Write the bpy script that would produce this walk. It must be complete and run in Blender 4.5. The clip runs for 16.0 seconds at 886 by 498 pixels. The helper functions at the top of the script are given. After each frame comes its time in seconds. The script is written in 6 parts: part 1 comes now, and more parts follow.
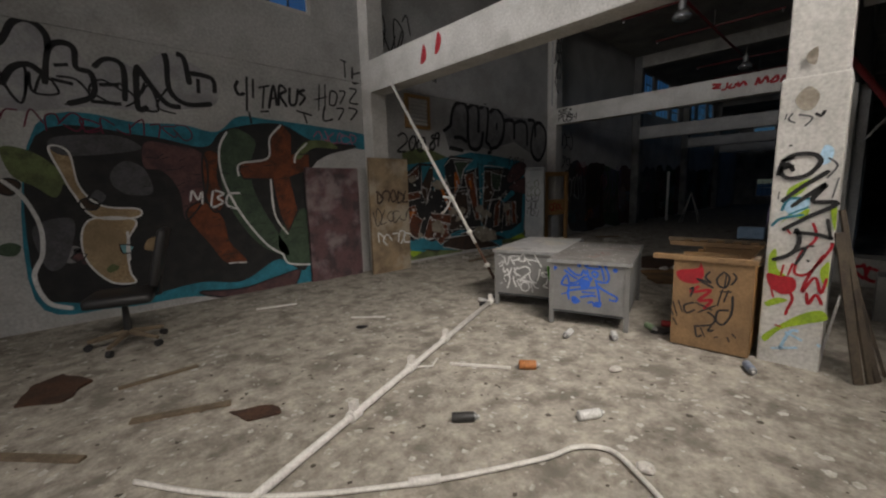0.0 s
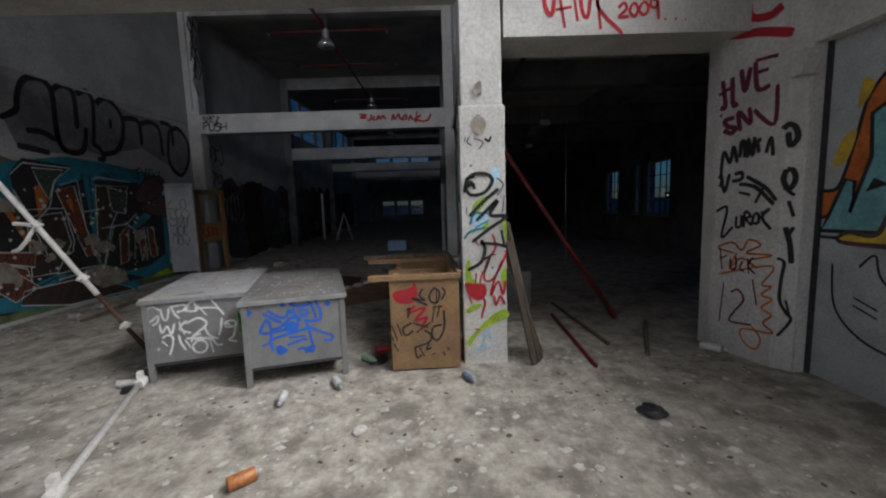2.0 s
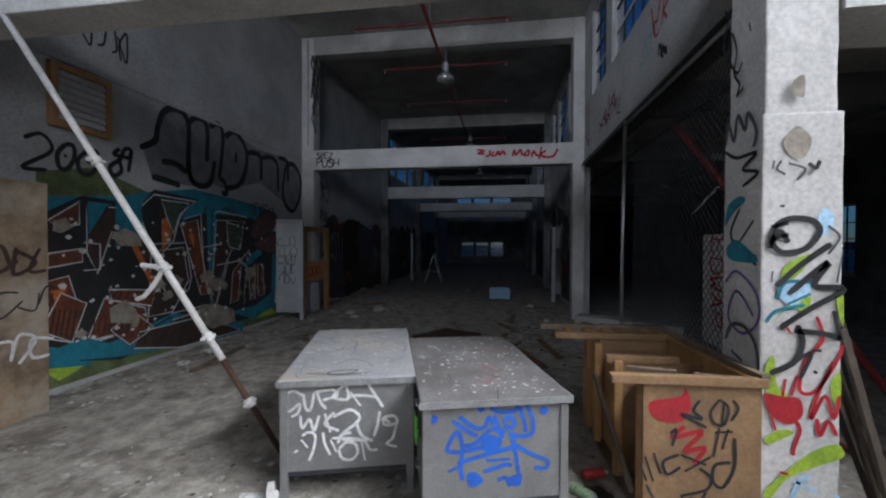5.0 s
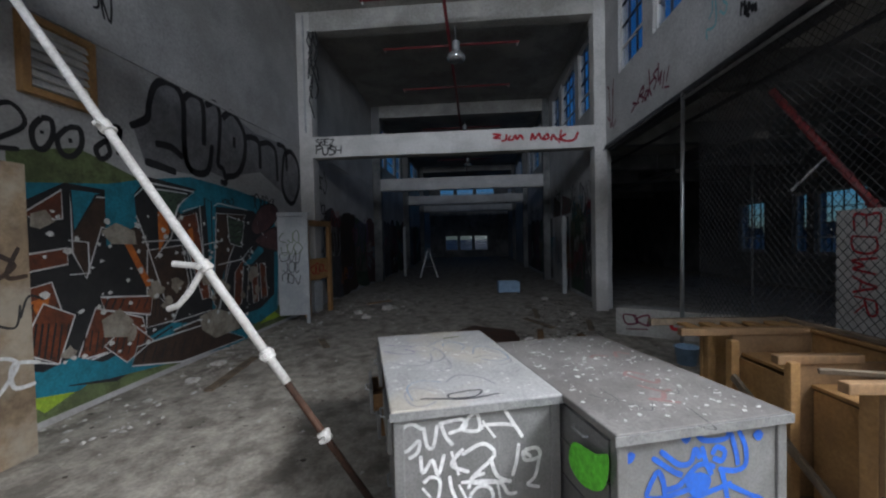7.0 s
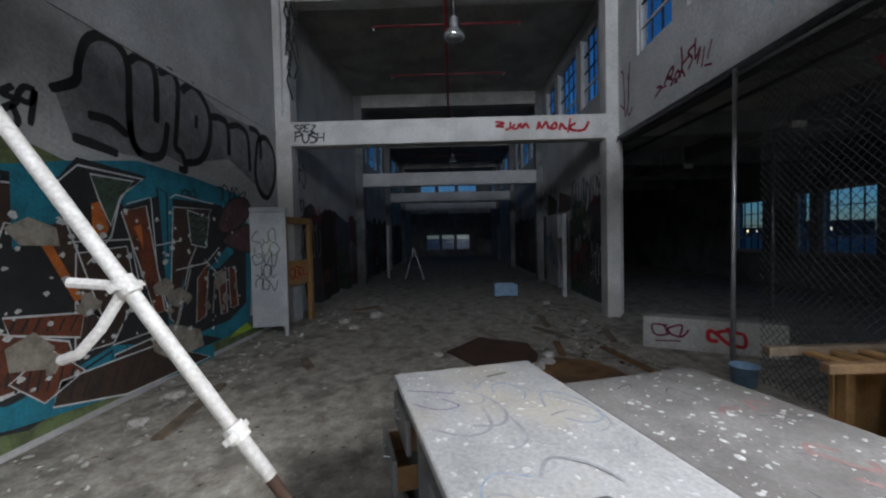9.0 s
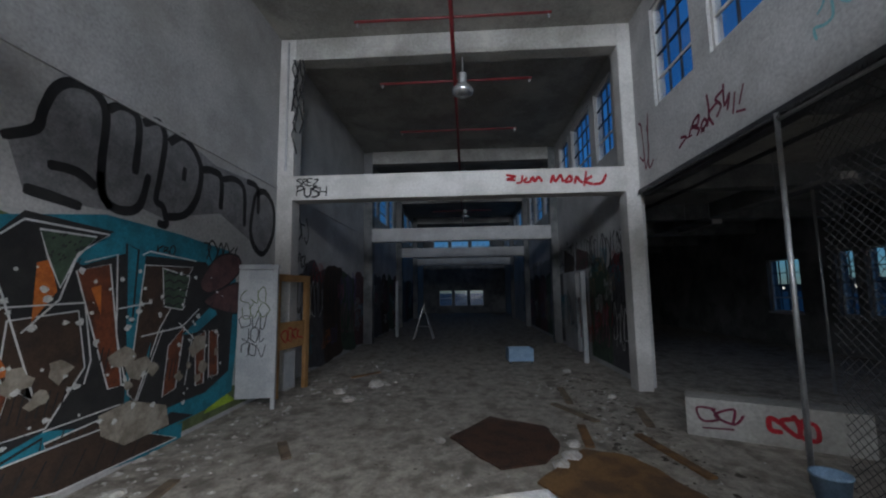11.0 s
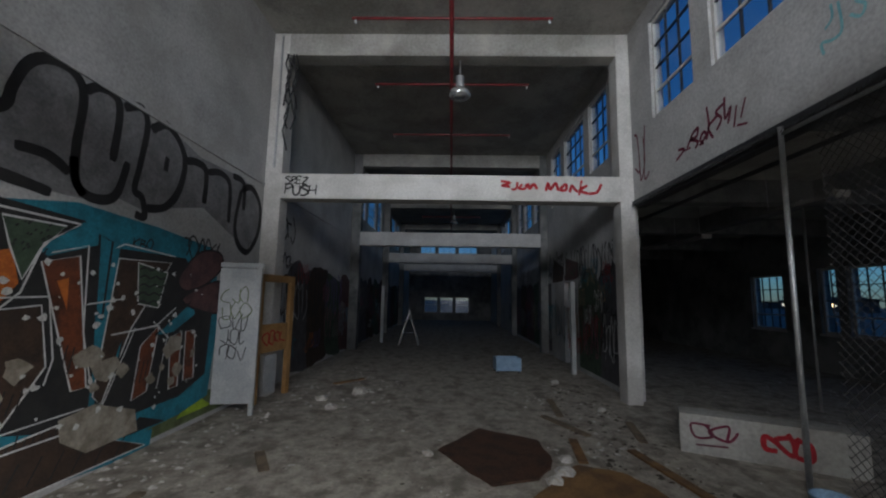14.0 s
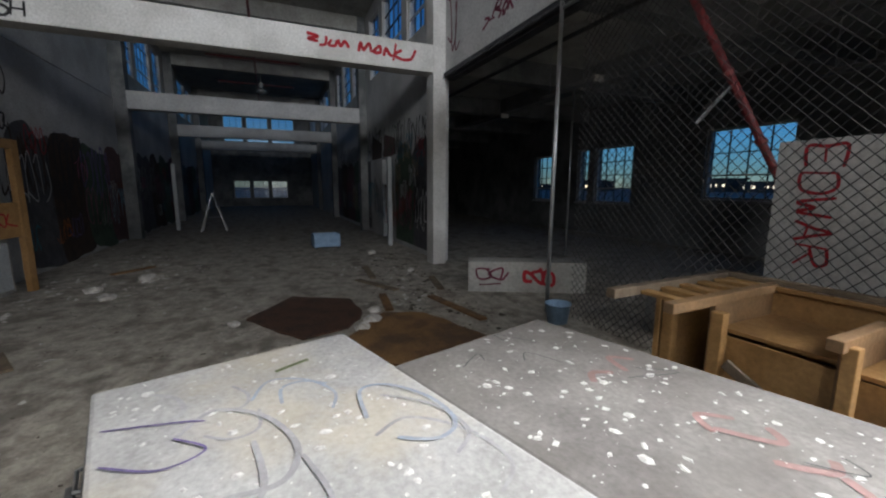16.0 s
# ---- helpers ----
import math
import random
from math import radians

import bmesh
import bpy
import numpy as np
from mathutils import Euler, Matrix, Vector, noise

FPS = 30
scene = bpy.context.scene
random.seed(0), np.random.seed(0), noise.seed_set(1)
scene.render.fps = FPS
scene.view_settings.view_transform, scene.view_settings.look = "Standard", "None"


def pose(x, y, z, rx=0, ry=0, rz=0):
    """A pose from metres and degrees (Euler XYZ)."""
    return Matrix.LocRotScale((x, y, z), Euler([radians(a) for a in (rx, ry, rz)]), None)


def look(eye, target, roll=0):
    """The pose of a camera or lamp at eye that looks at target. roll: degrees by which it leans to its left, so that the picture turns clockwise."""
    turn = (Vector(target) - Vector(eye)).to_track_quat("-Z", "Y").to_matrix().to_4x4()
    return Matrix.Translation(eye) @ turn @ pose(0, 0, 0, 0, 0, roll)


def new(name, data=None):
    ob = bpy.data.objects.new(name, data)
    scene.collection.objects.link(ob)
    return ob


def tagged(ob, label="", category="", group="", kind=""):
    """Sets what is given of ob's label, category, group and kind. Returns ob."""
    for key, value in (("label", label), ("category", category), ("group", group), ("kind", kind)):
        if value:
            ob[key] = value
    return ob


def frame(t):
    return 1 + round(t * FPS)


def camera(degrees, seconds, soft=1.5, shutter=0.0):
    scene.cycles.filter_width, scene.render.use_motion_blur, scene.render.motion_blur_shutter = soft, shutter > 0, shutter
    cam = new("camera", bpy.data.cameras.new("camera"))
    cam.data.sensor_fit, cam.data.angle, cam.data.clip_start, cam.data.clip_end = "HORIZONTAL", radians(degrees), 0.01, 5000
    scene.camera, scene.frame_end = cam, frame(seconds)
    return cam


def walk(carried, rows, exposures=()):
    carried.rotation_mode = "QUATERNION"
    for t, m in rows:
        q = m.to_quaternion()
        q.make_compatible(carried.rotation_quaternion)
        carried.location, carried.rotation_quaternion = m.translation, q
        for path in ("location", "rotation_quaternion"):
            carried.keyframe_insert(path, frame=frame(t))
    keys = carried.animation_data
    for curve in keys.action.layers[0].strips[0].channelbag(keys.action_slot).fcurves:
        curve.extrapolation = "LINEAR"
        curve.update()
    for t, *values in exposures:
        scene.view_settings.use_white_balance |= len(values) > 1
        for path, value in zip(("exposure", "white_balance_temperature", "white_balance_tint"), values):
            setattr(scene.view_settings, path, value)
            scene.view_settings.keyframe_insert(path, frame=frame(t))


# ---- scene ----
cam = camera(95.8, 16.0, soft=2.2)
PATH = [
    (0, (0.838, 1.295, 1.553), (2.195, 2.734, 1.263), -1.5),
    (0.5, (1.067, 1.484, 1.49), (2.648, 2.691, 1.273), -3.1),
    (1, (1.198, 1.616, 1.488), (3.018, 2.417, 1.277), 0.5),
    (1.5, (1.313, 1.872, 1.527), (3.292, 2.076, 1.324), 0.7),
    (2, (1.537, 2.068, 1.52), (3.524, 2.047, 1.289), -1.8),
    (2.5, (1.785, 2.246, 1.544), (3.778, 2.233, 1.373), -2.7),
    (3, (1.937, 2.415, 1.561), (3.932, 2.401, 1.423), -0.0),
    (3.5, (2.072, 2.704, 1.567), (4.066, 2.711, 1.413), -0.0),
    (4, (2.263, 2.934, 1.532), (4.247, 3.105, 1.357), -0.1),
    (4.5, (2.547, 3.144, 1.574), (4.529, 3.402, 1.501), -2.3),
    (5, (2.659, 3.298, 1.618), (4.636, 3.596, 1.592), 0.2),
    (7.5, (3.314, 4.502, 1.551), (5.311, 4.593, 1.477), -1.4),
    (8, (3.498, 4.661, 1.564), (5.496, 4.679, 1.477), -0.8),
    (8.5, (3.785, 4.74, 1.566), (5.783, 4.787, 1.481), -1.1),
    (10.8, (4.565, 4.652, 1.661), (6.558, 4.716, 1.825), -1.2),
    (11, (4.636, 4.622, 1.671), (6.621, 4.736, 1.884), -0.8),
    (11.5, (4.731, 4.662, 1.672), (6.703, 4.764, 1.988), -1.2),
    (12, (4.758, 4.681, 1.692), (6.723, 4.72, 2.064), -0.1),
    (12.5, (4.772, 4.719, 1.716), (6.724, 4.722, 2.151), 0.2),
    (13, (4.785, 4.689, 1.721), (6.733, 4.688, 2.174), 0.5),
    (13.5, (4.802, 4.687, 1.7), (6.761, 4.718, 2.103), 0.7),
    (14, (4.799, 4.729, 1.659), (6.784, 4.772, 1.905), 1.0),
    (14.5, (4.796, 4.757, 1.536), (6.788, 4.84, 1.382), 1.2),
    (15, (4.801, 4.727, 1.448), (6.768, 4.722, 1.086), -0.1),
    (15.5, (4.837, 4.633, 1.418), (6.768, 4.265, 1.046), -0.1),
    (16, (4.836, 4.536, 1.423), (6.652, 3.757, 1.114), 0.2),
]
EXPOSURES = [(0.0, -1.8, 6900, 13), (1.5, -1.7, 6250, 11), (3.5, -1.45, 5850, 12), (5.0, -1.2, 5700, 12), (8.0, -0.65, 5850, 10), (11.0, -0.2, 5850, 10), (12.5, 0.0, 5900, 9), (14.2, -0.25, 6200, 10), (15.0, -0.2, 6350, 10), (16.0, -0.1, 6250, 10)]
walk(cam, [(t, look(eye, target, roll)) for t, eye, target, roll in PATH], EXPOSURES)

# ---- world and light ----
WEST_POWER, HIGH_POWER, NORTH_POWER = 80, 60, 100
world = bpy.data.worlds.new("dusk_sky")
scene.world = world
world.use_nodes = True
wn = world.node_tree.nodes
sky = wn.new("ShaderNodeTexSky")
sky.sky_type = "NISHITA"
sky.sun_disc = False
sky.sun_elevation = radians(7.0)
sky.sun_rotation = radians(0)
sky.ozone_density = 6.0
sky.dust_density = 0.3
world.node_tree.links.new(sky.outputs[0], wn["Background"].inputs[0])
wn["Background"].inputs[1].default_value = 0.15


def area_lamp(name, m, sx, sy, power, colour, spread=115):
    data = bpy.data.lights.new(name, "AREA")
    data.spread = radians(spread)
    data.shape, data.size, data.size_y, data.energy, data.color = "RECTANGLE", sx, sy, power, colour
    ob = new(name, data)
    ob.matrix_world = m
    return ob


# added fill replacing a carried light, set in unseen west opening and high windows
area_lamp("west_torch_fill", pose(-1.65, 2.6, 1.75, 0, -64, 0), 3.2, 4.7, WEST_POWER, (1.0, 0.95, 0.89))
for wx, power, aim, spread in ((-0.7, 170, (1.2, 3.4, 0.3), 105), (1.5, 160, (3.3, 3.0, 0.0), 70), (3.6, 150, (4.9, 3.4, 0.4), 62)):
    area_lamp("south_torch_fill", look((wx, -0.95, 5.3), aim), 1.4, 1.5, power, (1.0, 0.97, 0.93), spread)
for wy in (2.9, 4.9, 6.9):
    area_lamp("west_high_fill", look((-1.62, wy, 5.3), (9.0, 4.6, 5.7)), 1.5, 1.6, HIGH_POWER, (0.96, 0.97, 1.0), 70)


area_lamp("north_window_light", look((0.28, 8.12, 5.3), (8.2, 1.6, 4.6)), 1.0, 1.4, NORTH_POWER, (0.95, 0.97, 1.0))


# ---- materials ----
def mat(name, a, b=None, rough=0.8, metal=0.0, scale=6.0, fine=60.0, bump=0.15, stain=None, amount=0.5, edge=(0.42, 0.62), emit=0.0):
    """Two colours mixed by broad noise, fine grain over them, stains of a third colour, and relief."""
    m = bpy.data.materials.new(name)
    m.use_nodes = True
    nt = m.node_tree
    n, l = nt.nodes, nt.links
    bsdf = n["Principled BSDF"]
    bsdf.inputs["Roughness"].default_value = rough
    bsdf.inputs["Metallic"].default_value = metal
    b = b or tuple(c * 0.75 for c in a)
    co = n.new("ShaderNodeNewGeometry")

    def noise_at(s, detail=5.0):
        t = n.new("ShaderNodeTexNoise")
        t.inputs["Scale"].default_value, t.inputs["Detail"].default_value = s, detail
        t.inputs["Roughness"].default_value = 0.62
        l.new(co.outputs["Position"], t.inputs["Vector"])
        return t

    def ramp(src, p, q):
        r = n.new("ShaderNodeMapRange")
        r.inputs[1].default_value, r.inputs[2].default_value = p, q
        l.new(src, r.inputs[0])
        return r.outputs[0]

    def mix(fac, c1, c2, kind="MIX"):
        x = n.new("ShaderNodeMix")
        x.data_type, x.blend_type = "RGBA", kind
        for k, c in ((0, fac), (6, c1), (7, c2)):
            if isinstance(c, (int, float)):
                x.inputs[k].default_value = c
            elif isinstance(c, tuple):
                x.inputs[k].default_value = (*c, 1)
            else:
                l.new(c, x.inputs[k])
        return x.outputs[2]

    broad, grain = noise_at(scale), noise_at(fine, 3.0)
    col = mix(ramp(broad.outputs[0], *edge), a, b)
    col = mix(ramp(grain.outputs[0], 0.3, 0.75), col, mix(0.35, col, (0.02, 0.018, 0.015)))
    if stain:
        patch = noise_at(scale * 0.37 + 0.31, 7.0)
        f = n.new("ShaderNodeMath")
        f.operation = "MULTIPLY"
        f.inputs[1].default_value = amount
        l.new(ramp(patch.outputs[0], 0.5, 0.62), f.inputs[0])
        col = mix(f.outputs[0], col, stain)
    l.new(col, bsdf.inputs["Base Color"])
    rr = n.new("ShaderNodeMapRange")
    rr.inputs[3].default_value, rr.inputs[4].default_value = max(0.05, rough - 0.12), min(1, rough + 0.12)
    l.new(grain.outputs[0], rr.inputs[0])
    l.new(rr.outputs[0], bsdf.inputs["Roughness"])
    if bump:
        bp = n.new("ShaderNodeBump")
        bp.inputs["Strength"].default_value, bp.inputs["Distance"].default_value = bump, 0.01
        l.new(grain.outputs[0], bp.inputs["Height"])
        l.new(bp.outputs[0], bsdf.inputs["Normal"])
    if emit:
        bsdf.inputs["Emission Color"].default_value = (*a, 1)
        bsdf.inputs["Emission Strength"].default_value = emit
    return m


def glass_mat():
    m = bpy.data.materials.new("dusty_glass")
    m.use_nodes = True
    n, l = m.node_tree.nodes, m.node_tree.links
    n.remove(n["Principled BSDF"])
    tr, gl, mx = (n.new(k) for k in ("ShaderNodeBsdfTransparent", "ShaderNodeBsdfGlossy", "ShaderNodeMixShader"))
    tr.inputs[0].default_value = (0.86, 0.89, 0.92, 1)
    gl.inputs["Roughness"].default_value = 0.15
    mx.inputs[0].default_value = 0.05
    l.new(tr.outputs[0], mx.inputs[1])
    l.new(gl.outputs[0], mx.inputs[2])
    l.new(mx.outputs[0], n["Material Output"].inputs[0])
    return m


WHITE = mat("white_painted_plaster", (0.62, 0.61, 0.58), (0.50, 0.49, 0.46), 0.85, scale=1.6, fine=35, stain=(0.30, 0.28, 0.25), amount=0.45)
WALL = mat("grey_white_plaster", (0.50, 0.50, 0.49), (0.40, 0.40, 0.39), 0.9, scale=1.1, fine=28, stain=(0.27, 0.26, 0.24), amount=0.5)
CEIL = mat("stained_concrete_ceiling", (0.40, 0.39, 0.36), (0.31, 0.30, 0.27), 0.9, scale=1.3, fine=22, stain=(0.55, 0.53, 0.48), amount=0.45)
# on the far pilasters this dark tone stands in for fading light
DARKWALL = mat("mottled_dark_wall", (0.20, 0.20, 0.20), (0.10, 0.11, 0.11), 0.9, scale=1.5, fine=25, stain=(0.27, 0.27, 0.26), amount=0.6)
FLOOR = mat("dusty_concrete_floor", (0.48, 0.44, 0.375), (0.25, 0.228, 0.193), 0.92, scale=6.5, fine=30, bump=0.9, stain=(0.13, 0.115, 0.095), amount=0.75, edge=(0.37, 0.66))
STEEL = mat("grey_desk_steel", (0.24, 0.24, 0.235), (0.19, 0.19, 0.185), 0.5, 0.25, scale=4, fine=90, bump=0.05, stain=(0.13, 0.12, 0.11), amount=0.35)
DESKTOP_PALE = mat("pale_worn_desktop", (0.44, 0.44, 0.435), (0.34, 0.34, 0.335), 0.55, scale=3, fine=50, bump=0.1, stain=(0.42, 0.37, 0.27), amount=0.5)
DESKTOP = mat("grimy_linoleum_desktop", (0.23, 0.22, 0.21), (0.16, 0.15, 0.145), 0.55, scale=3.5, fine=55, bump=0.1, stain=(0.12, 0.11, 0.10), amount=0.6)
WOOD = mat("orange_plywood", (0.42, 0.24, 0.09), (0.33, 0.18, 0.06), 0.6, scale=5, fine=45, stain=(0.20, 0.11, 0.05), amount=0.5)
BROWNPANEL = mat("brown_hardboard", (0.28, 0.165, 0.075), (0.22, 0.13, 0.06), 0.65, scale=4, fine=50, stain=(0.14, 0.09, 0.05), amount=0.4)
OLDWOOD = mat("weathered_wood", (0.20, 0.15, 0.10), (0.12, 0.09, 0.06), 0.85, scale=7, fine=60, bump=0.4)
RUST = mat("rusted_steel", (0.10, 0.05, 0.03), (0.06, 0.035, 0.025), 0.8, 0.3, scale=5, fine=40, bump=0.4)
RUSTORANGE = mat("orange_rust", (0.26, 0.14, 0.05), (0.15, 0.08, 0.035), 0.85, scale=3, fine=40, bump=0.4, stain=(0.07, 0.045, 0.03), amount=0.7)
PIPEWHITE = mat("chipped_white_pipe_paint", (0.72, 0.70, 0.66), (0.62, 0.60, 0.56), 0.5, scale=9, fine=60, bump=0.1)
REDPAINT = mat("red_pipe_paint", (0.20, 0.018, 0.02), (0.12, 0.014, 0.016), 0.5, scale=9, fine=60, bump=0.1)
DARKMETAL = mat("dark_window_iron", (0.05, 0.055, 0.06), (0.035, 0.035, 0.04), 0.6, 0.4, scale=8)
GALV = mat("galvanised_pipe", (0.45, 0.46, 0.46), (0.36, 0.37, 0.37), 0.45, 0.7, scale=8, fine=80, bump=0.05)
WIRE = mat("fence_wire", (0.05, 0.05, 0.052), (0.03, 0.03, 0.032), 0.7, 0.3, scale=20, bump=0)
BLACKPLASTIC = mat("black_plastic", (0.02, 0.02, 0.022), None, 0.45, scale=8, bump=0.05)
TINS = {k: mat(k + "_can", c, None, 0.45, 0.1, scale=30, bump=0.05) for k, c in dict(orange=(0.45, 0.17, 0.05), white=(0.7, 0.7, 0.68), blue=(0.30, 0.36, 0.48), black=(0.03, 0.03, 0.03), red=(0.5, 0.04, 0.04), green=(0.35, 0.5, 0.3)).items()}
DEBRIS = mat("plaster_crumbs", (0.60, 0.58, 0.54), (0.40, 0.37, 0.32), 0.9, scale=14, bump=0.3)
DIRT = mat("dark_dirt_crumbs", (0.10, 0.085, 0.065), (0.06, 0.05, 0.04), 0.95, scale=14, bump=0.3)
GLASS = glass_mat()
SHINE = mat("bright_lamp_glass", (0.75, 0.76, 0.75), (0.6, 0.6, 0.6), 0.12, 0.8, scale=5, bump=0)
CARD = mat("pale_blue_plastic", (0.30, 0.45, 0.62), (0.22, 0.35, 0.5), 0.5, scale=9, bump=0.05)
GROUND = mat("outdoor_asphalt", (0.05, 0.05, 0.05), (0.035, 0.035, 0.035), 0.95, scale=0.5)
LIGHTGLOW = mat("distant_lamp_glow", (1.0, 0.85, 0.6), None, 0.5, emit=1.5, bump=0)
PLASTERBARE = mat("bare_peeled_plaster", (0.36, 0.325, 0.265), (0.21, 0.18, 0.14), 0.95, scale=5, fine=30, bump=0.4)
TANBOARD = mat("stained_tan_board", (0.30, 0.22, 0.135), (0.17, 0.12, 0.075), 0.85, scale=3, fine=35, stain=(0.40, 0.36, 0.29), amount=0.6)
DARKBOARD = mat("dark_board_wood", (0.085, 0.066, 0.045), (0.05, 0.038, 0.028), 0.9, scale=6, fine=60, bump=0.4)
SCUFFED = mat("scuffed_maroon_paint", (0.13, 0.065, 0.07), (0.06, 0.04, 0.045), 0.8, scale=4, fine=30, bump=0.2, stain=(0.27, 0.22, 0.22), amount=0.7)
GREYDOOR = mat("pale_grey_door_paint", (0.48, 0.50, 0.50), (0.38, 0.40, 0.41), 0.6, scale=3, fine=50, bump=0.08)


def spray(name, c, d=None, scale=5.0):
    return mat("spray_" + name, c, d, 0.85, scale=scale, fine=40, bump=0.1, stain=tuple(0.5 * q + 0.008 for q in c), amount=0.55)


INK = {k: spray(k, *v) for k, v in dict(
    black=((0.012, 0.012, 0.014), (0.022, 0.022, 0.022)), white=((0.75, 0.75, 0.74), (0.6, 0.6, 0.6)), red=((0.42, 0.012, 0.022), (0.33, 0.01, 0.02)),
    wine=((0.16, 0.01, 0.04), (0.10, 0.01, 0.03)), blue=((0.02, 0.13, 0.62), (0.015, 0.09, 0.45)), cyan=((0.02, 0.22, 0.30), (0.014, 0.15, 0.21)),
    silver=((0.25, 0.25, 0.255), (0.18, 0.18, 0.185)), rust=((0.18, 0.045, 0.014), (0.07, 0.022, 0.010)), brown=((0.055, 0.030, 0.018), (0.028, 0.017, 0.012)),
    orange=((0.60, 0.17, 0.02), (0.45, 0.11, 0.015)), lime=((0.36, 0.52, 0.03), (0.26, 0.40, 0.03)), green=((0.06, 0.10, 0.06), (0.035, 0.06, 0.04)),
    grass=((0.17, 0.75, 0.04), (0.13, 0.55, 0.03)), olive=((0.14, 0.18, 0.07), (0.08, 0.10, 0.04)), tan=((0.40, 0.29, 0.17), (0.28, 0.19, 0.10)),
    grey=((0.09, 0.09, 0.10), (0.06, 0.06, 0.065)), maroon=((0.12, 0.055, 0.055), (0.07, 0.035, 0.04)), yellow=((0.70, 0.50, 0.05), (0.6, 0.38, 0.04)),
    teal=((0.20, 0.45, 0.48), (0.15, 0.36, 0.40)), purple=((0.16, 0.12, 0.30), (0.10, 0.08, 0.2)), skyblue=((0.45, 0.68, 0.85), (0.38, 0.6, 0.78)),
    faint=((0.36, 0.36, 0.38), (0.42, 0.42, 0.42)), faintblue=((0.30, 0.36, 0.45), (0.4, 0.42, 0.46)), faintred=((0.36, 0.22, 0.21), (0.3, 0.2, 0.19)),
    pink=((0.45, 0.12, 0.22), (0.33, 0.08, 0.15))).items()}


# ---- builders ----
def link_mesh(name, bm, material, parent=None, label="", smooth=False, kind=""):
    me = bpy.data.meshes.new(name)
    if smooth:
        for f in bm.faces:
            f.smooth = True
    bm.to_mesh(me)
    bm.free()
    me.materials.append(material)
    ob = new(name, me)
    if parent:
        ob.parent = parent
    if label:
        ob["label"] = label
    if kind:
        ob["kind"] = kind
    return ob


def part(name, bm, material, parent, label="", smooth=False, kind=""):
    return link_mesh(name, bm, material, parent, label, smooth, kind)


def thing(name, label, category, m=Matrix(), group=""):
    ob = new(name)
    ob.empty_display_size = 0.1
    ob.matrix_world = m
    return tagged(ob, label, category, group)


def box(bm, x0, y0, z0, x1, y1, z1, bevel=0.0, m=None):
    r = bmesh.ops.create_cube(bm, size=1.0)
    vs = r["verts"]
    bmesh.ops.scale(bm, vec=(x1 - x0, y1 - y0, z1 - z0), verts=vs)
    bmesh.ops.translate(bm, vec=((x0 + x1) / 2, (y0 + y1) / 2, (z0 + z1) / 2), verts=vs)
    if bevel:
        es = list({e for v in vs for e in v.link_edges})
        out = bmesh.ops.bevel(bm, geom=es, offset=bevel, segments=2, affect="EDGES", profile=0.6)
        vs = out["verts"]
    if m is not None:
        bmesh.ops.transform(bm, matrix=m, verts=list({v for v in vs}))
    return bm


def boxes(*rows, bevel=0.0):
    bm = bmesh.new()
    for r in rows:
        box(bm, *r, bevel=bevel)
    return bm


def tube(points, r, sides=10, bm=None, caps=True):
    bm = bm or bmesh.new()
    pts = [Vector(p) for p in points]
    rings = []
    for i, p in enumerate(pts):
        d = (pts[min(i + 1, len(pts) - 1)] - pts[max(i - 1, 0)]).normalized()
        up = Vector((0, 0, 1)) if abs(d.z) < 0.9 else Vector((1, 0, 0))
        a = d.cross(up).normalized()
        b = d.cross(a)
        rad = r[i] if isinstance(r, (list, tuple)) else r
        rings.append([bm.verts.new(p + (a * math.cos(t) + b * math.sin(t)) * rad) for t in (2 * math.pi * k / sides for k in range(sides))])
    for q, w in zip(rings, rings[1:]):
        for k in range(sides):
            bm.faces.new((q[k], q[(k + 1) % sides], w[(k + 1) % sides], w[k]))
    if caps:
        bm.faces.new(rings[0][::-1])
        bm.faces.new(rings[-1])
    bmesh.ops.recalc_face_normals(bm, faces=bm.faces)
    return bm


def lathe(profile, sides=20, bm=None, m=None):
    bm = bm or bmesh.new()
    rings = []
    for r, z in profile:
        rings.append([bm.verts.new((m or Matrix()) @ Vector((r * math.cos(t), r * math.sin(t), z))) for t in (2 * math.pi * k / sides for k in range(sides))])
    for q, w in zip(rings, rings[1:]):
        for k in range(sides):
            bm.faces.new((q[k], q[(k + 1) % sides], w[(k + 1) % sides], w[k]))
    bm.faces.new(rings[0][::-1])
    bm.faces.new(rings[-1])
    return bm


def spline(pts, n=6, closed=False):
    """Catmull-Rom through 2D points."""
    p = [Vector((q[0], q[1])) for q in pts]
    if len(p) < 3 and not closed:
        return p
    out = []
    count = len(p) if closed else len(p) - 1
    for i in range(count):
        g = (lambda k: p[k % len(p)]) if closed else (lambda k: p[max(0, min(len(p) - 1, k))])
        a, b, c, d = g(i - 1), g(i), g(i + 1), g(i + 2)
        for k in range(n):
            t = k / n
            out.append(0.5 * ((2 * b) + (c - a) * t + (2 * a - 5 * b + 4 * c - d) * t * t + (3 * b - a - 3 * c + d) * t ** 3))
    if not closed:
        out.append(p[-1])
    return out


LAYER = [0]


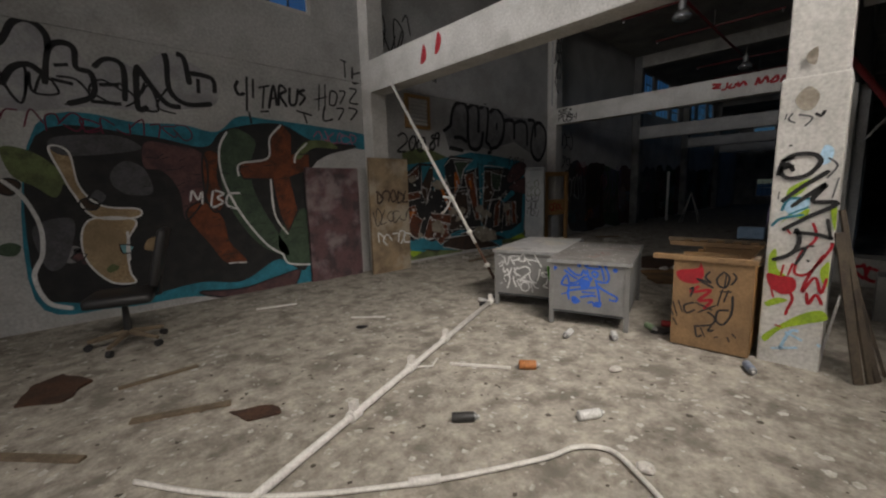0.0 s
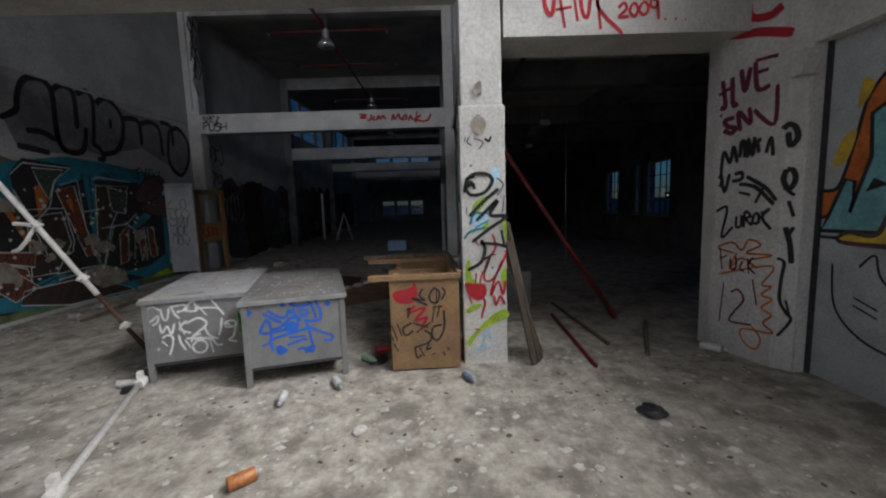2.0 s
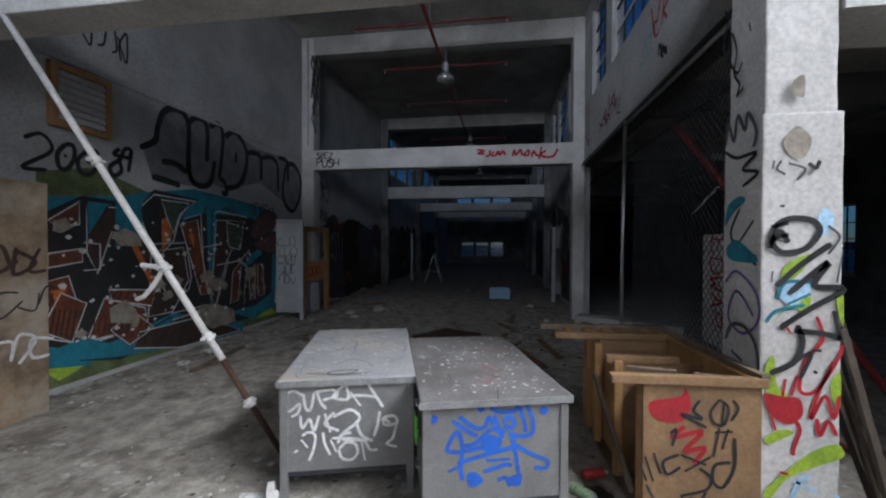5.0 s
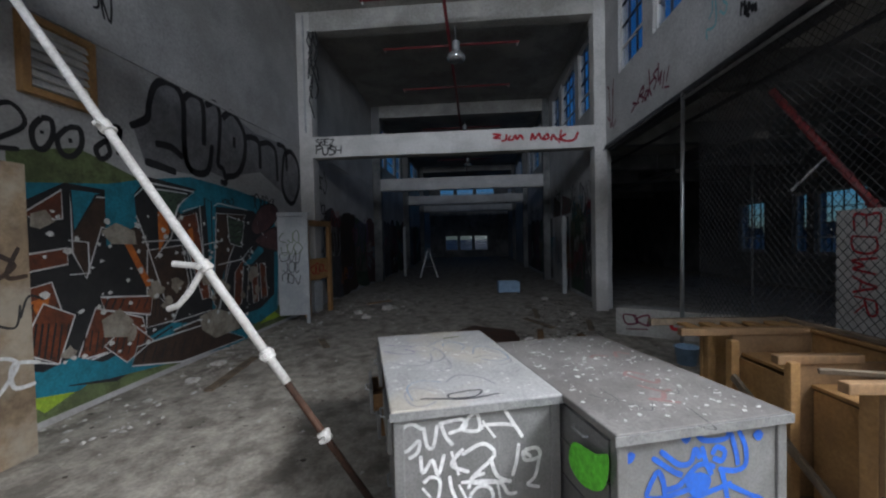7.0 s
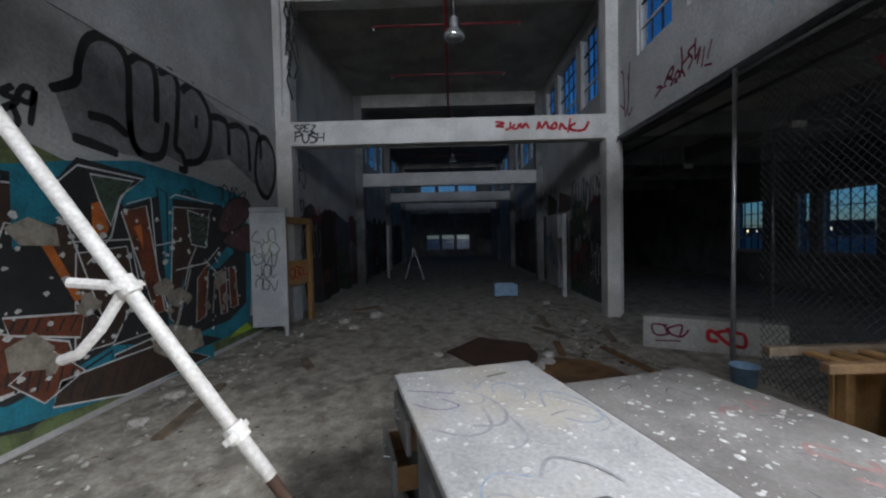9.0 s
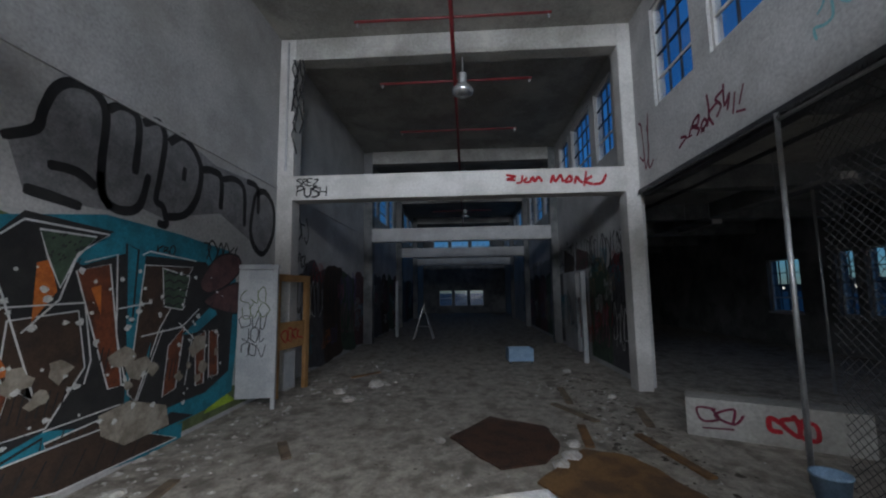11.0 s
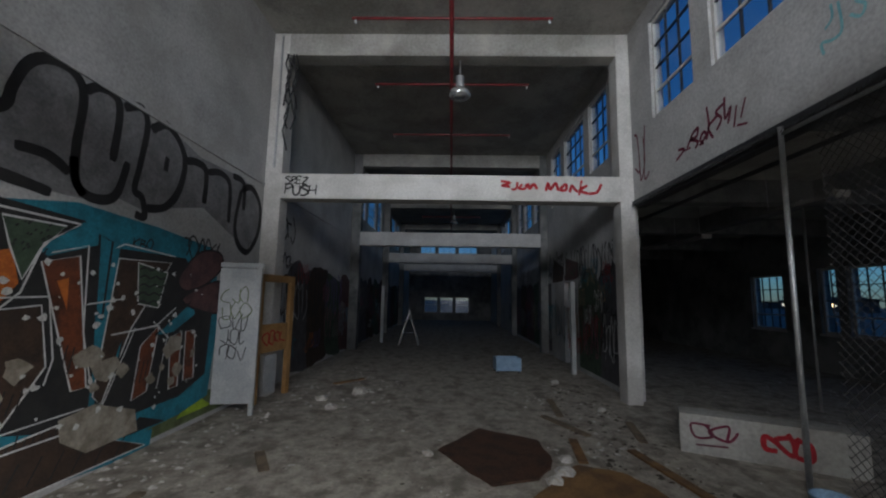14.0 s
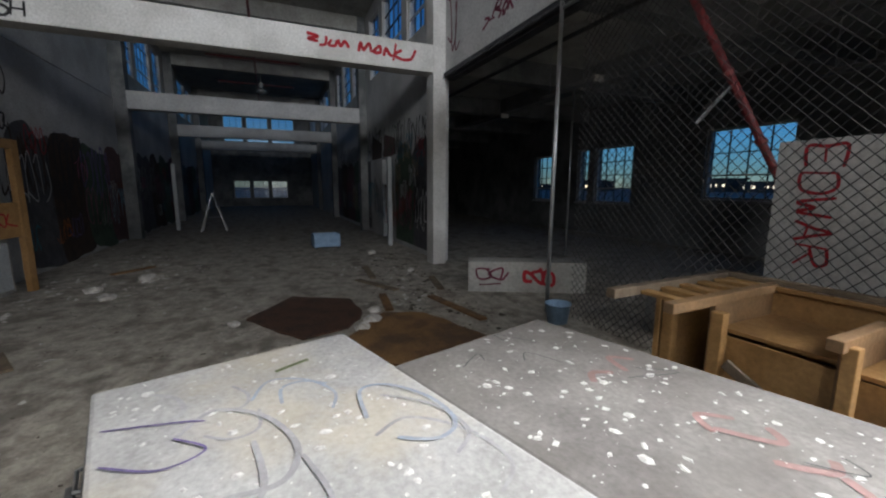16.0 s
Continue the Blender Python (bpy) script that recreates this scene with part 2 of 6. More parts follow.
def ribbon(bm, pts, w, z, closed=False, soft=True):
    s = spline(pts, 6, closed) if soft else [Vector((q[0], q[1])) for q in pts]
    if closed:
        s = s + s[:1]
    rows = []
    for i, p in enumerate(s):
        if closed:
            d = s[(i + 1) % (len(s) - 1)] - s[(i - 1) % (len(s) - 1)]
        else:
            d = s[min(i + 1, len(s) - 1)] - s[max(i - 1, 0)]
        d = d.normalized() if d.length > 1e-6 else Vector((1, 0))
        nrm = Vector((-d.y, d.x))
        ww = w * (0.88 + 0.2 * noise.noise(Vector((p.x * 3, p.y * 3, w * 50))))
        if not closed and i in (0, len(s) - 1):
            ww *= 0.7
        rows.append((bm.verts.new((p.x + nrm.x * ww / 2, p.y + nrm.y * ww / 2, z)), bm.verts.new((p.x - nrm.x * ww / 2, p.y - nrm.y * ww / 2, z))))
    for a, b in zip(rows, rows[1:]):
        try:
            bm.faces.new((a[1], b[1], b[0], a[0]))
        except ValueError:
            pass


def fill(bm, pts, z, soft=True):
    s = spline(pts, 6, True) if soft else [Vector((q[0], q[1])) for q in pts]
    from_vs = [bm.verts.new((p.x, p.y, z)) for p in s]
    f = bm.faces.new(from_vs)
    f.normal_update()
    if f.normal.z < 0:
        f.normal_flip()
    bmesh.ops.triangulate(bm, faces=[f])


def paint(parent, m, ink, strokes=(), fills=(), w=0.03, z=0.003, soft=True, closed=False, label="spray-painted graffiti"):
    """One colour of a graffito: strokes and filled shapes on the surface whose pose is m (x right, y up, z out)."""
    marks = [(True, s) for s in fills] + [(False, s) for s in strokes]
    if parent.get("kind") != "structure" and len(marks) > 1:
        for i, (full, s) in enumerate(marks):
            ob = paint(parent, m, ink, () if full else (s,), (s,) if full else (), w, z + 0.00003 * i, soft, closed, label)
        return ob
    bm = bmesh.new()
    for full, s in marks:
        if full:
            fill(bm, s, z, soft)
        else:
            ribbon(bm, s, w, z + (0.0006 if fills else 0), closed, soft)
    bmesh.ops.transform(bm, matrix=parent.matrix_world.inverted() @ m, verts=bm.verts)
    return part("graffiti", bm, INK[ink] if isinstance(ink, str) else ink, parent, label)


def shapes(parent, m, ink, polys, outline=None, w=0.03, z=0.003, soft=False):
    paint(parent, m, ink, [], polys, z=z, soft=soft, label="painted mural area")
    if outline:
        paint(parent, m, outline, polys, [], w=w, z=z + 0.0012, soft=soft, closed=True, label="painted mural outline")


# hand-drawn letters on a grid 4 wide and 6 high: strokes of two-digit points
GLYPHS = dict(zip("ABCDEFGHIJKLMNOPRSTUVWYZ0123456789!.",
    """00 13 26 33 40|12 32;00 06|06 25 35 24 03|03 33 42 31 00;45 26 05 02 11 30 41;00 06|06 36 44 41 20 00;46 06 03 00 40|03 33;46 06 03 00|03 33;45 26 05 01 20 41 43 23;00 06|40 46|03 43;20 26;46 41 20 01|16 46;00 06|46 03 40;06 00 40;00 06 22 46 40;00 06 40 46;26 04 02 20 42 44 26;00 06|06 36 45 34 03;00 06|06 36 45 34 03|13 40;45 26 05 14 33 42 30 00;06 46|26 20;06 02 20 42 46;06 20 46;06 10 23 30 46;06 23 46|23 20;06 46 00 40;
26 05 01 20 41 45 26;15 26 20;05 26 45 43 00 40;05 26 45 23 42 30 01;36 02 42|36 30;46 06 03 33 42 30 01;45 16 02 20 41 33 02;06 46 10;23 05 26 45 23 01 20 41 23;43 14 05 26 45 41 20;26 22|20 21;20 21""".replace("\n", "").split(";")))


def lettering(parent, m, text, size, ink, z=0.003, bold=0.0, shear=0.1, spacing=1.0, seed=1, squeeze=1.0):
    """Hand-sprayed letters of the given height."""
    rng = random.Random(seed + len(text))
    strokes, u, g = [], 0.0, size * 0.72 / 6
    for ch in text.upper():
        if ch == " ":
            u += g * 3
            continue
        lift, grow = rng.uniform(-0.05, 0.05) * size, rng.uniform(0.92, 1.08)
        for stroke in GLYPHS[ch].split("|"):
            pts = []
            for q in stroke.split():
                x, y = int(q[0]) + rng.uniform(-0.25, 0.25), int(q[1]) * grow + rng.uniform(-0.25, 0.25)
                pts.append((u + (x * g + shear * y * g) * squeeze, lift + y * g))
            strokes.append(pts)
        u += g * (5.0 if ch not in "I1!." else 2.6) * spacing * squeeze
    ob = paint(parent, m, ink, strokes, w=size * 0.09 + bold, z=z, label="sprayed letters " + text.strip(". "))
    ob.name = "lettering"
    return ob


def scrawl(parent, m, ink, x0, y0, w, h, n, width, seed, z=0.003):
    """An unreadable tag: a row of looping strokes."""
    rng = random.Random(seed)
    strokes = []
    for i in range(n):
        cx = x0 + w * (i + 0.5) / n
        k = rng.randint(3, 5)
        pts, ang = [], rng.uniform(0, 6.28)
        for j in range(k):
            ang += rng.uniform(1.0, 2.4)
            pts.append((cx + math.cos(ang) * w / n * rng.uniform(0.35, 0.85), y0 + h / 2 + math.sin(ang) * h * rng.uniform(0.3, 0.52)))
        strokes.append(pts)
    return paint(parent, m, ink, strokes, w=width, z=z)


def wall_panel(name, axis, at, thick, u0, u1, z0, z1, holes, material, label=""):
    """A wall along x or y with rectangular holes (u0, u1, z0, z1) through it."""
    us = sorted({u0, u1, *[h[0] for h in holes], *[h[1] for h in holes]})
    zs = sorted({z0, z1, *[h[2] for h in holes], *[h[3] for h in holes]})
    bm = bmesh.new()
    gone = lambda a, b: any(h[0] <= a <= h[1] and h[2] <= b <= h[3] for h in holes)
    solid = {(i, j) for i in range(len(us) - 1) for j in range(len(zs) - 1) if not gone((us[i] + us[i + 1]) / 2, (zs[j] + zs[j + 1]) / 2)}
    V = {}

    def vert(u, t, z):
        k = (round(u, 4), t, round(z, 4))
        if k not in V:
            V[k] = bm.verts.new((u, at + t * thick, z) if axis == "x" else (at + t * thick, u, z))
        return V[k]

    for i, j in solid:
        a, b, c, d = us[i], us[i + 1], zs[j], zs[j + 1]
        for t in (0, 1):
            bm.faces.new([vert(*q) for q in ((a, t, c), (b, t, c), (b, t, d), (a, t, d))])
        for di, dj, q in ((-1, 0, (a, c, a, d)), (1, 0, (b, c, b, d)), (0, -1, (a, c, b, c)), (0, 1, (a, d, b, d))):
            if (i + di, j + dj) not in solid:
                bm.faces.new((vert(q[0], 0, q[1]), vert(q[2], 0, q[3]), vert(q[2], 1, q[3]), vert(q[0], 1, q[1])))
    bmesh.ops.recalc_face_normals(bm, faces=bm.faces)
    ob = link_mesh(name, bm, material, kind="structure")
    return tagged(ob, label, "wall")


# ---- large structure ----
YL, YR, XW, XE, ZC = 8.04, 1.60, -1.6, 36.4, 6.47
BEAMS = [11.6, 17.8, 24.0, 30.2]
LEFT = pose(0, YL, 0, 90, 0, 0)
RIGHT = pose(0, YR, 0, 90, 0, 180)

bm = bmesh.new()
bmesh.ops.create_grid(bm, x_segments=120, y_segments=50, size=0.5)
bmesh.ops.transform(bm, matrix=Matrix.Translation((17.6, 1.6, 0)) @ Matrix.Diagonal((39.2, 13.4, 1, 1)), verts=bm.verts)
for v in bm.verts:
    v.co.z = 0.006 * noise.noise(v.co * 0.9)
floor = tagged(link_mesh("floor", bm, FLOOR, kind="structure", smooth=True), "dusty stained concrete floor littered with plaster crumbs", "floor")
bm = boxes((-400, -400, -0.3, 500, 400, -0.15))
tagged(link_mesh("ground", bm, GROUND, kind="structure"), "dark asphalt ground outside the building", "ground")
tagged(link_mesh("ceiling", boxes((XW, YR - 0.3, ZC, XE, YL + 0.3, ZC + 0.25)), CEIL, kind="structure"), "stained flat concrete ceiling of the high hall", "ceiling")
tagged(link_mesh("ceiling_side", boxes((5.7, -4.9, 3.78, XE, YR - 0.185, 4.0)), CEIL, kind="structure"), "low concrete ceiling of the side room", "ceiling")
tagged(link_mesh("ceiling_entry", boxes((XW, -1.2, ZC, 5.7, YR - 0.3, ZC + 0.25)), CEIL, kind="structure"), "concrete ceiling over the first bay", "ceiling")


def triple(x):
    return [(x + 0.75, x + 1.82, 4.52, 6.15), (x + 2.2, x + 3.85, 4.52, 6.15), (x + 4.22, x + 5.28, 4.52, 6.15)]


right_holes = [h for b in (5.57, 11.9, 18.1, 24.3, 30.4) for h in triple(b)]
left_holes = triple(-1.0) + [h for b in (18.1, 24.3) for h in triple(b)]
DOOR_R = (15.0, 16.0, -0.2, 2.15)
wall_left = wall_panel("wall_north", "x", YL, 0.1, XW, XE, -0.2, ZC, left_holes, WALL, "tall grey-white plaster wall covered in graffiti")
wall_right = wall_panel("wall_hall_south", "x", YR, -0.18, 5.7, XE, -0.2, ZC, right_holes + [(5.7, 11.86, -0.2, 3.34), DOOR_R], WALL, "plaster wall with high windows over an open bay")
wall_side = wall_panel("wall_south", "x", -4.6, -0.3, 5.17, XE, -0.2, 4.0, [(6.1, 7.9, 1.15, 2.7), (9.35, 11.05, 1.15, 2.7), (13.05, 14.45, 0.95, 2.58), (14.72, 15.2, 0.95, 2.58), (16.3, 17.5, 0.95, 2.5)], DARKWALL, "dark mottled side room wall with steel windows")
# the three high holes are added, unseen, for the south fill lamps
wall_entry = wall_panel("wall_entry_south", "x", -0.9, -0.3, XW, 5.17, -0.2, ZC, [(1.4, 4.75, -0.2, 2.66), (-1.4, 0.0, 4.5, 6.15), (0.8, 2.2, 4.5, 6.15), (2.9, 4.3, 4.5, 6.15)], WHITE, "white wall with a boarded opening and graffiti")
wall_lintel = wall_panel("wall_lintel", "y", 5.17, 0.53, -4.6, 1.45, -0.2, ZC, [(-0.86, 1.45, -0.2, 2.92)], WHITE, "white wall over a wide opening, sprayed with red letters")
# unseen wall; its wide opening and high holes are added for fill lamps
wall_west = wall_panel("wall_west", "y", XW, -0.3, -1.2, 8.34, -0.2, ZC, [(0.2, 5.0, -0.2, 3.5), (2.1, 3.7, 4.5, 6.15), (4.1, 5.7, 4.5, 6.15), (6.1, 7.7, 4.5, 6.15)], WALL, "unseen plaster wall with added openings for fill lamps")
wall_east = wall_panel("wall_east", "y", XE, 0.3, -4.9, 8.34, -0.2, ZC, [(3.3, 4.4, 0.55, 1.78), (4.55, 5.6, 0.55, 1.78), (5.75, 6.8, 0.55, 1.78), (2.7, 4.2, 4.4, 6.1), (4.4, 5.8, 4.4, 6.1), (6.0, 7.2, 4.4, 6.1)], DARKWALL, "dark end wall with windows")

for i, x in enumerate(BEAMS):
    b = boxes((x, YR + 0.02, 3.36, x + 0.32, YL, 3.81), bevel=0.012)
    ob = tagged(link_mesh("tie_beam", b, WHITE if i < 1 else WALL, kind="structure"), "white concrete cross beam spanning the hall", "beam", "cross beams of the hall")
    if i == 0:
        beam1 = ob
    link_c = boxes((x, YR + 0.02, 6.05, x + 0.32, YL, ZC + 0.01), bevel=0.012)
    tagged(link_mesh("ceiling_beam", link_c, CEIL, kind="structure"), "concrete beam under the ceiling", "beam", "ceiling beams")
    # pilasters past the first are coloured dark to imitate the dim far hall
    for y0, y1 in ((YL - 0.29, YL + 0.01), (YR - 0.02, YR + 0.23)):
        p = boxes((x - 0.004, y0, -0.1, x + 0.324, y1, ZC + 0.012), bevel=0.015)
        tagged(link_mesh("pilaster", p, WHITE if i < 1 else DARKWALL, kind="structure"), "plastered pilaster between bays, white nearby, coloured darker for the dim far hall", "pilaster", "pilasters of the hall")
near_beam = tagged(link_mesh("tie_beam", boxes((5.2, 1.84, 3.36, 5.54, YL, 3.92), bevel=0.015), WHITE, kind="structure"), "white concrete beam with red paint splashes", "beam", "cross beams of the hall")
tagged(link_mesh("ceiling_beam", boxes((5.2, 1.84, 6.05, 5.54, YL, ZC + 0.01), bevel=0.012), CEIL, kind="structure"), "concrete beam under the ceiling", "beam", "ceiling beams")
near_pil = tagged(link_mesh("pilaster", boxes((5.196, YL - 0.29, -0.1, 5.545, YL + 0.01, ZC + 0.012), bevel=0.015), WHITE, kind="structure"), "plastered pilaster between bays, white nearby, coloured darker for the dim far hall", "pilaster", "pilasters of the hall")

# free-standing white column, rough where the lower casing swells
bm = boxes((5.185, 1.47, 2.35, 5.545, 1.835, ZC + 0.01), bevel=0.012)
box(bm, 5.165, 1.45, -0.1, 5.56, 1.856, 2.36, bevel=0.014)
bmesh.ops.subdivide_edges(bm, edges=[e for e in bm.edges if e.calc_length() > 0.5], cuts=30)
for v in bm.verts:
    v.co += Vector((1, 1, 0)) * 0.005 * noise.noise(v.co * 7)
column = tagged(link_mesh("column", bm, WHITE, kind="structure"), "chipped white square column sprayed in bright colours", "column")

# wall joints and small trims
tagged(link_mesh("trim_left", boxes((XW, YL - 0.02, 3.58, 5.19, YL + 0.01, 3.62), (5.55, YL - 0.02, 3.58, 11.59, YL + 0.01, 3.62), (11.93, YL - 0.02, 3.58, 17.79, YL + 0.01, 3.62)), WALL, kind="structure"), "narrow plaster ledge along the wall", "trim")
tagged(link_mesh("trim_lintel", boxes((5.56, YR - 0.175, 3.26, 11.59, YR - 0.04, 3.338), (5.56, YR - 0.02, 3.30, 11.59, YR + 0.035, 3.37)), DARKMETAL, kind="structure"), "dark steel edge under the wide opening", "trim")

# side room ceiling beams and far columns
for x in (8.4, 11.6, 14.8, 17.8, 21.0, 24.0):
    tagged(link_mesh("side_room_beam", boxes((x, -4.6, 3.38, x + 0.3, YR - 0.19, 3.79), bevel=0.01), DARKWALL, kind="structure"), "dark mottled concrete ceiling beam in the side room", "beam", "side room beams")
tagged(link_mesh("side_room_beam", boxes((5.71, -1.75, 3.42, 30, -1.45, 3.785), bevel=0.01), DARKWALL, kind="structure"), "long dark mottled concrete ceiling beam in the side room", "beam", "side room beams")


# ---- windows ----
def window(axis, at, u0, u1, z0, z1, cols, rows, sill=True, missing=(), name="window_1", frame_mat=None):
    w, h = u1 - u0, z1 - z0
    m = pose(u0, at, z0) if axis == "x" else pose(at, u0, z0, 0, 0, 90)
    top = thing(name, "steel-framed window with small panes, dusk sky behind", "window", m, "steel windows")
    top["kind"] = "structure"
    fm = frame_mat or DARKMETAL
    part("window_frame", boxes((0.001, -0.03, 0.001, 0.05, 0.03, h), (w - 0.05, -0.03, 0.001, w, 0.03, h), (0.05, -0.03, 0.001, w - 0.05, 0.03, 0.05), (0.05, -0.03, h - 0.05, w - 0.05, 0.03, h)), WHITE, top)
    pw, ph = (w - 0.1) / cols, (h - 0.1) / rows
    pane = None
    for i in range(1, cols):
        part("muntin", boxes((0.05 + i * pw - 0.011, -0.015, 0.05, 0.05 + i * pw + 0.011, 0.015, h - 0.05)), fm, top)
    for j in range(1, rows):
        part("muntin", boxes((0.05, -0.017, 0.05 + j * ph - (0.018 if j == 1 else 0.011), w - 0.05, 0.017, 0.05 + j * ph + (0.018 if j == 1 else 0.011))), PIPEWHITE if j == 1 else fm, top)
    for i in range(cols):
        for j in range(rows):
            if (i, j) in missing:
                continue
            if pane is None:
                pane = part("pane", boxes((0.012, -0.003, 0.012, pw - 0.012, 0.003, ph - 0.012)), GLASS, top, "thin dusty glass")
                ob = pane
            else:
                ob = pane.copy()
                scene.collection.objects.link(ob)
            ob.location = (0.05 + i * pw, 0, 0.05 + j * ph)
            ob.visible_shadow = False
    if sill:
        part("window_sill", boxes((-0.03, -0.16, -0.05, w + 0.03, 0.16, -0.001), bevel=0.006), WHITE, top)
    return top


k = 1
for hs, at in ((right_holes[:9], YR - 0.07), (left_holes[:3] + left_holes[3:], YL + 0.05)):
    for a, b, c, d in hs:
        window("x", at, a, b, c, d, 3 if b - a < 1.3 else 4, 4, sill=False, missing={(k % 3, 2), (1, k % 4)}, name="window_%d" % k)
        k += 1
for a, b in ((6.1, 7.9), (9.35, 11.05)):
    window("x", -4.72, a, b, 1.15, 2.7, 4, 3, missing={(0, 0), (1, 0), (2, 0), (3, 0)}, name="window_%d" % k)
    k += 1
for a, b, d in ((13.05, 14.45, 2.58), (14.72, 15.2, 2.58), (16.3, 17.5, 2.5)):
    window("x", -4.72, a, b, 0.95, d, 4 if b - a > 1 else 2, 4, missing={(1, 1), (2, 0)}, name="window_%d" % k)
    k += 1
for a, b, c, d in ((3.3, 4.4, 0.55, 1.78), (4.55, 5.6, 0.55, 1.78), (5.75, 6.8, 0.55, 1.78), (2.7, 4.2, 4.4, 6.1), (4.4, 5.8, 4.4, 6.1), (6.0, 7.2, 4.4, 6.1)):
    window("y", XE + 0.1, a, b, c, d, 3, 2, sill=False, name="window_%d" % k)
    k += 1


# ---- desks ----
def flakes(name, x0, y0, x1, y1, z, n, smin, smax, seed, material, parent=None, hump=0.4, label=""):
    """Many small irregular crumbs lying on a surface, joined."""
    rng = random.Random(seed)
    vs, fs = [], []
    for _ in range(n):
        x, y = rng.uniform(x0, x1), rng.uniform(y0, y1)
        s = smin + (smax - smin) * rng.random() ** 3
        sides, a0 = rng.randint(4, 6), rng.uniform(0, 6.28)
        st = rng.uniform(0.4, 1.0)
        b = len(vs)
        rot = rng.uniform(0, 6.28)
        for kk in range(sides):
            t = a0 + 2 * math.pi * kk / sides
            r = s * rng.uniform(0.6, 1.0)
            px, py = r * math.cos(t), r * math.sin(t) * st
            vs.append((x + px * math.cos(rot) - py * math.sin(rot), y + px * math.sin(rot) + py * math.cos(rot), z))
        vs.append((x + rng.uniform(-0.2, 0.2) * s, y, z + s * hump * rng.uniform(0.5, 1)))
        fs += [(b + kk, b + (kk + 1) % sides, b + sides) for kk in range(sides)]
    me = bpy.data.meshes.new(name)
    me.from_pydata(vs, [], fs)
    me.materials.append(material)
    ob = new(name, me)
    if parent:
        ob.parent = parent
    tagged(ob, label, "" if parent else "debris", "", "stuff")
    return ob


def desk(m, label, top_mat, drawers_out):
    """Steel office desk; x runs along its length from the end panel, y across, base at 0."""
    L, W, H = 1.46, 0.845, 0.76
    d = thing("office_desk", label, "desk", m, "grey steel desks")
    part("desktop", boxes((-0.012, -0.012, H - 0.04, L + 0.012, W + 0.012, H), bevel=0.012), top_mat, d, "worn top strewn with paint flakes")
    part("edge_strip", boxes((-0.018, -0.018, H - 0.045, L + 0.018, -0.013, H - 0.006), (-0.018, -0.013, H - 0.045, -0.013, W + 0.018, H - 0.006)), GALV, d, "bright metal edging")
    end = part("end_panel", boxes((0.012, 0.03, 0.17, 0.03, W - 0.03, H - 0.042)), STEEL, d)
    part("end_panel", boxes((L - 0.03, 0.03, 0.17, L - 0.012, W - 0.03, H - 0.042)), STEEL, d)
    part("modesty_panel", boxes((0.03, 0.012, 0.17, L - 0.03, 0.028, H - 0.042)), STEEL, d)
    for x in (0.0, L - 0.05):
        for y in (0.0, W - 0.05):
            part("leg", boxes((x, y, 0.0, x + 0.05, y + 0.05, H - 0.041), bevel=0.008), STEEL, d)
    part("rail", boxes((0.008, 0.05, 0.145, 0.034, W - 0.05, 0.169)), DARKMETAL, d)
    for px in (0.06, 0.97):
        part("pedestal", boxes((px, 0.42, 0.14, px + 0.44, W - 0.03, H - 0.042)), STEEL, d)
    for px in (0.07, 0.98):
        for j in range(3):
            out = drawers_out.get((px > 0.5, j), 0.0)
            z = 0.15 + j * 0.185
            dr = part("drawer", boxes((px, W - 0.029 + out, z, px + 0.42, W - 0.006 + out, z + 0.175), bevel=0.004), STEEL, d)
            if out > 0.02:
                part("drawer_box", boxes((px + 0.02, W - 0.029, z + 0.01, px + 0.03, W - 0.03 + out, z + 0.13), (px + 0.39, W - 0.029, z + 0.01, px + 0.40, W - 0.03 + out, z + 0.13), (px + 0.03, W - 0.029, z + 0.008, px + 0.39, W - 0.03 + out, z + 0.018)), RUSTORANGE, dr, "rusty drawer sides")
            part("handle", tube([(px + 0.15, W - 0.006 + out, z + 0.12), (px + 0.16, W + 0.016 + out, z + 0.12), (px + 0.26, W + 0.016 + out, z + 0.12), (px + 0.27, W - 0.006 + out, z + 0.12)], 0.006, 6), GALV, dr)
    return d, end


DA = pose(5.21, 3.87, 0, 0, 0, 16.2)
DB = pose(5.03, 2.92, 0, 0, 0, 16.2)
desk_a, end_a = desk(DA, "grey steel desk with pale scribbled top and white sprayed letters", DESKTOP_PALE, {(False, 2): 0.03, (True, 1): 0.10, (True, 2): 0.03, (True, 0): 0.05})
desk_b, end_b = desk(DB, "grey steel desk with grimy top and blue sprayed tag", DESKTOP, {})
FA, FB = (d.matrix_world @ pose(0.012, 0.845, 0, 90, 0, -90) for d in (desk_a, desk_b))
# white letters on the first desk
paint(desk_a, FA, "white", [[(0.137, 0.654), (0.085, 0.685), (0.037, 0.659), (0.027, 0.588), (0.058, 0.557), (0.12, 0.601), (0.113, 0.547), (0.068, 0.521)], [(0.144, 0.665), (0.158, 0.574), (0.189, 0.565), (0.21, 0.669)], [(0.224, 0.679), (0.251, 0.605), (0.286, 0.56)], [(0.217, 0.672), (0.329, 0.681), (0.35, 0.644), (0.265, 0.619)], [(0.364, 0.68), (0.329, 0.634), (0.417, 0.619), (0.406, 0.703), (0.357, 0.68)], [(0.406, 0.703), (0.435, 0.618)], [(0.435, 0.662), (0.499, 0.571)], [(0.435, 0.64), (0.524, 0.636), (0.607, 0.621)], [(0.549, 0.708), (0.596, 0.632), (0.644, 0.556)]], w=0.02, z=0.003)
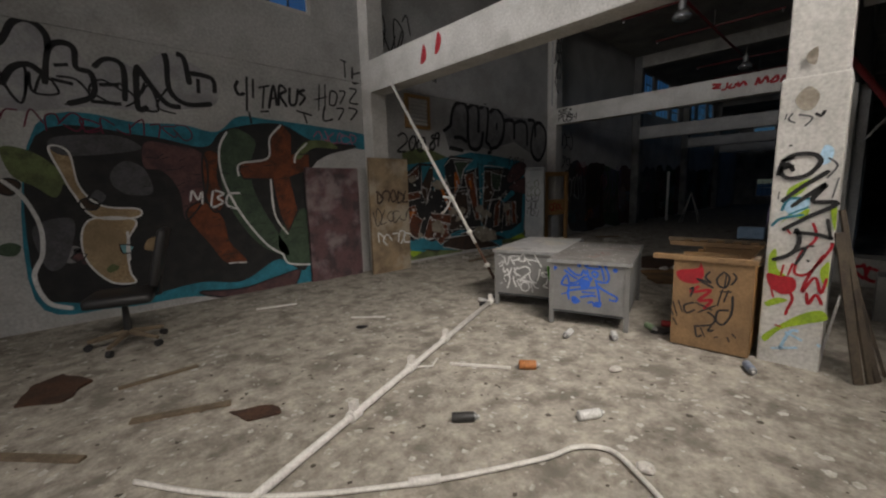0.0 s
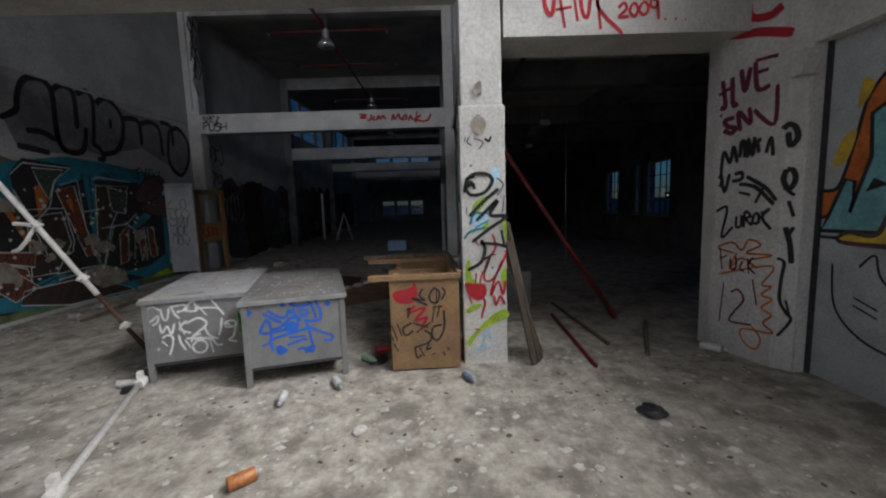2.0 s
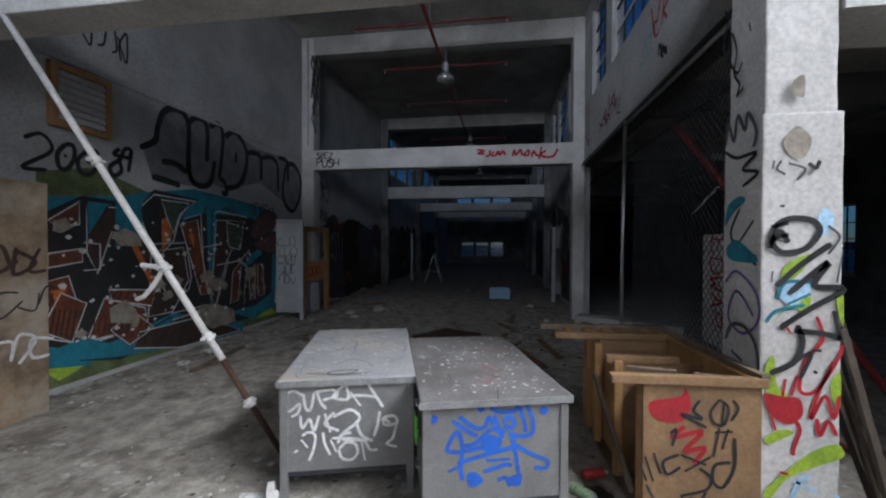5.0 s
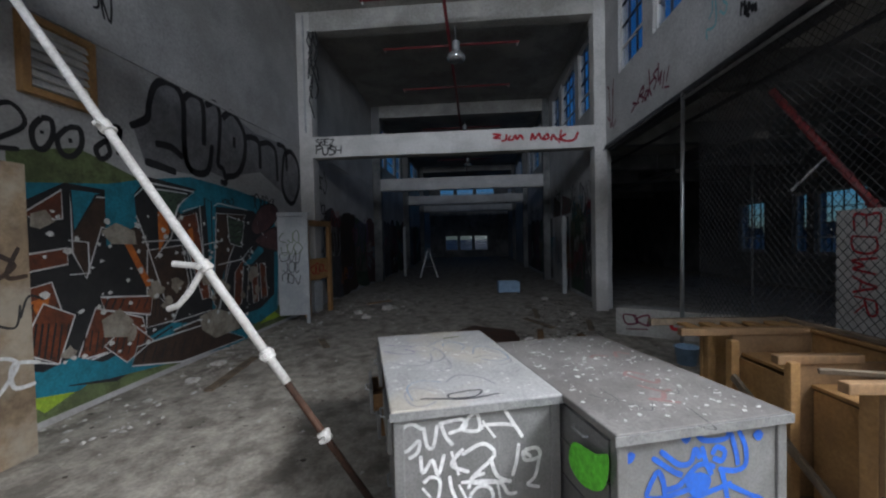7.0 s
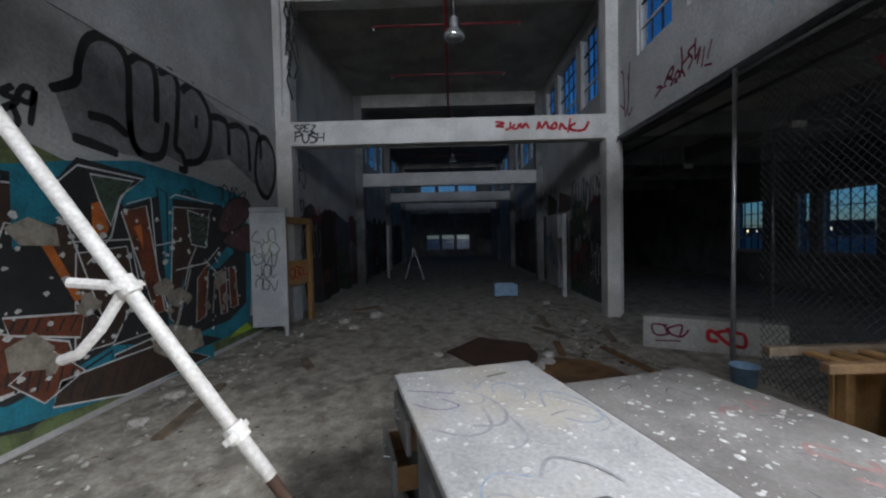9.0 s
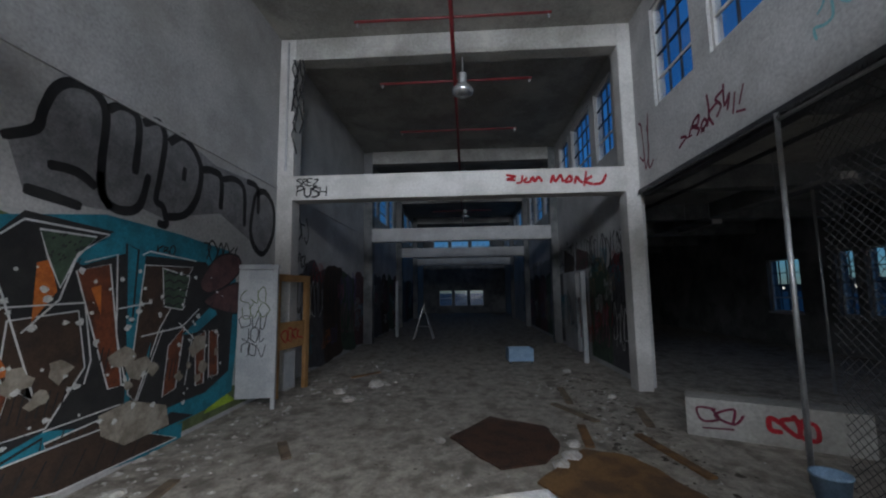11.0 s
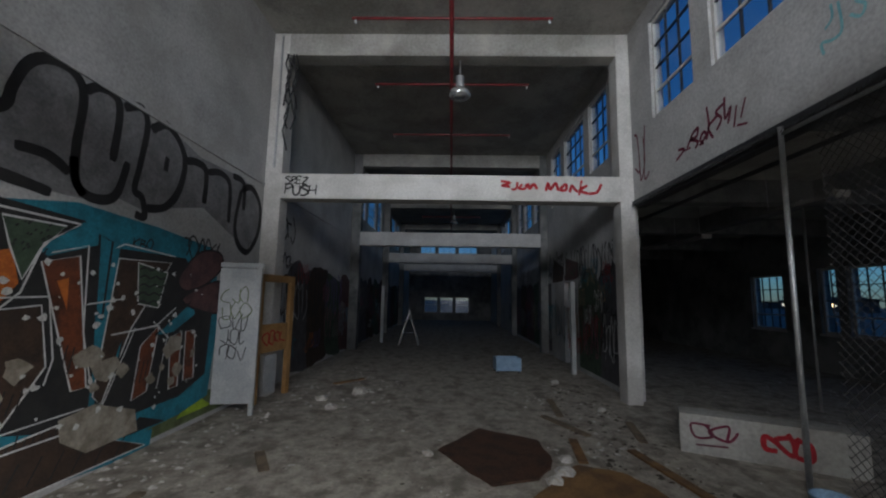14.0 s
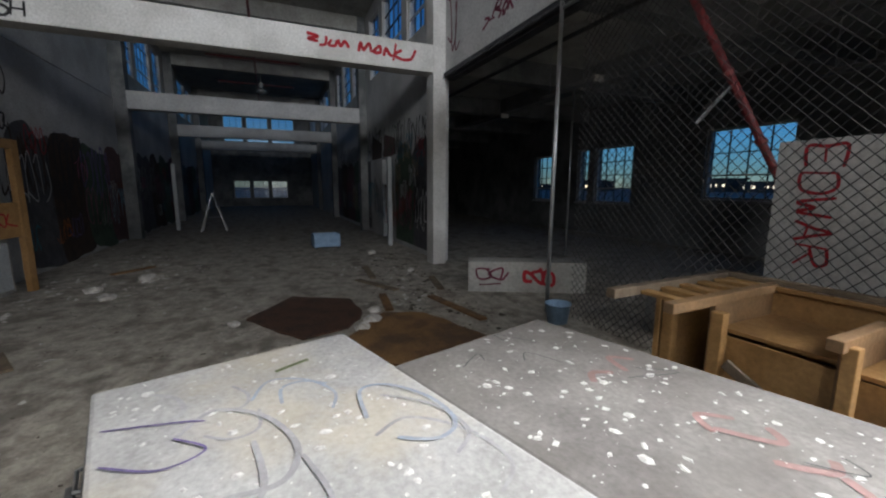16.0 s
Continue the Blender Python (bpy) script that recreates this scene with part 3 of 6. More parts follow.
paint(desk_a, FA, "white", [[(0.126, 0.529), (0.137, 0.445), (0.182, 0.5), (0.209, 0.426), (0.241, 0.522)], [(0.276, 0.531), (0.311, 0.409)], [(0.336, 0.536), (0.276, 0.466), (0.364, 0.417)], [(0.329, 0.507), (0.435, 0.549), (0.492, 0.483), (0.371, 0.369), (0.579, 0.346)], [(0.471, 0.473), (0.507, 0.379), (0.579, 0.338)], [(0.622, 0.528), (0.608, 0.44), (0.586, 0.367)], [(0.688, 0.45), (0.644, 0.482), (0.659, 0.437), (0.732, 0.448), (0.717, 0.493), (0.651, 0.489)], [(0.732, 0.448), (0.706, 0.349), (0.666, 0.314), (0.732, 0.291)]], w=0.02, z=0.0034)
paint(desk_a, FA, "white", [[(0.088, 0.293), (0.109, 0.306)], [(0.13, 0.373), (0.171, 0.32)], [(0.137, 0.395), (0.171, 0.418), (0.216, 0.397), (0.206, 0.307), (0.178, 0.236)], [(0.265, 0.412), (0.276, 0.339), (0.311, 0.264)], [(0.311, 0.362), (0.35, 0.279)], [(0.357, 0.334), (0.382, 0.387), (0.442, 0.402)], [(0.364, 0.297), (0.382, 0.241), (0.442, 0.225), (0.482, 0.271), (0.464, 0.327), (0.407, 0.338), (0.364, 0.297)], [(0.322, 0.372), (0.507, 0.35), (0.561, 0.284), (0.608, 0.281)], [(0.507, 0.343), (0.528, 0.212)]], w=0.02, z=0.0038)
# blue tag on the second desk
paint(desk_b, FB, "blue", [[(0.385, 0.703), (0.474, 0.721), (0.54, 0.702), (0.523, 0.671), (0.425, 0.676), (0.385, 0.703)], [(0.556, 0.695), (0.584, 0.596), (0.591, 0.547)], [(0.59, 0.709), (0.63, 0.626), (0.631, 0.545), (0.574, 0.526), (0.491, 0.544)], [(0.458, 0.61), (0.484, 0.64), (0.524, 0.616), (0.507, 0.578), (0.464, 0.597)], [(0.167, 0.636), (0.263, 0.567), (0.312, 0.542)], [(0.205, 0.659), (0.295, 0.59), (0.353, 0.593), (0.376, 0.646), (0.399, 0.6)], [(0.408, 0.654), (0.432, 0.573), (0.458, 0.523)], [(0.136, 0.48), (0.167, 0.541), (0.199, 0.571), (0.225, 0.49), (0.216, 0.379), (0.226, 0.299)], [(0.13, 0.474), (0.206, 0.459), (0.36, 0.481)], [(0.215, 0.49), (0.296, 0.501), (0.393, 0.575), (0.475, 0.554)]], w=0.026, z=0.003)
paint(desk_b, FB, "blue", [[(0.2, 0.396), (0.296, 0.421), (0.475, 0.458), (0.558, 0.475)], [(0.508, 0.536), (0.531, 0.438), (0.552, 0.307)], [(0.541, 0.469), (0.642, 0.414), (0.72, 0.376), (0.71, 0.335), (0.642, 0.346)], [(0.361, 0.401), (0.499, 0.401)], [(0.345, 0.338), (0.476, 0.371), (0.509, 0.359)], [(0.143, 0.353), (0.216, 0.379)], [(0.427, 0.284), (0.476, 0.296), (0.499, 0.246)]], w=0.026, z=0.0036)
shapes(desk_b, FB, "blue", [[(0.328, 0.531), (0.399, 0.543), (0.452, 0.507), (0.419, 0.445), (0.348, 0.456)], [(0.251, 0.329), (0.296, 0.342), (0.345, 0.29), (0.29, 0.256), (0.258, 0.278)], [(0.493, 0.295), (0.566, 0.312), (0.559, 0.248), (0.499, 0.253)], [(0.038, 0.652), (0.063, 0.673), (0.088, 0.656), (0.066, 0.625), (0.041, 0.633)], [(0.67, 0.669), (0.697, 0.691), (0.724, 0.67), (0.701, 0.642)], [(0.304, 0.701), (0.327, 0.722), (0.353, 0.699), (0.33, 0.674)], [(0.59, 0.719), (0.61, 0.734), (0.63, 0.717), (0.61, 0.698)]], z=0.0042, soft=True)
# green spray on the side of the second desk, faced by the first
paint(desk_b, DB @ pose(0, 0.84, 0, 90, 0, 180), "grass", [], [[(-0.02, 0.66), (-0.12, 0.62), (-0.30, 0.58), (-0.34, 0.46), (-0.22, 0.42), (-0.06, 0.5)]], z=0.03)
TA, TB = DA @ Matrix.Translation((0, 0, 0.76)), DB @ Matrix.Translation((0, 0, 0.76))
rng = random.Random(77)
for q in range(14):
    cx, cy, r_ = rng.uniform(0.12, 1.25), rng.uniform(0.12, 0.72), rng.uniform(0.06, 0.16)
    a0 = rng.uniform(0, 6.28)
    pts = [(min(1.44, max(0.02, cx + r_ * (1 + 0.25 * k_) * math.cos(a0 + k_ * 0.9))), min(0.82, max(0.02, cy + r_ * math.sin(a0 + k_ * 0.9)))) for k_ in range(rng.randint(4, 7))]
    paint(desk_a, TA, "faintblue" if q % 4 == 0 else "faint", [pts], w=0.012 + 0.006 * rng.random(), z=0.0015 + 0.0002 * q, label="faint grey scribble")
paint(desk_a, TA, "grey", [[(0.10, 0.70), (0.06, 0.45), (0.14, 0.38), (0.12, 0.55), (0.05, 0.52), (0.07, 0.28)]], w=0.012, z=0.005, label="dark scribble")
paint(desk_a, TA, "purple", [[(1.18, 0.83), (1.10, 0.66), (1.06, 0.60)], [(1.0, 0.83), (0.9, 0.72), (0.92, 0.62), (1.02, 0.68)]], w=0.009, z=0.005, label="faint blue scribble")
paint(desk_a, TA, "olive", [[(1.25, 0.35), (1.28, 0.22)]], w=0.03, z=0.005, label="green smear")
for q in range(7):
    cx, cy = rng.uniform(0.15, 0.95), rng.uniform(0.06, 0.42)
    paint(desk_b, TB, "faintred", [[(cx, cy), (cx + rng.uniform(-0.1, 0.1), cy + 0.06), (cx + rng.uniform(-0.08, 0.12), cy + 0.12)]], w=0.028, z=0.0015 + 0.0002 * q, label="faint red smear")
for q in range(8):
    cx, cy = rng.uniform(0.1, 1.3), rng.uniform(0.1, 0.7)
    paint(desk_b, TB, "grey", [[(cx, cy), (cx + rng.uniform(-0.2, 0.2), cy + rng.uniform(-0.1, 0.1)), (cx + rng.uniform(-0.3, 0.3) * 0.5, cy + 0.1)]], w=0.005, z=0.003 + 0.0002 * q, label="dark scratch")
for d, s in ((desk_a, 3), (desk_b, 4)):
    flakes("paint_flakes", 0.03, 0.03, 1.43, 0.81, 0.7605, 330, 0.003, 0.026, s, TINS["white"], d, 0.15, "white peeling paint flakes")

# ---- overturned wooden shelf unit ----
shelf = thing("wooden_shelf_unit", "battered orange plywood shelf unit with tagged brown end", "shelf", pose(5.06, 1.90, 0, 0, 0, 3))
endp = part("side_panel", boxes((0, 0.0, 0.02, 0.03, 0.62, 0.86), bevel=0.004), BROWNPANEL, shelf, "brown hardboard end with black tag")
part("side_panel", boxes((1.30, 0.0, 0.0, 1.33, 0.62, 0.86), bevel=0.004), WOOD, shelf)
part("back_panel", boxes((0.03, 0.0, 0.03, 1.30, 0.018, 0.88)), WOOD, shelf)
part("divider", boxes((0.55, 0.02, 0.03, 0.575, 0.56, 0.80)), BROWNPANEL, shelf)
part("divider", boxes((1.05, 0.02, 0.03, 1.075, 0.56, 0.84)), BROWNPANEL, shelf)
part("base_board", boxes((0.03, 0.02, 0.0, 1.30, 0.60, 0.028)), OLDWOOD, shelf)
part("shelf_board", boxes((0.031, 0.02, 0.66, 0.549, 0.46, 0.68), bevel=0.003), WOOD, shelf)
part("shelf_board", boxes((0.576, 0.02, 0.70, 1.049, 0.50, 0.72), bevel=0.003), WOOD, shelf)
part("lining_board", boxes((0.58, 0.515, 0.03, 1.045, 0.53, 0.69), bevel=0.003), WOOD, shelf)
part("lining_board", boxes((0.10, 0.44, 0.03, 0.54, 0.455, 0.65)), WOOD, shelf)
# boards across the top, their ends jutting out past the open side
for x, y0, y1, z in ((-0.025, -0.02, 0.80, 0.845), (0.53, 0.18, 0.66, 0.80), (1.03, 0.0, 0.92, 0.845), (1.29, -0.02, 1.0, 0.862)):
    part("cross_board", boxes((x, y0, z, x + 0.055, y1, z + 0.05), bevel=0.006), BROWNPANEL if x < 1.2 else OLDWOOD, shelf)
for y in (0.10, 0.26, 0.42, 0.58, 0.74):
    part("slat", boxes((1.085, y, 0.87, 1.289, y + 0.07, 0.888), bevel=0.003), WOOD, shelf)
for x, y in ((0.20, 0.10), (0.30, 0.46)):
    b = bmesh.new()
    box(b, -0.14, -0.02, -0.012, 0.14, 0.02, 0.012, bevel=0.003, m=pose(x, y, 0.83, 0, 4, 62))
    part("loose_slat", b, OLDWOOD, shelf)
for x, w_ in ((0.035, 0.09), (0.50, 0.05), (0.98, 0.06), (1.23, 0.06)):
    part("front_post", boxes((x, 0.56, 0.03, x + w_, 0.615, 0.82), bevel=0.006), WOOD, shelf)
part("top_rail", boxes((-0.02, -0.03, 0.885, 1.36, 0.02, 0.915), bevel=0.006), OLDWOOD, shelf)
part("top_rail", boxes((0.03, 0.021, 0.86, 1.29, 0.05, 0.884), bevel=0.004), WOOD, shelf)
b = bmesh.new()
box(b, 0, -0.012, -0.025, 0.92, 0.012, 0.025, bevel=0.004, m=pose(0.13, 0.632, 0.16, 0, -28, 0))
part("loose_brace", b, OLDWOOD, shelf)
EP = shelf.matrix_world @ pose(0, 0.62, 0, 90, 0, -90)
shapes(shelf, EP, "red", [[(0.033, 0.738), (0.197, 0.781), (0.219, 0.835), (0.251, 0.726), (0.198, 0.636), (0.064, 0.647)]], z=0.003, soft=True)
paint(shelf, EP, "red", [[(0.22, 0.613), (0.153, 0.546), (0.31, 0.588), (0.22, 0.476), (0.324, 0.497), (0.265, 0.406)]], w=0.03, z=0.0036)
paint(shelf, EP, "black", [[(0.296, 0.761), (0.264, 0.703), (0.309, 0.657), (0.197, 0.681), (0.332, 0.611)], [(0.144, 0.569), (0.175, 0.591), (0.153, 0.5)], [(0.189, 0.454), (0.108, 0.41), (0.131, 0.341), (0.198, 0.385)], [(0.198, 0.454), (0.333, 0.405)], [(0.22, 0.361), (0.355, 0.45)], [(0.399, 0.769), (0.354, 0.701), (0.368, 0.642), (0.422, 0.632), (0.444, 0.723), (0.399, 0.769)], [(0.421, 0.746), (0.413, 0.632)], [(0.466, 0.768), (0.494, 0.722), (0.458, 0.654)], [(0.377, 0.587), (0.467, 0.595)], [(0.4, 0.61), (0.369, 0.45)], [(0.445, 0.609), (0.414, 0.495)]], w=0.02, z=0.0042)
paint(shelf, EP, "black", [[(0.477, 0.562), (0.478, 0.402), (0.424, 0.288), (0.37, 0.312), (0.378, 0.404), (0.46, 0.425)], [(0.198, 0.224), (0.334, 0.267), (0.356, 0.335), (0.297, 0.383)], [(0.207, 0.224), (0.225, 0.13), (0.266, 0.153)], [(0.252, 0.222), (0.289, 0.138)], [(0.334, 0.257), (0.311, 0.198), (0.357, 0.22)], [(-0.017, 0.39), (0.018, 0.297)], [(0.01, 0.435), (0.054, 0.296)], [(0.055, 0.457), (0.095, 0.341)], [(0.018, 0.274), (0.054, 0.204)], [(0.361, 0.15), (0.389, 0.163)], [(0.461, 0.18), (0.48, 0.133)], [(0.493, 0.216), (0.525, 0.183)]], w=0.02, z=0.0046)
# ---- poles and pipes ----
pole = thing("leaning_pole", "chipped white pole with rusty foot leaning on the beam", "pole", pose(0, 0, 0))
P0, P1 = Vector((5.46, 4.93, 0.0)), Vector((5.22, 7.13, 3.40))
at = lambda t: P0.lerp(P1, t)
part("shaft", tube([at(t) for t in (0.215, 0.4, 0.7, 1.0)], 0.025, 12), PIPEWHITE, pole, smooth=True)
part("foot", tube([at(t) for t in (0.0, 0.1, 0.216)], 0.021, 12), RUST, pole, "bare rusty lower end", True)
for t in (0.12, 0.265, 0.42, 0.66):
    c, d = at(t), (P1 - P0).normalized()
    q = d.to_track_quat("Z", "Y").to_matrix().to_4x4()
    b = lathe([(0.027, -0.035), (0.037, -0.03), (0.037, 0.03), (0.027, 0.035)], 12, m=Matrix.Translation(c) @ q)
    box(b, -0.075, -0.012, -0.012, 0.075, 0.012, 0.012, m=Matrix.Translation(c) @ q)
    part("clamp", b, PIPEWHITE, pole)
c = at(0.42)
part("bracket", tube([c, c + Vector((-0.03, 0.17, 0.02))], 0.018, 8), PIPEWHITE, pole)
part("bracket", tube([c, c + Vector((-0.03, 0.07, -0.14)), c + Vector((-0.04, 0.14, -0.22)), c + Vector((-0.04, 0.20, -0.24))], 0.018, 8), PIPEWHITE, pole)

fp = thing("floor_pole", "long white pole with clamps lying on the floor", "pole")
A, B = Vector((0.9, 3.12, 0.035)), Vector((5.02, 4.74, 0.05))
part("shaft", tube([A, A.lerp(B, 0.5), B], 0.026, 12), PIPEWHITE, fp, smooth=True)
for t in (0.30, 0.48, 0.64, 0.97):
    c = A.lerp(B, t)
    q = (B - A).normalized().to_track_quat("Z", "Y").to_matrix().to_4x4()
    b = lathe([(0.028, -0.05), (0.042, -0.045), (0.042, 0.045), (0.028, 0.05)], 12, m=Matrix.Translation(c) @ q)
    box(b, -0.02, -0.02, -0.03, 0.02, 0.1, 0.03, m=Matrix.Translation(c) @ q)
    part("clamp", b, PIPEWHITE, fp)
b = tube([A.lerp(B, 0.48), A.lerp(B, 0.48) + Vector((0.16, -0.10, -0.01)), A.lerp(B, 0.48) + Vector((0.3, 0.0, -0.02))], 0.008, 6)
part("bracket", b, PIPEWHITE, fp)

cd = thing("conduit", "bent white conduit with a sleeve lying on the floor", "pipe")
curve = spline([(0.95, 3.92), (1.2, 3.55), (1.53, 3.19), (2.09, 2.77), (2.65, 2.45), (2.89, 2.36), (3.0, 2.2), (2.9, 2.0), (2.72, 1.75)], 8)
part("tube", tube([(p.x, p.y, 0.022) for p in curve], 0.014, 8), PIPEWHITE, cd, smooth=True)
part("sleeve", tube([(2.0, 2.84, 0.026), (2.14, 2.74, 0.026)], 0.024, 12), PIPEWHITE, cd, smooth=True)

rp = thing("red_pole", "red painted steel pole leaning on the fence", "pole")
R0, R1 = Vector((6.45, -0.14, 0.0)), Vector((7.09, 1.56, 2.85))
part("shaft", tube([R0, R0.lerp(R1, 0.5), R1], 0.032, 10), REDPAINT, rp, smooth=True)
for t in (0.35, 0.62, 0.8):
    part("collar", tube([R0.lerp(R1, t), R0.lerp(R1, t + 0.012)], 0.042, 10), REDPAINT, rp)
part("side_stay", tube([R0.lerp(R1, 0.78), R0.lerp(R1, 0.78) + Vector((0.12, 0.22, -0.3))], 0.012, 6), GALV, rp)
for a, e, mt, lab in (((4.97, 0.69, 0.02), (6.6, 0.62, 0.03), REDPAINT, "red painted bar lying on the floor"), ((5.5, 0.35, 0.02), (7.2, 0.45, 0.025), OLDWOOD, "dark wooden batten lying on the floor"), ((5.2, 0.1, 0.02), (6.2, -0.4, 0.02), OLDWOOD, "dark wooden batten lying on the floor")):
    tagged(link_mesh("floor_bar", tube([a, Vector(a).lerp(Vector(e), 0.5), e], 0.02, 8), mt), lab, "bar")
for i, (bx, by, tx, h, w_) in enumerate(((5.06, 1.22, 5.20, 1.15, 0.03), (5.13, 1.16, 5.25, 1.32, 0.022), (5.20, 1.12, 5.31, 1.02, 0.032), (5.29, 1.12, 5.38, 1.26, 0.025), (5.38, 1.08, 5.46, 1.12, 0.028))):
    a, e = Vector((bx, by, 0.012)), Vector((tx, 1.425, h))
    b = bmesh.new()
    box(b, -0.011, -w_, 0, 0.011, w_, (e - a).length, bevel=0.003, m=Matrix.Translation(a) @ (e - a).to_track_quat("Z", "Y").to_matrix().to_4x4() @ pose(0, 0, 0, 0, 0, 60 + 12 * i))
    tagged(link_mesh("leaning_board", b, DARKBOARD), "weathered dark wooden board leaning against the column", "board", "boards by the column")

# ---- fence of the open bay ----
fence = thing("chain_link_fence", "torn chain-link fence on a galvanised post", "fence")
part("post", tube([(8.43, 1.70, 0.0), (8.43, 1.69, 1.7), (8.45, 1.66, 3.31)], 0.023, 12), GALV, fence, smooth=True)
part("post", tube([(11.45, -1.1, 0.0), (11.45, -1.1, 3.4)], 0.02, 8), GALV, fence, smooth=True)
part("top_rail", tube([(5.57, 1.66, 3.24), (8.43, 1.66, 3.24)], 0.02, 8), GALV, fence, smooth=True)
b = bmesh.new()
x0, x1, z0, z1, st = 5.58, 8.10, 0.05, 3.24, 0.078
for sgn in (1, -1):
    c = z0 - (x1 - x0) if sgn > 0 else z0
    while c < (z1 if sgn > 0 else z1 + (x1 - x0)):
        pts = []
        for xx in (x0, x1):
            pts.append((xx, c + sgn * (xx - x0)))
        (xa, za), (xb, zb) = pts
        ts = [0.0, 1.0]
        if zb != za:
            ta, tb = (z0 - za) / (zb - za), (z1 - za) / (zb - za)
            lo, hi = max(0.0, min(ta, tb)), min(1.0, max(ta, tb))
            if hi > lo:
                f = lambda t: (xa + (xb - xa) * t, 1.655 + 0.004 * sgn, za + (zb - za) * t)
                e0, e1 = Vector(f(lo)), Vector(f(hi))
                n = Vector((-(e1 - e0).z, 0, (e1 - e0).x)).normalized() * 0.0028
                v = [b.verts.new(p) for p in (e0 + n, e0 - n, e1 - n, e1 + n, e0 + Vector((0, 0.004, 0)), e1 + Vector((0, 0.004, 0)))]
                for q in ((0, 1, 2, 3), (0, 3, 5, 4), (1, 4, 5, 2)):
                    b.faces.new([v[k2] for k2 in q])
        c += st
part("wire_mesh", b, WIRE, fence, "galvanised diamond wire mesh", kind="stuff")
rng = random.Random(9)
b = bmesh.new()
for i in range(150):
    x = 5.6 + i * 0.0395
    tube([(x, 1.665, 3.31), (x + 0.02, 1.68, 3.26 + rng.uniform(-0.015, 0.02)), (x + 0.045, 1.665, 3.30)], 0.004, 4, b)
part("wire_fringe", b, WIRE, fence, "torn wire ends under the lintel", kind="stuff")

sign = thing("white_board", "white board with red sprayed letters hung on the fence", "board", pose(5.78, 1.60, 0.80))
part("panel", boxes((0, 0, 0, 0.58, 0.015, 0.90), bevel=0.004), WHITE, sign)
SG = sign.matrix_world @ pose(0.44, 0.016, 0.86, 90, 0, 180) @ pose(0, 0, 0, 0, 0, -90)
lettering(sign, SG, "EDWAR", 0.24, "red", shear=0.05)
b2 = tagged(link_mesh("broken_panel", boxes((0, 0, 0, 0.5, 0.02, 0.42), bevel=0.004), WHITE), "white panel scrap with black scrawl behind the fence", "panel")
b2.matrix_world = pose(5.82, 1.45, 0.004, 8, 0, 0)
scrawl(b2, b2.matrix_world @ pose(0.5, 0.021, 0, 90, 0, 180), "black", 0.02, 0.1, 0.45, 0.25, 4, 0.02, 5)


# ---- murals and tags ----
# second bay: cyan ground, black letters filled with rust brown, white edges
W2 = LEFT
shapes(wall_left, W2, "olive", [[(6.1, 0.06), (11.0, 0.06), (10.9, 0.35), (6.1, 0.5)], [(6.1, 2.1), (6.1, 2.35), (6.7, 2.5), (7.4, 2.3), (7.0, 2.1)]], z=0.002)
shapes(wall_left, W2, "lime", [[(6.12, 0.3), (6.5, 0.45), (6.7, 0.25), (6.3, 0.12)], [(6.9, 0.2), (7.2, 0.4), (7.6, 0.15)], [(9.8, 0.15), (10.1, 0.4), (10.5, 0.15)]], z=0.0024)
shapes(wall_left, W2, "cyan", [[(6.12, 0.3), (6.6, 0.2), (7.0, 0.35), (7.4, 0.2), (8.5, 0.15), (9.85, 0.2), (10.4, 0.3), (10.5, 1.2), (10.4, 1.9), (10.2, 2.3), (9.2, 2.4), (8.2, 2.45), (7.4, 2.3), (7.0, 2.2), (6.15, 2.1)]], z=0.003)
shapes(wall_left, W2, "black", [[(6.12, 0.55), (6.5, 0.4), (6.9, 0.4), (7.4, 0.5), (7.8, 0.6), (8.55, 0.4), (8.55, 1.0), (8.45, 2.1), (8.0, 1.95), (7.9, 2.0), (8.3, 2.3), (7.5, 2.35), (7.3, 2.12), (6.55, 2.15), (6.12, 1.9)], [(8.6, 0.4), (9.8, 0.42), (10.3, 0.6), (10.35, 1.5), (9.7, 2.1), (8.7, 2.1)], [(6.5, 0.28), (6.9, 0.38), (7.4, 0.25), (7.0, 0.15)], [(8.9, 0.2), (9.2, 0.35), (9.6, 0.2)]], z=0.0045)
shapes(wall_left, W2, "brown", [[(6.6, 2.05), (7.25, 2.05), (7.4, 1.7), (7.7, 0.85), (7.45, 1.05), (7.15, 1.7), (6.9, 1.75), (6.72, 1.25), (6.6, 1.5)], [(7.45, 1.5), (8.0, 1.55), (8.1, 1.05), (7.8, 0.62), (7.4, 0.62)], [(8.7, 2.0), (9.45, 2.02), (8.95, 1.3), (8.68, 0.6), (8.58, 0.7)], [(7.8, 0.5), (8.4, 0.55), (8.4, 0.35), (8.05, 0.25), (7.85, 0.35)]], "white", 0.018, 0.006)
shapes(wall_left, W2, "rust", [[(6.2, 1.85), (6.52, 2.08), (6.52, 1.82), (6.3, 1.78)], [(6.2, 1.5), (6.55, 1.55), (6.55, 1.4), (6.2, 1.35)], [(6.15, 1.2), (6.4, 1.25), (6.5, 0.9), (6.25, 0.6)], [(6.6, 0.5), (6.8, 0.95), (7.35, 0.75), (7.4, 0.52), (6.7, 0.45)], [(7.95, 1.9), (8.28, 1.98), (8.5, 0.8), (8.35, 0.8)], [(9.55, 1.15), (9.75, 1.2), (9.75, 0.55), (9.6, 0.55)], [(9.82, 1.2), (10.0, 1.2), (10.05, 0.6), (9.85, 0.6)], [(9.1, 1.1), (9.35, 1.3), (9.25, 0.6), (9.05, 0.55)]], "white", 0.018, 0.0068)
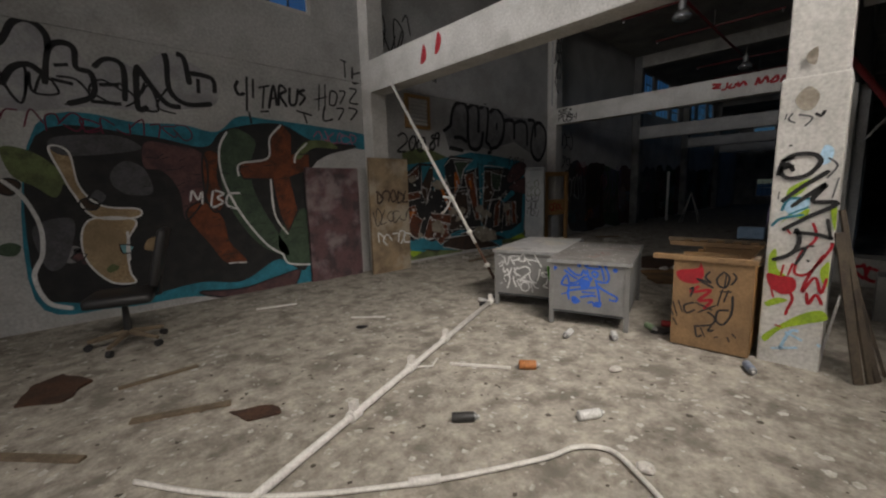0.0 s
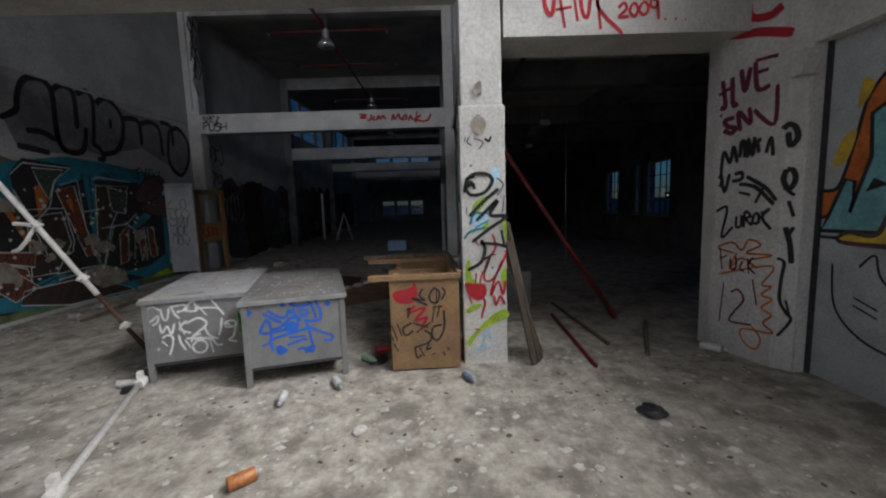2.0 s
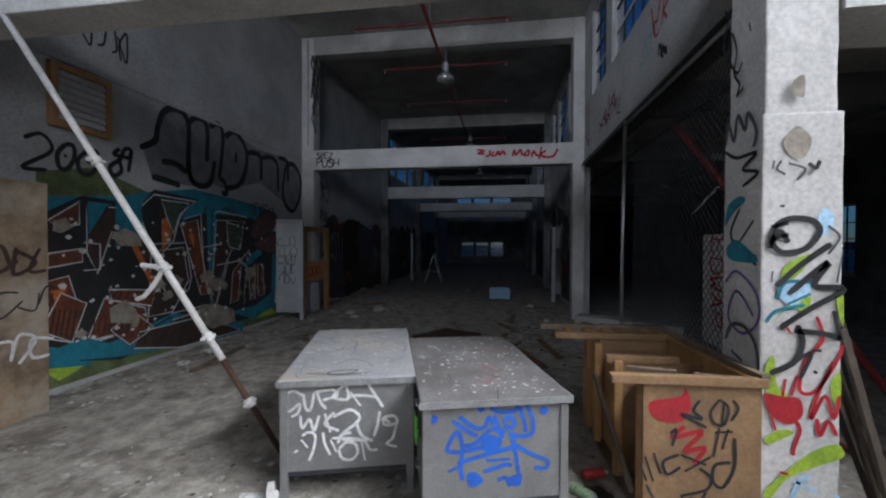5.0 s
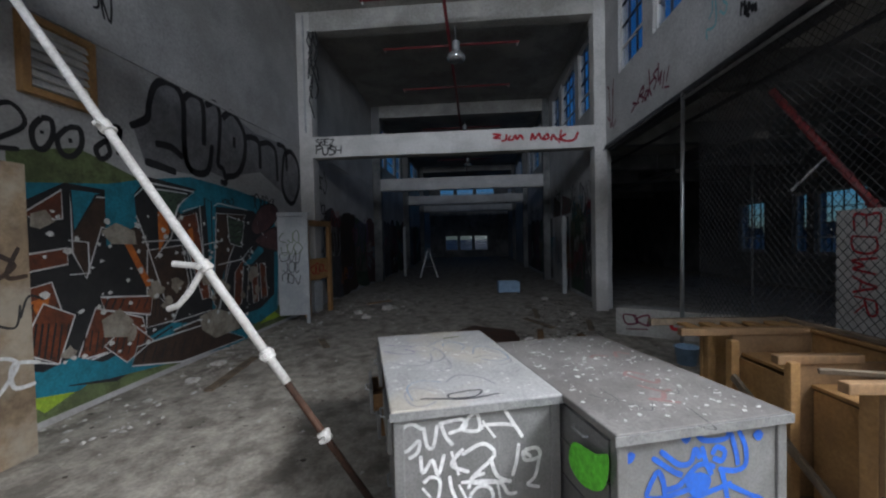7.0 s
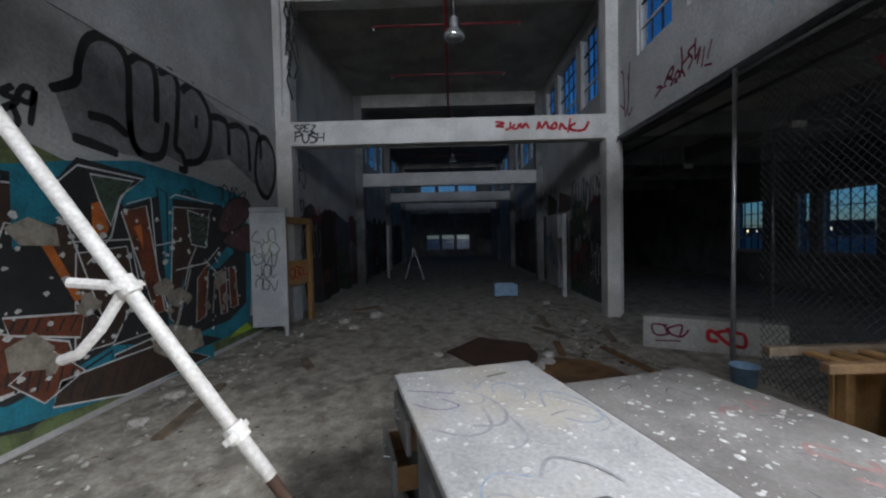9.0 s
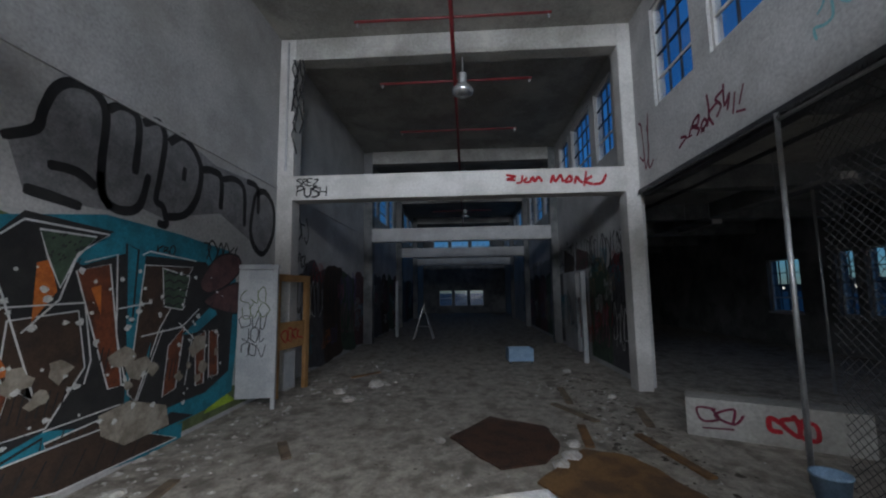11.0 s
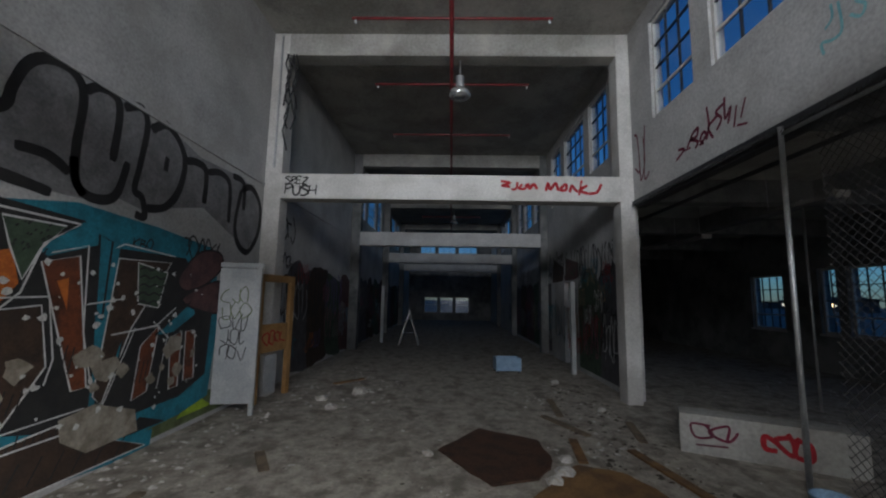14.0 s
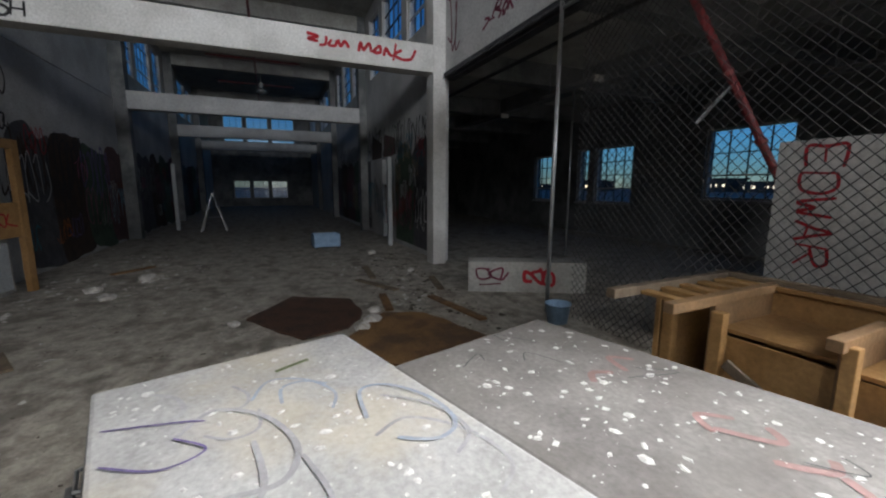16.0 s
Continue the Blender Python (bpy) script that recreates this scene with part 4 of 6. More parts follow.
shapes(wall_left, W2, "green", [[(7.62, 2.22), (8.12, 2.22), (7.93, 2.0), (7.82, 1.75), (7.7, 2.0)], [(8.95, 1.98), (9.4, 1.9), (9.3, 1.5), (9.0, 1.55)]], "white", 0.02, 0.0076)
shapes(wall_left, W2, "orange", [[(7.62, 1.95), (7.72, 1.98), (7.8, 1.72), (7.62, 1.48)], [(7.1, 1.68), (7.2, 1.66), (7.5, 1.1), (7.42, 1.08)], [(6.22, 1.1), (6.38, 1.14), (6.32, 0.85)], [(8.1, 1.75), (8.2, 1.78), (8.22, 1.5)]], z=0.0084)
shapes(wall_left, W2, "cyan", [[(6.6, 2.1), (6.98, 2.1), (6.85, 2.06), (6.62, 1.7)], [(8.5, 1.5), (8.58, 1.4), (8.6, 2.15), (8.45, 2.2)], [(9.3, 1.2), (9.9, 1.58), (9.98, 1.4), (9.6, 1.2)], [(8.75, 0.95), (8.85, 1.2), (8.82, 0.9)], [(7.42, 0.45), (7.78, 0.55), (7.75, 0.3), (7.42, 0.25)]], "black", 0.03, 0.0078)
shapes(wall_left, W2, "maroon", [[(9.6, 1.85), (9.95, 2.2), (10.4, 2.25), (10.5, 2.05), (10.15, 1.8), (9.75, 1.7)], [(9.7, 1.6), (10.45, 1.85), (10.8, 1.6), (10.6, 1.42), (10.2, 1.42)]], "black", 0.03, 0.009, True)
rng = random.Random(21)
hatch = []
for gx, gz, n in ((7.45, 0.7, 9), (6.65, 0.5, 8), (6.2, 0.85, 4), (8.1, 0.95, 4), (7.85, 0.3, 8), (9.07, 0.7, 4)):
    for i in range(n):
        hatch.append([(gx + i * 0.065, gz + 0.05 * rng.random()), (gx + i * 0.065 + 0.04, gz + 0.18 + 0.1 * rng.random())])
for i in range(26):
    x_, z_ = rng.uniform(7.7, 8.0), rng.uniform(1.95, 2.2)
    hatch.append([(x_, z_), (x_ + 0.02, z_ + 0.02)])
for i in range(5):
    hatch.append([(8.98 + 0.08 * k_, 1.55 + 0.09 * i + 0.03 * (k_ % 2)) for k_ in range(6)])
paint(wall_left, W2, "black", hatch, w=0.022, z=0.0098, label="black hatching in the mural")
white = [[(6.15, 0.62), (6.5, 0.48), (6.9, 0.48), (7.4, 0.58)], [(6.56, 1.62), (6.75, 1.6), (6.75, 1.3), (6.56, 1.3)], [(7.4, 1.6), (8.05, 1.62), (8.15, 1.1), (8.1, 0.9)], [(7.3, 2.1), (7.5, 2.28), (8.25, 2.26), (7.95, 2.05), (7.82, 1.65), (7.55, 1.4)], [(8.02, 1.98), (8.35, 2.08), (8.4, 1.3), (8.56, 0.75)], [(8.4, 1.55), (8.8, 1.6)], [(8.65, 2.1), (8.75, 2.15), (9.5, 2.1)], [(8.7, 0.6), (9.0, 1.3)], [(8.7, 1.25), (9.3, 1.3), (9.6, 1.5)], [(9.25, 1.35), (9.55, 1.12)], [(9.4, 0.6), (9.5, 1.2)], [(7.78, 0.6), (8.5, 0.62)], [(6.2, 0.45), (6.6, 0.35), (7.1, 0.3)]]
paint(wall_left, W2, "white", white, w=0.02, z=0.0105, soft=False, label="white mural highlight")

# lower letters: striped rust fills, cyan bands
shapes(wall_left, LEFT, "cyan", [[(6.17, 0.45), (6.56, 0.54), (6.86, 0.39), (7.52, 0.36), (9.4, 0.17), (9.38, -0.05), (7.66, 0.12), (6.9, 0.21), (6.41, 0.31), (6.16, 0.34)], [(6.95, 2.18), (7.3, 2.11), (7.32, 1.79), (6.94, 1.55)]], z=0.0106)
shapes(wall_left, LEFT, "rust", [[(6.19, 0.83), (6.32, 1.07), (6.59, 0.92), (6.43, 0.51), (6.18, 0.66)], [(6.87, 0.55), (7.18, 0.73), (7.48, 0.46), (7.12, 0.31)], [(6.85, 1.05), (7.5, 0.97), (7.45, 0.76), (6.89, 0.91)]], "white", 0.018, 0.0107)
shapes(wall_left, LEFT, "brown", [[(7.26, 0.44), (7.86, 0.45), (8.36, 0.45), (9.31, 0.03), (7.92, 0.07), (7.18, 0.25)], [(9.53, -0.16), (10.08, -0.11), (11.48, -0.28), (11.32, -0.52), (10.46, -0.59), (9.69, -0.37)]], "white", 0.016, 0.0107)
paint(wall_left, LEFT, "black", [[(6.21, 0.62), (6.26, 0.91)], [(6.26, 0.6), (6.31, 0.9)], [(6.31, 0.58), (6.36, 0.89)], [(6.36, 0.57), (6.42, 0.88)], [(6.42, 0.55), (6.47, 0.86)], [(6.48, 0.53), (6.53, 0.85)], [(6.91, 0.47), (6.97, 0.66)], [(6.98, 0.45), (7.04, 0.64)], [(7.06, 0.42), (7.12, 0.62)], [(7.14, 0.4), (7.21, 0.6)], [(7.23, 0.37), (7.29, 0.58)], [(7.31, 0.35), (7.39, 0.55)], [(7.32, 0.25), (7.39, 0.41)], [(7.45, 0.23), (7.53, 0.39)], [(7.59, 0.21), (7.67, 0.38)], [(7.74, 0.19), (7.83, 0.36)], [(7.9, 0.16), (7.99, 0.34)], [(8.07, 0.14), (8.17, 0.33)], [(8.26, 0.11), (8.36, 0.31)], [(8.45, 0.08), (8.56, 0.28)]], w=0.03, z=0.0115, label="black hatching in the mural")
paint(wall_left, LEFT, "black", [[(8.67, 0.05), (8.79, 0.26)], [(8.9, 0.02), (9.03, 0.24)], [(6.89, 0.93), (6.94, 1.03)], [(6.97, 0.91), (7.03, 1.01)], [(7.06, 0.89), (7.12, 1)], [(7.16, 0.88), (7.22, 0.98)], [(7.26, 0.86), (7.32, 0.96)], [(7.36, 0.84), (7.43, 0.95)]], w=0.03, z=0.0115, label="black hatching in the mural")


def patches(name, m, rect, n, seed, smin, smax, z):
    rng = random.Random(seed)
    bm = bmesh.new()
    for _ in range(n):
        cx, cy, s = rng.uniform(rect[0], rect[1]), rng.uniform(rect[2], rect[3]), rng.uniform(smin, smax)
        pts = [(cx + s * rng.uniform(0.45, 1.1) * math.cos(t), cy + s * rng.uniform(0.35, 0.9) * math.sin(t)) for t in (2 * math.pi * i / 9 for i in range(9))]
        z += 0.00013
        fill(bm, pts, z, False)
    bmesh.ops.transform(bm, matrix=m, verts=bm.verts)
    return bm


part("peeled_patch", patches("p", LEFT, (6.3, 10.1, 0.55, 1.1), 16, 4, 0.06, 0.2, 0.012), PLASTERBARE, wall_left, "bare plaster where paint has peeled", kind="stuff")
part("peeled_patch", patches("p", LEFT, (6.3, 10.1, 0.4, 2.0), 110, 5, 0.012, 0.05, 0.0145), TINS["white"], wall_left, "small white chips in the mural", kind="stuff")

paint(wall_left, LEFT, PLASTERBARE, [], [[(6.85, 0.82), (7.06, 0.9), (7.22, 0.74), (7.14, 0.58), (6.87, 0.64)], [(8.26, 0.58), (8.6, 0.63), (9.11, 0.45), (9.17, 0.22), (8.57, 0.21), (8.3, 0.39)], [(6.88, 1.71), (7.06, 1.8), (7.28, 1.72), (7.3, 1.57), (6.99, 1.58)], [(6.25, 1.85), (6.37, 1.89), (6.45, 1.79), (6.32, 1.72), (6.24, 1.74)]], z=0.0165, soft=False, label="bare plaster where paint has peeled")

# grey bubble letters with heavy black outline
shapes(wall_left, LEFT, "silver", [[(7.32, 2.9), (7.52, 3.02), (7.56, 3.19), (7.64, 3.4), (7.79, 3.54), (8, 3.56), (8.13, 3.5), (8.31, 3.59), (8.52, 3.55), (8.76, 3.63), (8.93, 3.52), (9.14, 3.6), (9.47, 3.52), (9.82, 3.44), (10.58, 3.48), (11.28, 3.43), (11.57, 3.1), (11.41, 2.61), (11.06, 2.33), (10.72, 2.53), (9.94, 2.8), (9.51, 2.7), (9.21, 2.62), (8.93, 2.54), (8.62, 2.59), (8.29, 2.49), (7.93, 2.48), (7.47, 2.51)]], z=0.004, soft=False)
paint(wall_left, LEFT, "black", [[(7.29, 2.87), (7.52, 3.02), (7.56, 3.19), (7.64, 3.42), (7.79, 3.55), (8, 3.56), (8.12, 3.39), (8.11, 2.91), (8.15, 2.64), (8.24, 2.52)], [(7.63, 2.76), (7.88, 2.77), (8.08, 2.68)], [(7.47, 2.52), (7.7, 2.5), (7.95, 2.47)], [(8.13, 3.46), (8.26, 3.56), (8.45, 3.56), (8.51, 3.38), (8.49, 2.93)], [(8.1, 2.84), (8.15, 2.61), (8.34, 2.52), (8.57, 2.61), (8.67, 2.98)], [(8.55, 3.51), (8.76, 3.61), (8.87, 3.46), (8.83, 3.02), (8.79, 2.73), (8.9, 2.67), (8.96, 2.48), (8.83, 2.48)]], w=0.1, z=0.0056)
paint(wall_left, LEFT, "black", [[(8.93, 3.44), (9.14, 3.59), (9.37, 3.49), (9.51, 3.27), (9.45, 2.9), (9.25, 2.65), (8.97, 2.57)], [(9.21, 3.23), (9.2, 3.06)], [(9.53, 3.3), (9.73, 3.35), (9.94, 3.29), (9.95, 2.86)], [(9.98, 3.3), (10.27, 3.38), (10.52, 3.27), (10.56, 2.72)], [(10.58, 3.44), (10.91, 3.41), (10.95, 2.99)], [(10.85, 3.29), (11.15, 3.41), (11.47, 3.2), (11.48, 2.73), (11.18, 2.36), (10.87, 2.44), (10.74, 2.74), (10.85, 3.29)]], w=0.11, z=0.0064)
paint(wall_left, LEFT, "black", [[(6.38, 2.69), (6.3, 2.57), (6.32, 2.43), (6.4, 2.43), (6.47, 2.56), (6.46, 2.69), (6.38, 2.69)], [(6.38, 2.58), (6.38, 2.55)], [(6.61, 2.67), (6.51, 2.55), (6.54, 2.42), (6.64, 2.41), (6.73, 2.53), (6.72, 2.68), (6.61, 2.67)], [(6.62, 2.57), (6.63, 2.53)], [(7.01, 2.79), (6.93, 2.71), (7.03, 2.68), (6.88, 2.54), (6.93, 2.44), (7.03, 2.52), (6.99, 2.65)], [(7.17, 2.81), (7.09, 2.81), (7.04, 2.72), (7.13, 2.7), (7.17, 2.81), (7.12, 2.52)]], w=0.06, z=0.0072)
for txt, x, y, s, ink in (("2", 5.98, 2.36, 0.46, "black"), ("KBO", 8.85, 2.13, 0.16, "black"), ("RTA", 11.42, 2.1, 0.14, "wine")):
    lettering(wall_left, LEFT @ Matrix.Translation((x, y, 0)), txt, s, ink, z=0.0075, bold=0.006, shear=0.1)
scrawl(wall_left, LEFT, "black", 9.6, 2.1, 0.9, 0.32, 6, 0.03, 3, 0.008)
scrawl(wall_left, LEFT, "black", 6.55, 3.85, 0.6, 0.5, 4, 0.03, 8)
# third bay and further: crowded dark tags
inks = ["black", "wine", "cyan", "brown", "black", "purple", "rust", "black", "silver", "grey"]
scrawl(wall_left, LEFT, "black", 12.15, 2.7, 0.9, 0.6, 5, 0.05, 31)
scrawl(wall_left, LEFT, "black", 12.2, 2.15, 0.9, 0.4, 5, 0.04, 32)
for i in range(14):
    r_ = rng.random
    shapes(wall_left, LEFT, ["grey", "brown", "green", "maroon", "grey"][i % 5], [[(12.9 + 1.3 * i, 0.1 + 0.3 * r_()), (13.6 + 1.3 * i, 0.05), (14.4 + 1.3 * i, 0.3 * r_()), (14.5 + 1.3 * i, 1.2), (14.2 + 1.3 * i, 2.0 + 0.4 * r_()), (13.8 + 1.3 * i, 2.1 + 0.3 * r_()), (13.4 + 1.3 * i, 2.2 + 0.3 * r_()), (12.8 + 1.3 * i, 2.0 + 0.3 * r_())]], z=0.002 + 0.0002 * i, soft=True)
    scrawl(wall_left, LEFT, ["white", "black", "pink", "skyblue"][i % 4], 12.6 + 1.4 * i, 0.3 + r_(), 1.4, 1.0, 6, 0.02, 250 + i, 0.0075)
    scrawl(wall_left, LEFT, inks[(i + 3) % 10], 12.6 + 1.4 * i, 0.4 + rng.random() * 0.8, 1.5, 1.2, 6, 0.05, 50 + i, 0.006)
for i in range(12):
    u = -12.4 - 1.2 * i
    scrawl(wall_right, RIGHT, ["black", "grey", "green", "black"][i % 4], u - 1.0, 1.9 + 0.3 * rng.random(), 1.2, 0.9, 6, 0.05, 80 + i, 0.004)
    scrawl(wall_right, RIGHT, inks[(i * 3) % 10], u - 1.0, 0.5, 1.3, 1.2, 7, 0.05, 100 + i, 0.005)
    scrawl(wall_right, RIGHT, ["white", "pink", "tan", "cyan"][i % 4], u - 0.8, 0.4, 0.9, 1.0, 5, 0.025, 130 + i, 0.006)
for i in range(9):
    r_ = rng.random
    u = -12.0 - 1.35 * i
    shapes(wall_right, RIGHT, ["grey", "green", "maroon", "brown"][i % 4], [[(u, 0.1), (u, 2.0 + 0.3 * r_()), (u - 0.4, 2.1 + 0.3 * r_()), (u - 0.9, 2.2 + 0.3 * r_()), (u - 1.4, 2.0 + 0.3 * r_()), (u - 1.4, 0.1)]] if not 14.6 < -u < 16.2 else [[(u, 2.2), (u, 2.6), (u - 1.0, 2.7 + 0.3 * r_()), (u - 1.2, 2.2)]], z=0.002)
for i in range(26):
    r_ = rng.random
    scrawl(wall_left, LEFT, ["white", "cyan", "red", "orange", "purple", "pink", "black", "silver"][i % 8], 12.3 + 0.55 * i, 0.3 + 1.7 * r_(), 0.6, 0.5, 4, 0.022, 300 + i, 0.009)
    scrawl(wall_right, RIGHT, ["white", "red", "cyan", "black", "tan", "black"][i % 6], -12.6 - 0.11 * i - 0.4, 0.2 + 2.2 * r_(), 0.5, 0.5, 4, 0.022, 340 + i, 0.008)
# spandrel tags, seen from the hall
paint(wall_right, RIGHT, "wine", [[(-10.27, 3.63), (-10.07, 3.72), (-10.21, 3.76)], [(-10.1, 3.7), (-9.93, 3.69)], [(-10, 3.71), (-9.87, 3.85), (-9.75, 3.88), (-9.8, 3.78), (-9.94, 3.8), (-9.77, 3.71), (-9.83, 3.64)], [(-9.74, 3.64), (-9.6, 3.72), (-9.65, 3.78), (-9.72, 3.71), (-9.66, 3.63)], [(-9.56, 4.07), (-9.54, 3.83), (-9.6, 3.66)], [(-9.37, 3.87), (-9.55, 3.8), (-9.47, 3.63)], [(-9.26, 3.96), (-9.4, 3.92), (-9.31, 3.8), (-9.41, 3.7)], [(-9.24, 4.03), (-9.25, 3.77), (-9.15, 3.87), (-9.21, 3.69)], [(-9.12, 3.61), (-9.06, 3.84)], [(-8.92, 3.86), (-9.01, 3.67)], [(-9.07, 3.61), (-8.92, 3.57)]], w=0.045, z=0.003)
paint(wall_right, RIGHT, "teal", [[(-7.92, 4.15), (-7.92, 4.03), (-7.99, 3.97)], [(-7.86, 4.13), (-7.85, 3.88), (-7.93, 3.84), (-8.03, 3.87), (-8.02, 3.76)], [(-7.76, 4.11), (-7.66, 4.08), (-7.72, 4.03), (-7.66, 3.95), (-7.7, 3.88), (-7.78, 3.95)]], w=0.03, z=0.003)
paint(wall_right, RIGHT, "red", [[(-7.67, 4.37), (-7.62, 4.16), (-7.58, 4.01)], [(-7.41, 4.34), (-7.48, 4.14), (-7.58, 4.15), (-7.54, 3.98), (-7.43, 4)], [(-7.28, 4.32), (-7.36, 4.01)], [(-7.3, 4.3), (-7.21, 4.19), (-7.31, 4.14), (-7.22, 4.02)]], w=0.04, z=0.0036)
paint(wall_right, RIGHT, "black", [[(-7.43, 3.85), (-7.44, 3.71)], [(-7.43, 3.79), (-7.38, 3.81), (-7.38, 3.69)], [(-7.36, 3.72), (-7.31, 3.71), (-7.32, 3.77), (-7.37, 3.71), (-7.31, 3.64)], [(-7.27, 3.74), (-7.27, 3.67), (-7.23, 3.71), (-7.22, 3.63)]], w=0.05, z=0.0042)
scrawl(wall_right, RIGHT, "wine", -11.5, 3.5, 0.45, 1.1, 3, 0.04, 12)
# cross beam lettering
B1 = pose(11.6, YL, 0, 90, 0, -90)
paint(beam1, B1, "red", [[(4.15, 3.71), (4.32, 3.68), (4.17, 3.63), (4.32, 3.61)], [(4.44, 3.7), (4.42, 3.58), (4.33, 3.56)], [(4.52, 3.66), (4.47, 3.58), (4.57, 3.58), (4.59, 3.66)], [(4.62, 3.68), (4.65, 3.58), (4.72, 3.66), (4.78, 3.57)], [(4.93, 3.54), (4.97, 3.68), (5.01, 3.57), (5.1, 3.68), (5.14, 3.55)], [(5.23, 3.64), (5.18, 3.56), (5.28, 3.57), (5.28, 3.66), (5.23, 3.64)], [(5.34, 3.52), (5.38, 3.64), (5.44, 3.56), (5.49, 3.54)], [(5.55, 3.74), (5.5, 3.47)], [(5.65, 3.65), (5.52, 3.56), (5.66, 3.5)], [(5.66, 3.5), (5.81, 3.53), (5.89, 3.68)]], w=0.055, z=0.004)
lettering(beam1, B1 @ Matrix.Translation((0.36, 3.62, 0)), "SREZ", 0.17, "black", z=0.004, bold=0.014)
lettering(beam1, B1 @ Matrix.Translation((0.36, 3.43, 0)), "PUSH", 0.24, "black", z=0.004, bold=0.016)
NB = pose(5.2, YL, 0, 90, 0, -90)
paint(near_beam, NB, "red", [], [[(1.72, 3.52), (1.84, 3.55), (1.86, 3.68), (1.8, 3.8), (1.74, 3.66)], [(2.05, 3.6), (2.15, 3.62), (2.2, 3.78), (2.12, 3.88)], [(5.6, 3.4), (5.7, 3.42), (5.72, 3.7), (5.6, 3.72)]], label="red paint splash")
# lintel wall words
LW = pose(5.17, 1.45, 0, 90, 0, -90)
paint(wall_lintel, LW, "red", [[(0.33, 3.39), (0.36, 3.16), (0.42, 3.1), (0.45, 3.37)], [(0.48, 3.26), (0.53, 2.98)], [(0.45, 3.13), (0.59, 3.15)], [(0.59, 3.35), (0.64, 3.03)], [(0.65, 3.35), (0.68, 3.11), (0.73, 3.08), (0.76, 3.37)], [(0.79, 3.37), (0.84, 2.96)], [(0.91, 3.35), (0.81, 3.16), (1.03, 2.92)]], w=0.042, z=0.003)
paint(wall_lintel, LW, "red", [[(0.99, 3.13), (1.04, 3.17), (1.06, 3.12), (1, 3.06), (1.08, 3.06)], [(1.11, 3.16), (1.09, 3.1), (1.13, 3.06), (1.16, 3.11), (1.14, 3.16), (1.11, 3.16)], [(1.2, 3.17), (1.17, 3.11), (1.21, 3.07), (1.25, 3.11), (1.23, 3.17), (1.2, 3.17)], [(1.33, 3.18), (1.28, 3.2), (1.27, 3.14), (1.32, 3.13), (1.33, 3.18), (1.34, 3.03)], [(1.39, 3.03), (1.41, 3.03)], [(1.48, 3.03), (1.5, 3.03)], [(1.57, 3.03), (1.58, 3.02)]], w=0.03, z=0.0036)
# entry wall: pier tags, boarded door with mural
EW = pose(0, -0.9, 0, 90, 0, 180)
PW = pose(5.42, -0.63, 0, 90, 0, -163.113)
SW = pose(4.86, -0.80, 0, 90, 0, -137.726)
bm = bmesh.new()
foot = [bm.verts.new((x, y, -0.1)) for x, y in ((5.42, -0.63), (5.60, -0.63), (5.60, -1.19), (4.756, -1.19), (4.756, -0.90), (4.86, -0.80))]
face = bm.faces.new(foot)
up_ = bmesh.ops.extrude_face_region(bm, geom=[face])
bmesh.ops.translate(bm, vec=(0, 0, ZC + 0.11), verts=[v for v in up_["geom"] if isinstance(v, bmesh.types.BMVert)])
bmesh.ops.recalc_face_normals(bm, faces=bm.faces)
bmesh.ops.bevel(bm, geom=[e for e in bm.edges if e.calc_length() > 3], offset=0.012, segments=2, affect="EDGES")
pier = tagged(link_mesh("pier", bm, WHITE, kind="structure"), "white splayed pier covered in sprayed tags", "pier")
paint(pier, PW, "wine", [[(0.026, 2.564), (0.064, 2.326), (0.016, 2.323)], [(-0.005, 2.442), (0.106, 2.481)], [(0.118, 2.572), (0.137, 2.331), (0.181, 2.328)], [(0.196, 2.616), (0.239, 2.419), (0.276, 2.611)], [(0.316, 2.641), (0.346, 2.409), (0.449, 2.413)], [(0.33, 2.547), (0.427, 2.549)], [(0.316, 2.65), (0.498, 2.637)]], w=0.05, z=0.004)
paint(pier, PW, "wine", [[(0.157, 2.207), (0.066, 2.194), (0.095, 2.139), (0.173, 2.109), (0.129, 2.07), (0.059, 2.108)], [(0.217, 2.076), (0.192, 2.246), (0.3, 2.128), (0.284, 2.269)], [(0.326, 2.236), (0.496, 2.086), (0.505, 2.404)], [(0.018, 2.254), (0.037, 2.245)]], w=0.045, z=0.0046)
paint(pier, PW, "black", [[(0.052, 1.713), (0.072, 1.909), (0.134, 1.803), (0.163, 1.944), (0.202, 1.795)], [(0.223, 1.84), (0.232, 1.97), (0.262, 1.965), (0.266, 1.834)], [(0.295, 1.83), (0.291, 1.992), (0.336, 1.847), (0.344, 2.006)], [(0.387, 1.863), (0.373, 1.964), (0.404, 1.972)], [(0.446, 1.854), (0.48, 1.98), (0.503, 1.824)], [(0.137, 1.705), (0.094, 1.535), (0.052, 1.723)], [(0.182, 1.691), (0.247, 1.704), (0.249, 1.647), (0.161, 1.63)], [(0.291, 1.667), (0.454, 1.563), (0.55, 1.448)], [(0.228, 1.601), (0.375, 1.568), (0.533, 1.413)], [(0.23, 1.529), (0.336, 1.5)], [(0.453, 1.586), (0.379, 1.429)], [(0.029, 1.69), (0.068, 1.652), (0.045, 1.588)]], w=0.04, z=0.004)
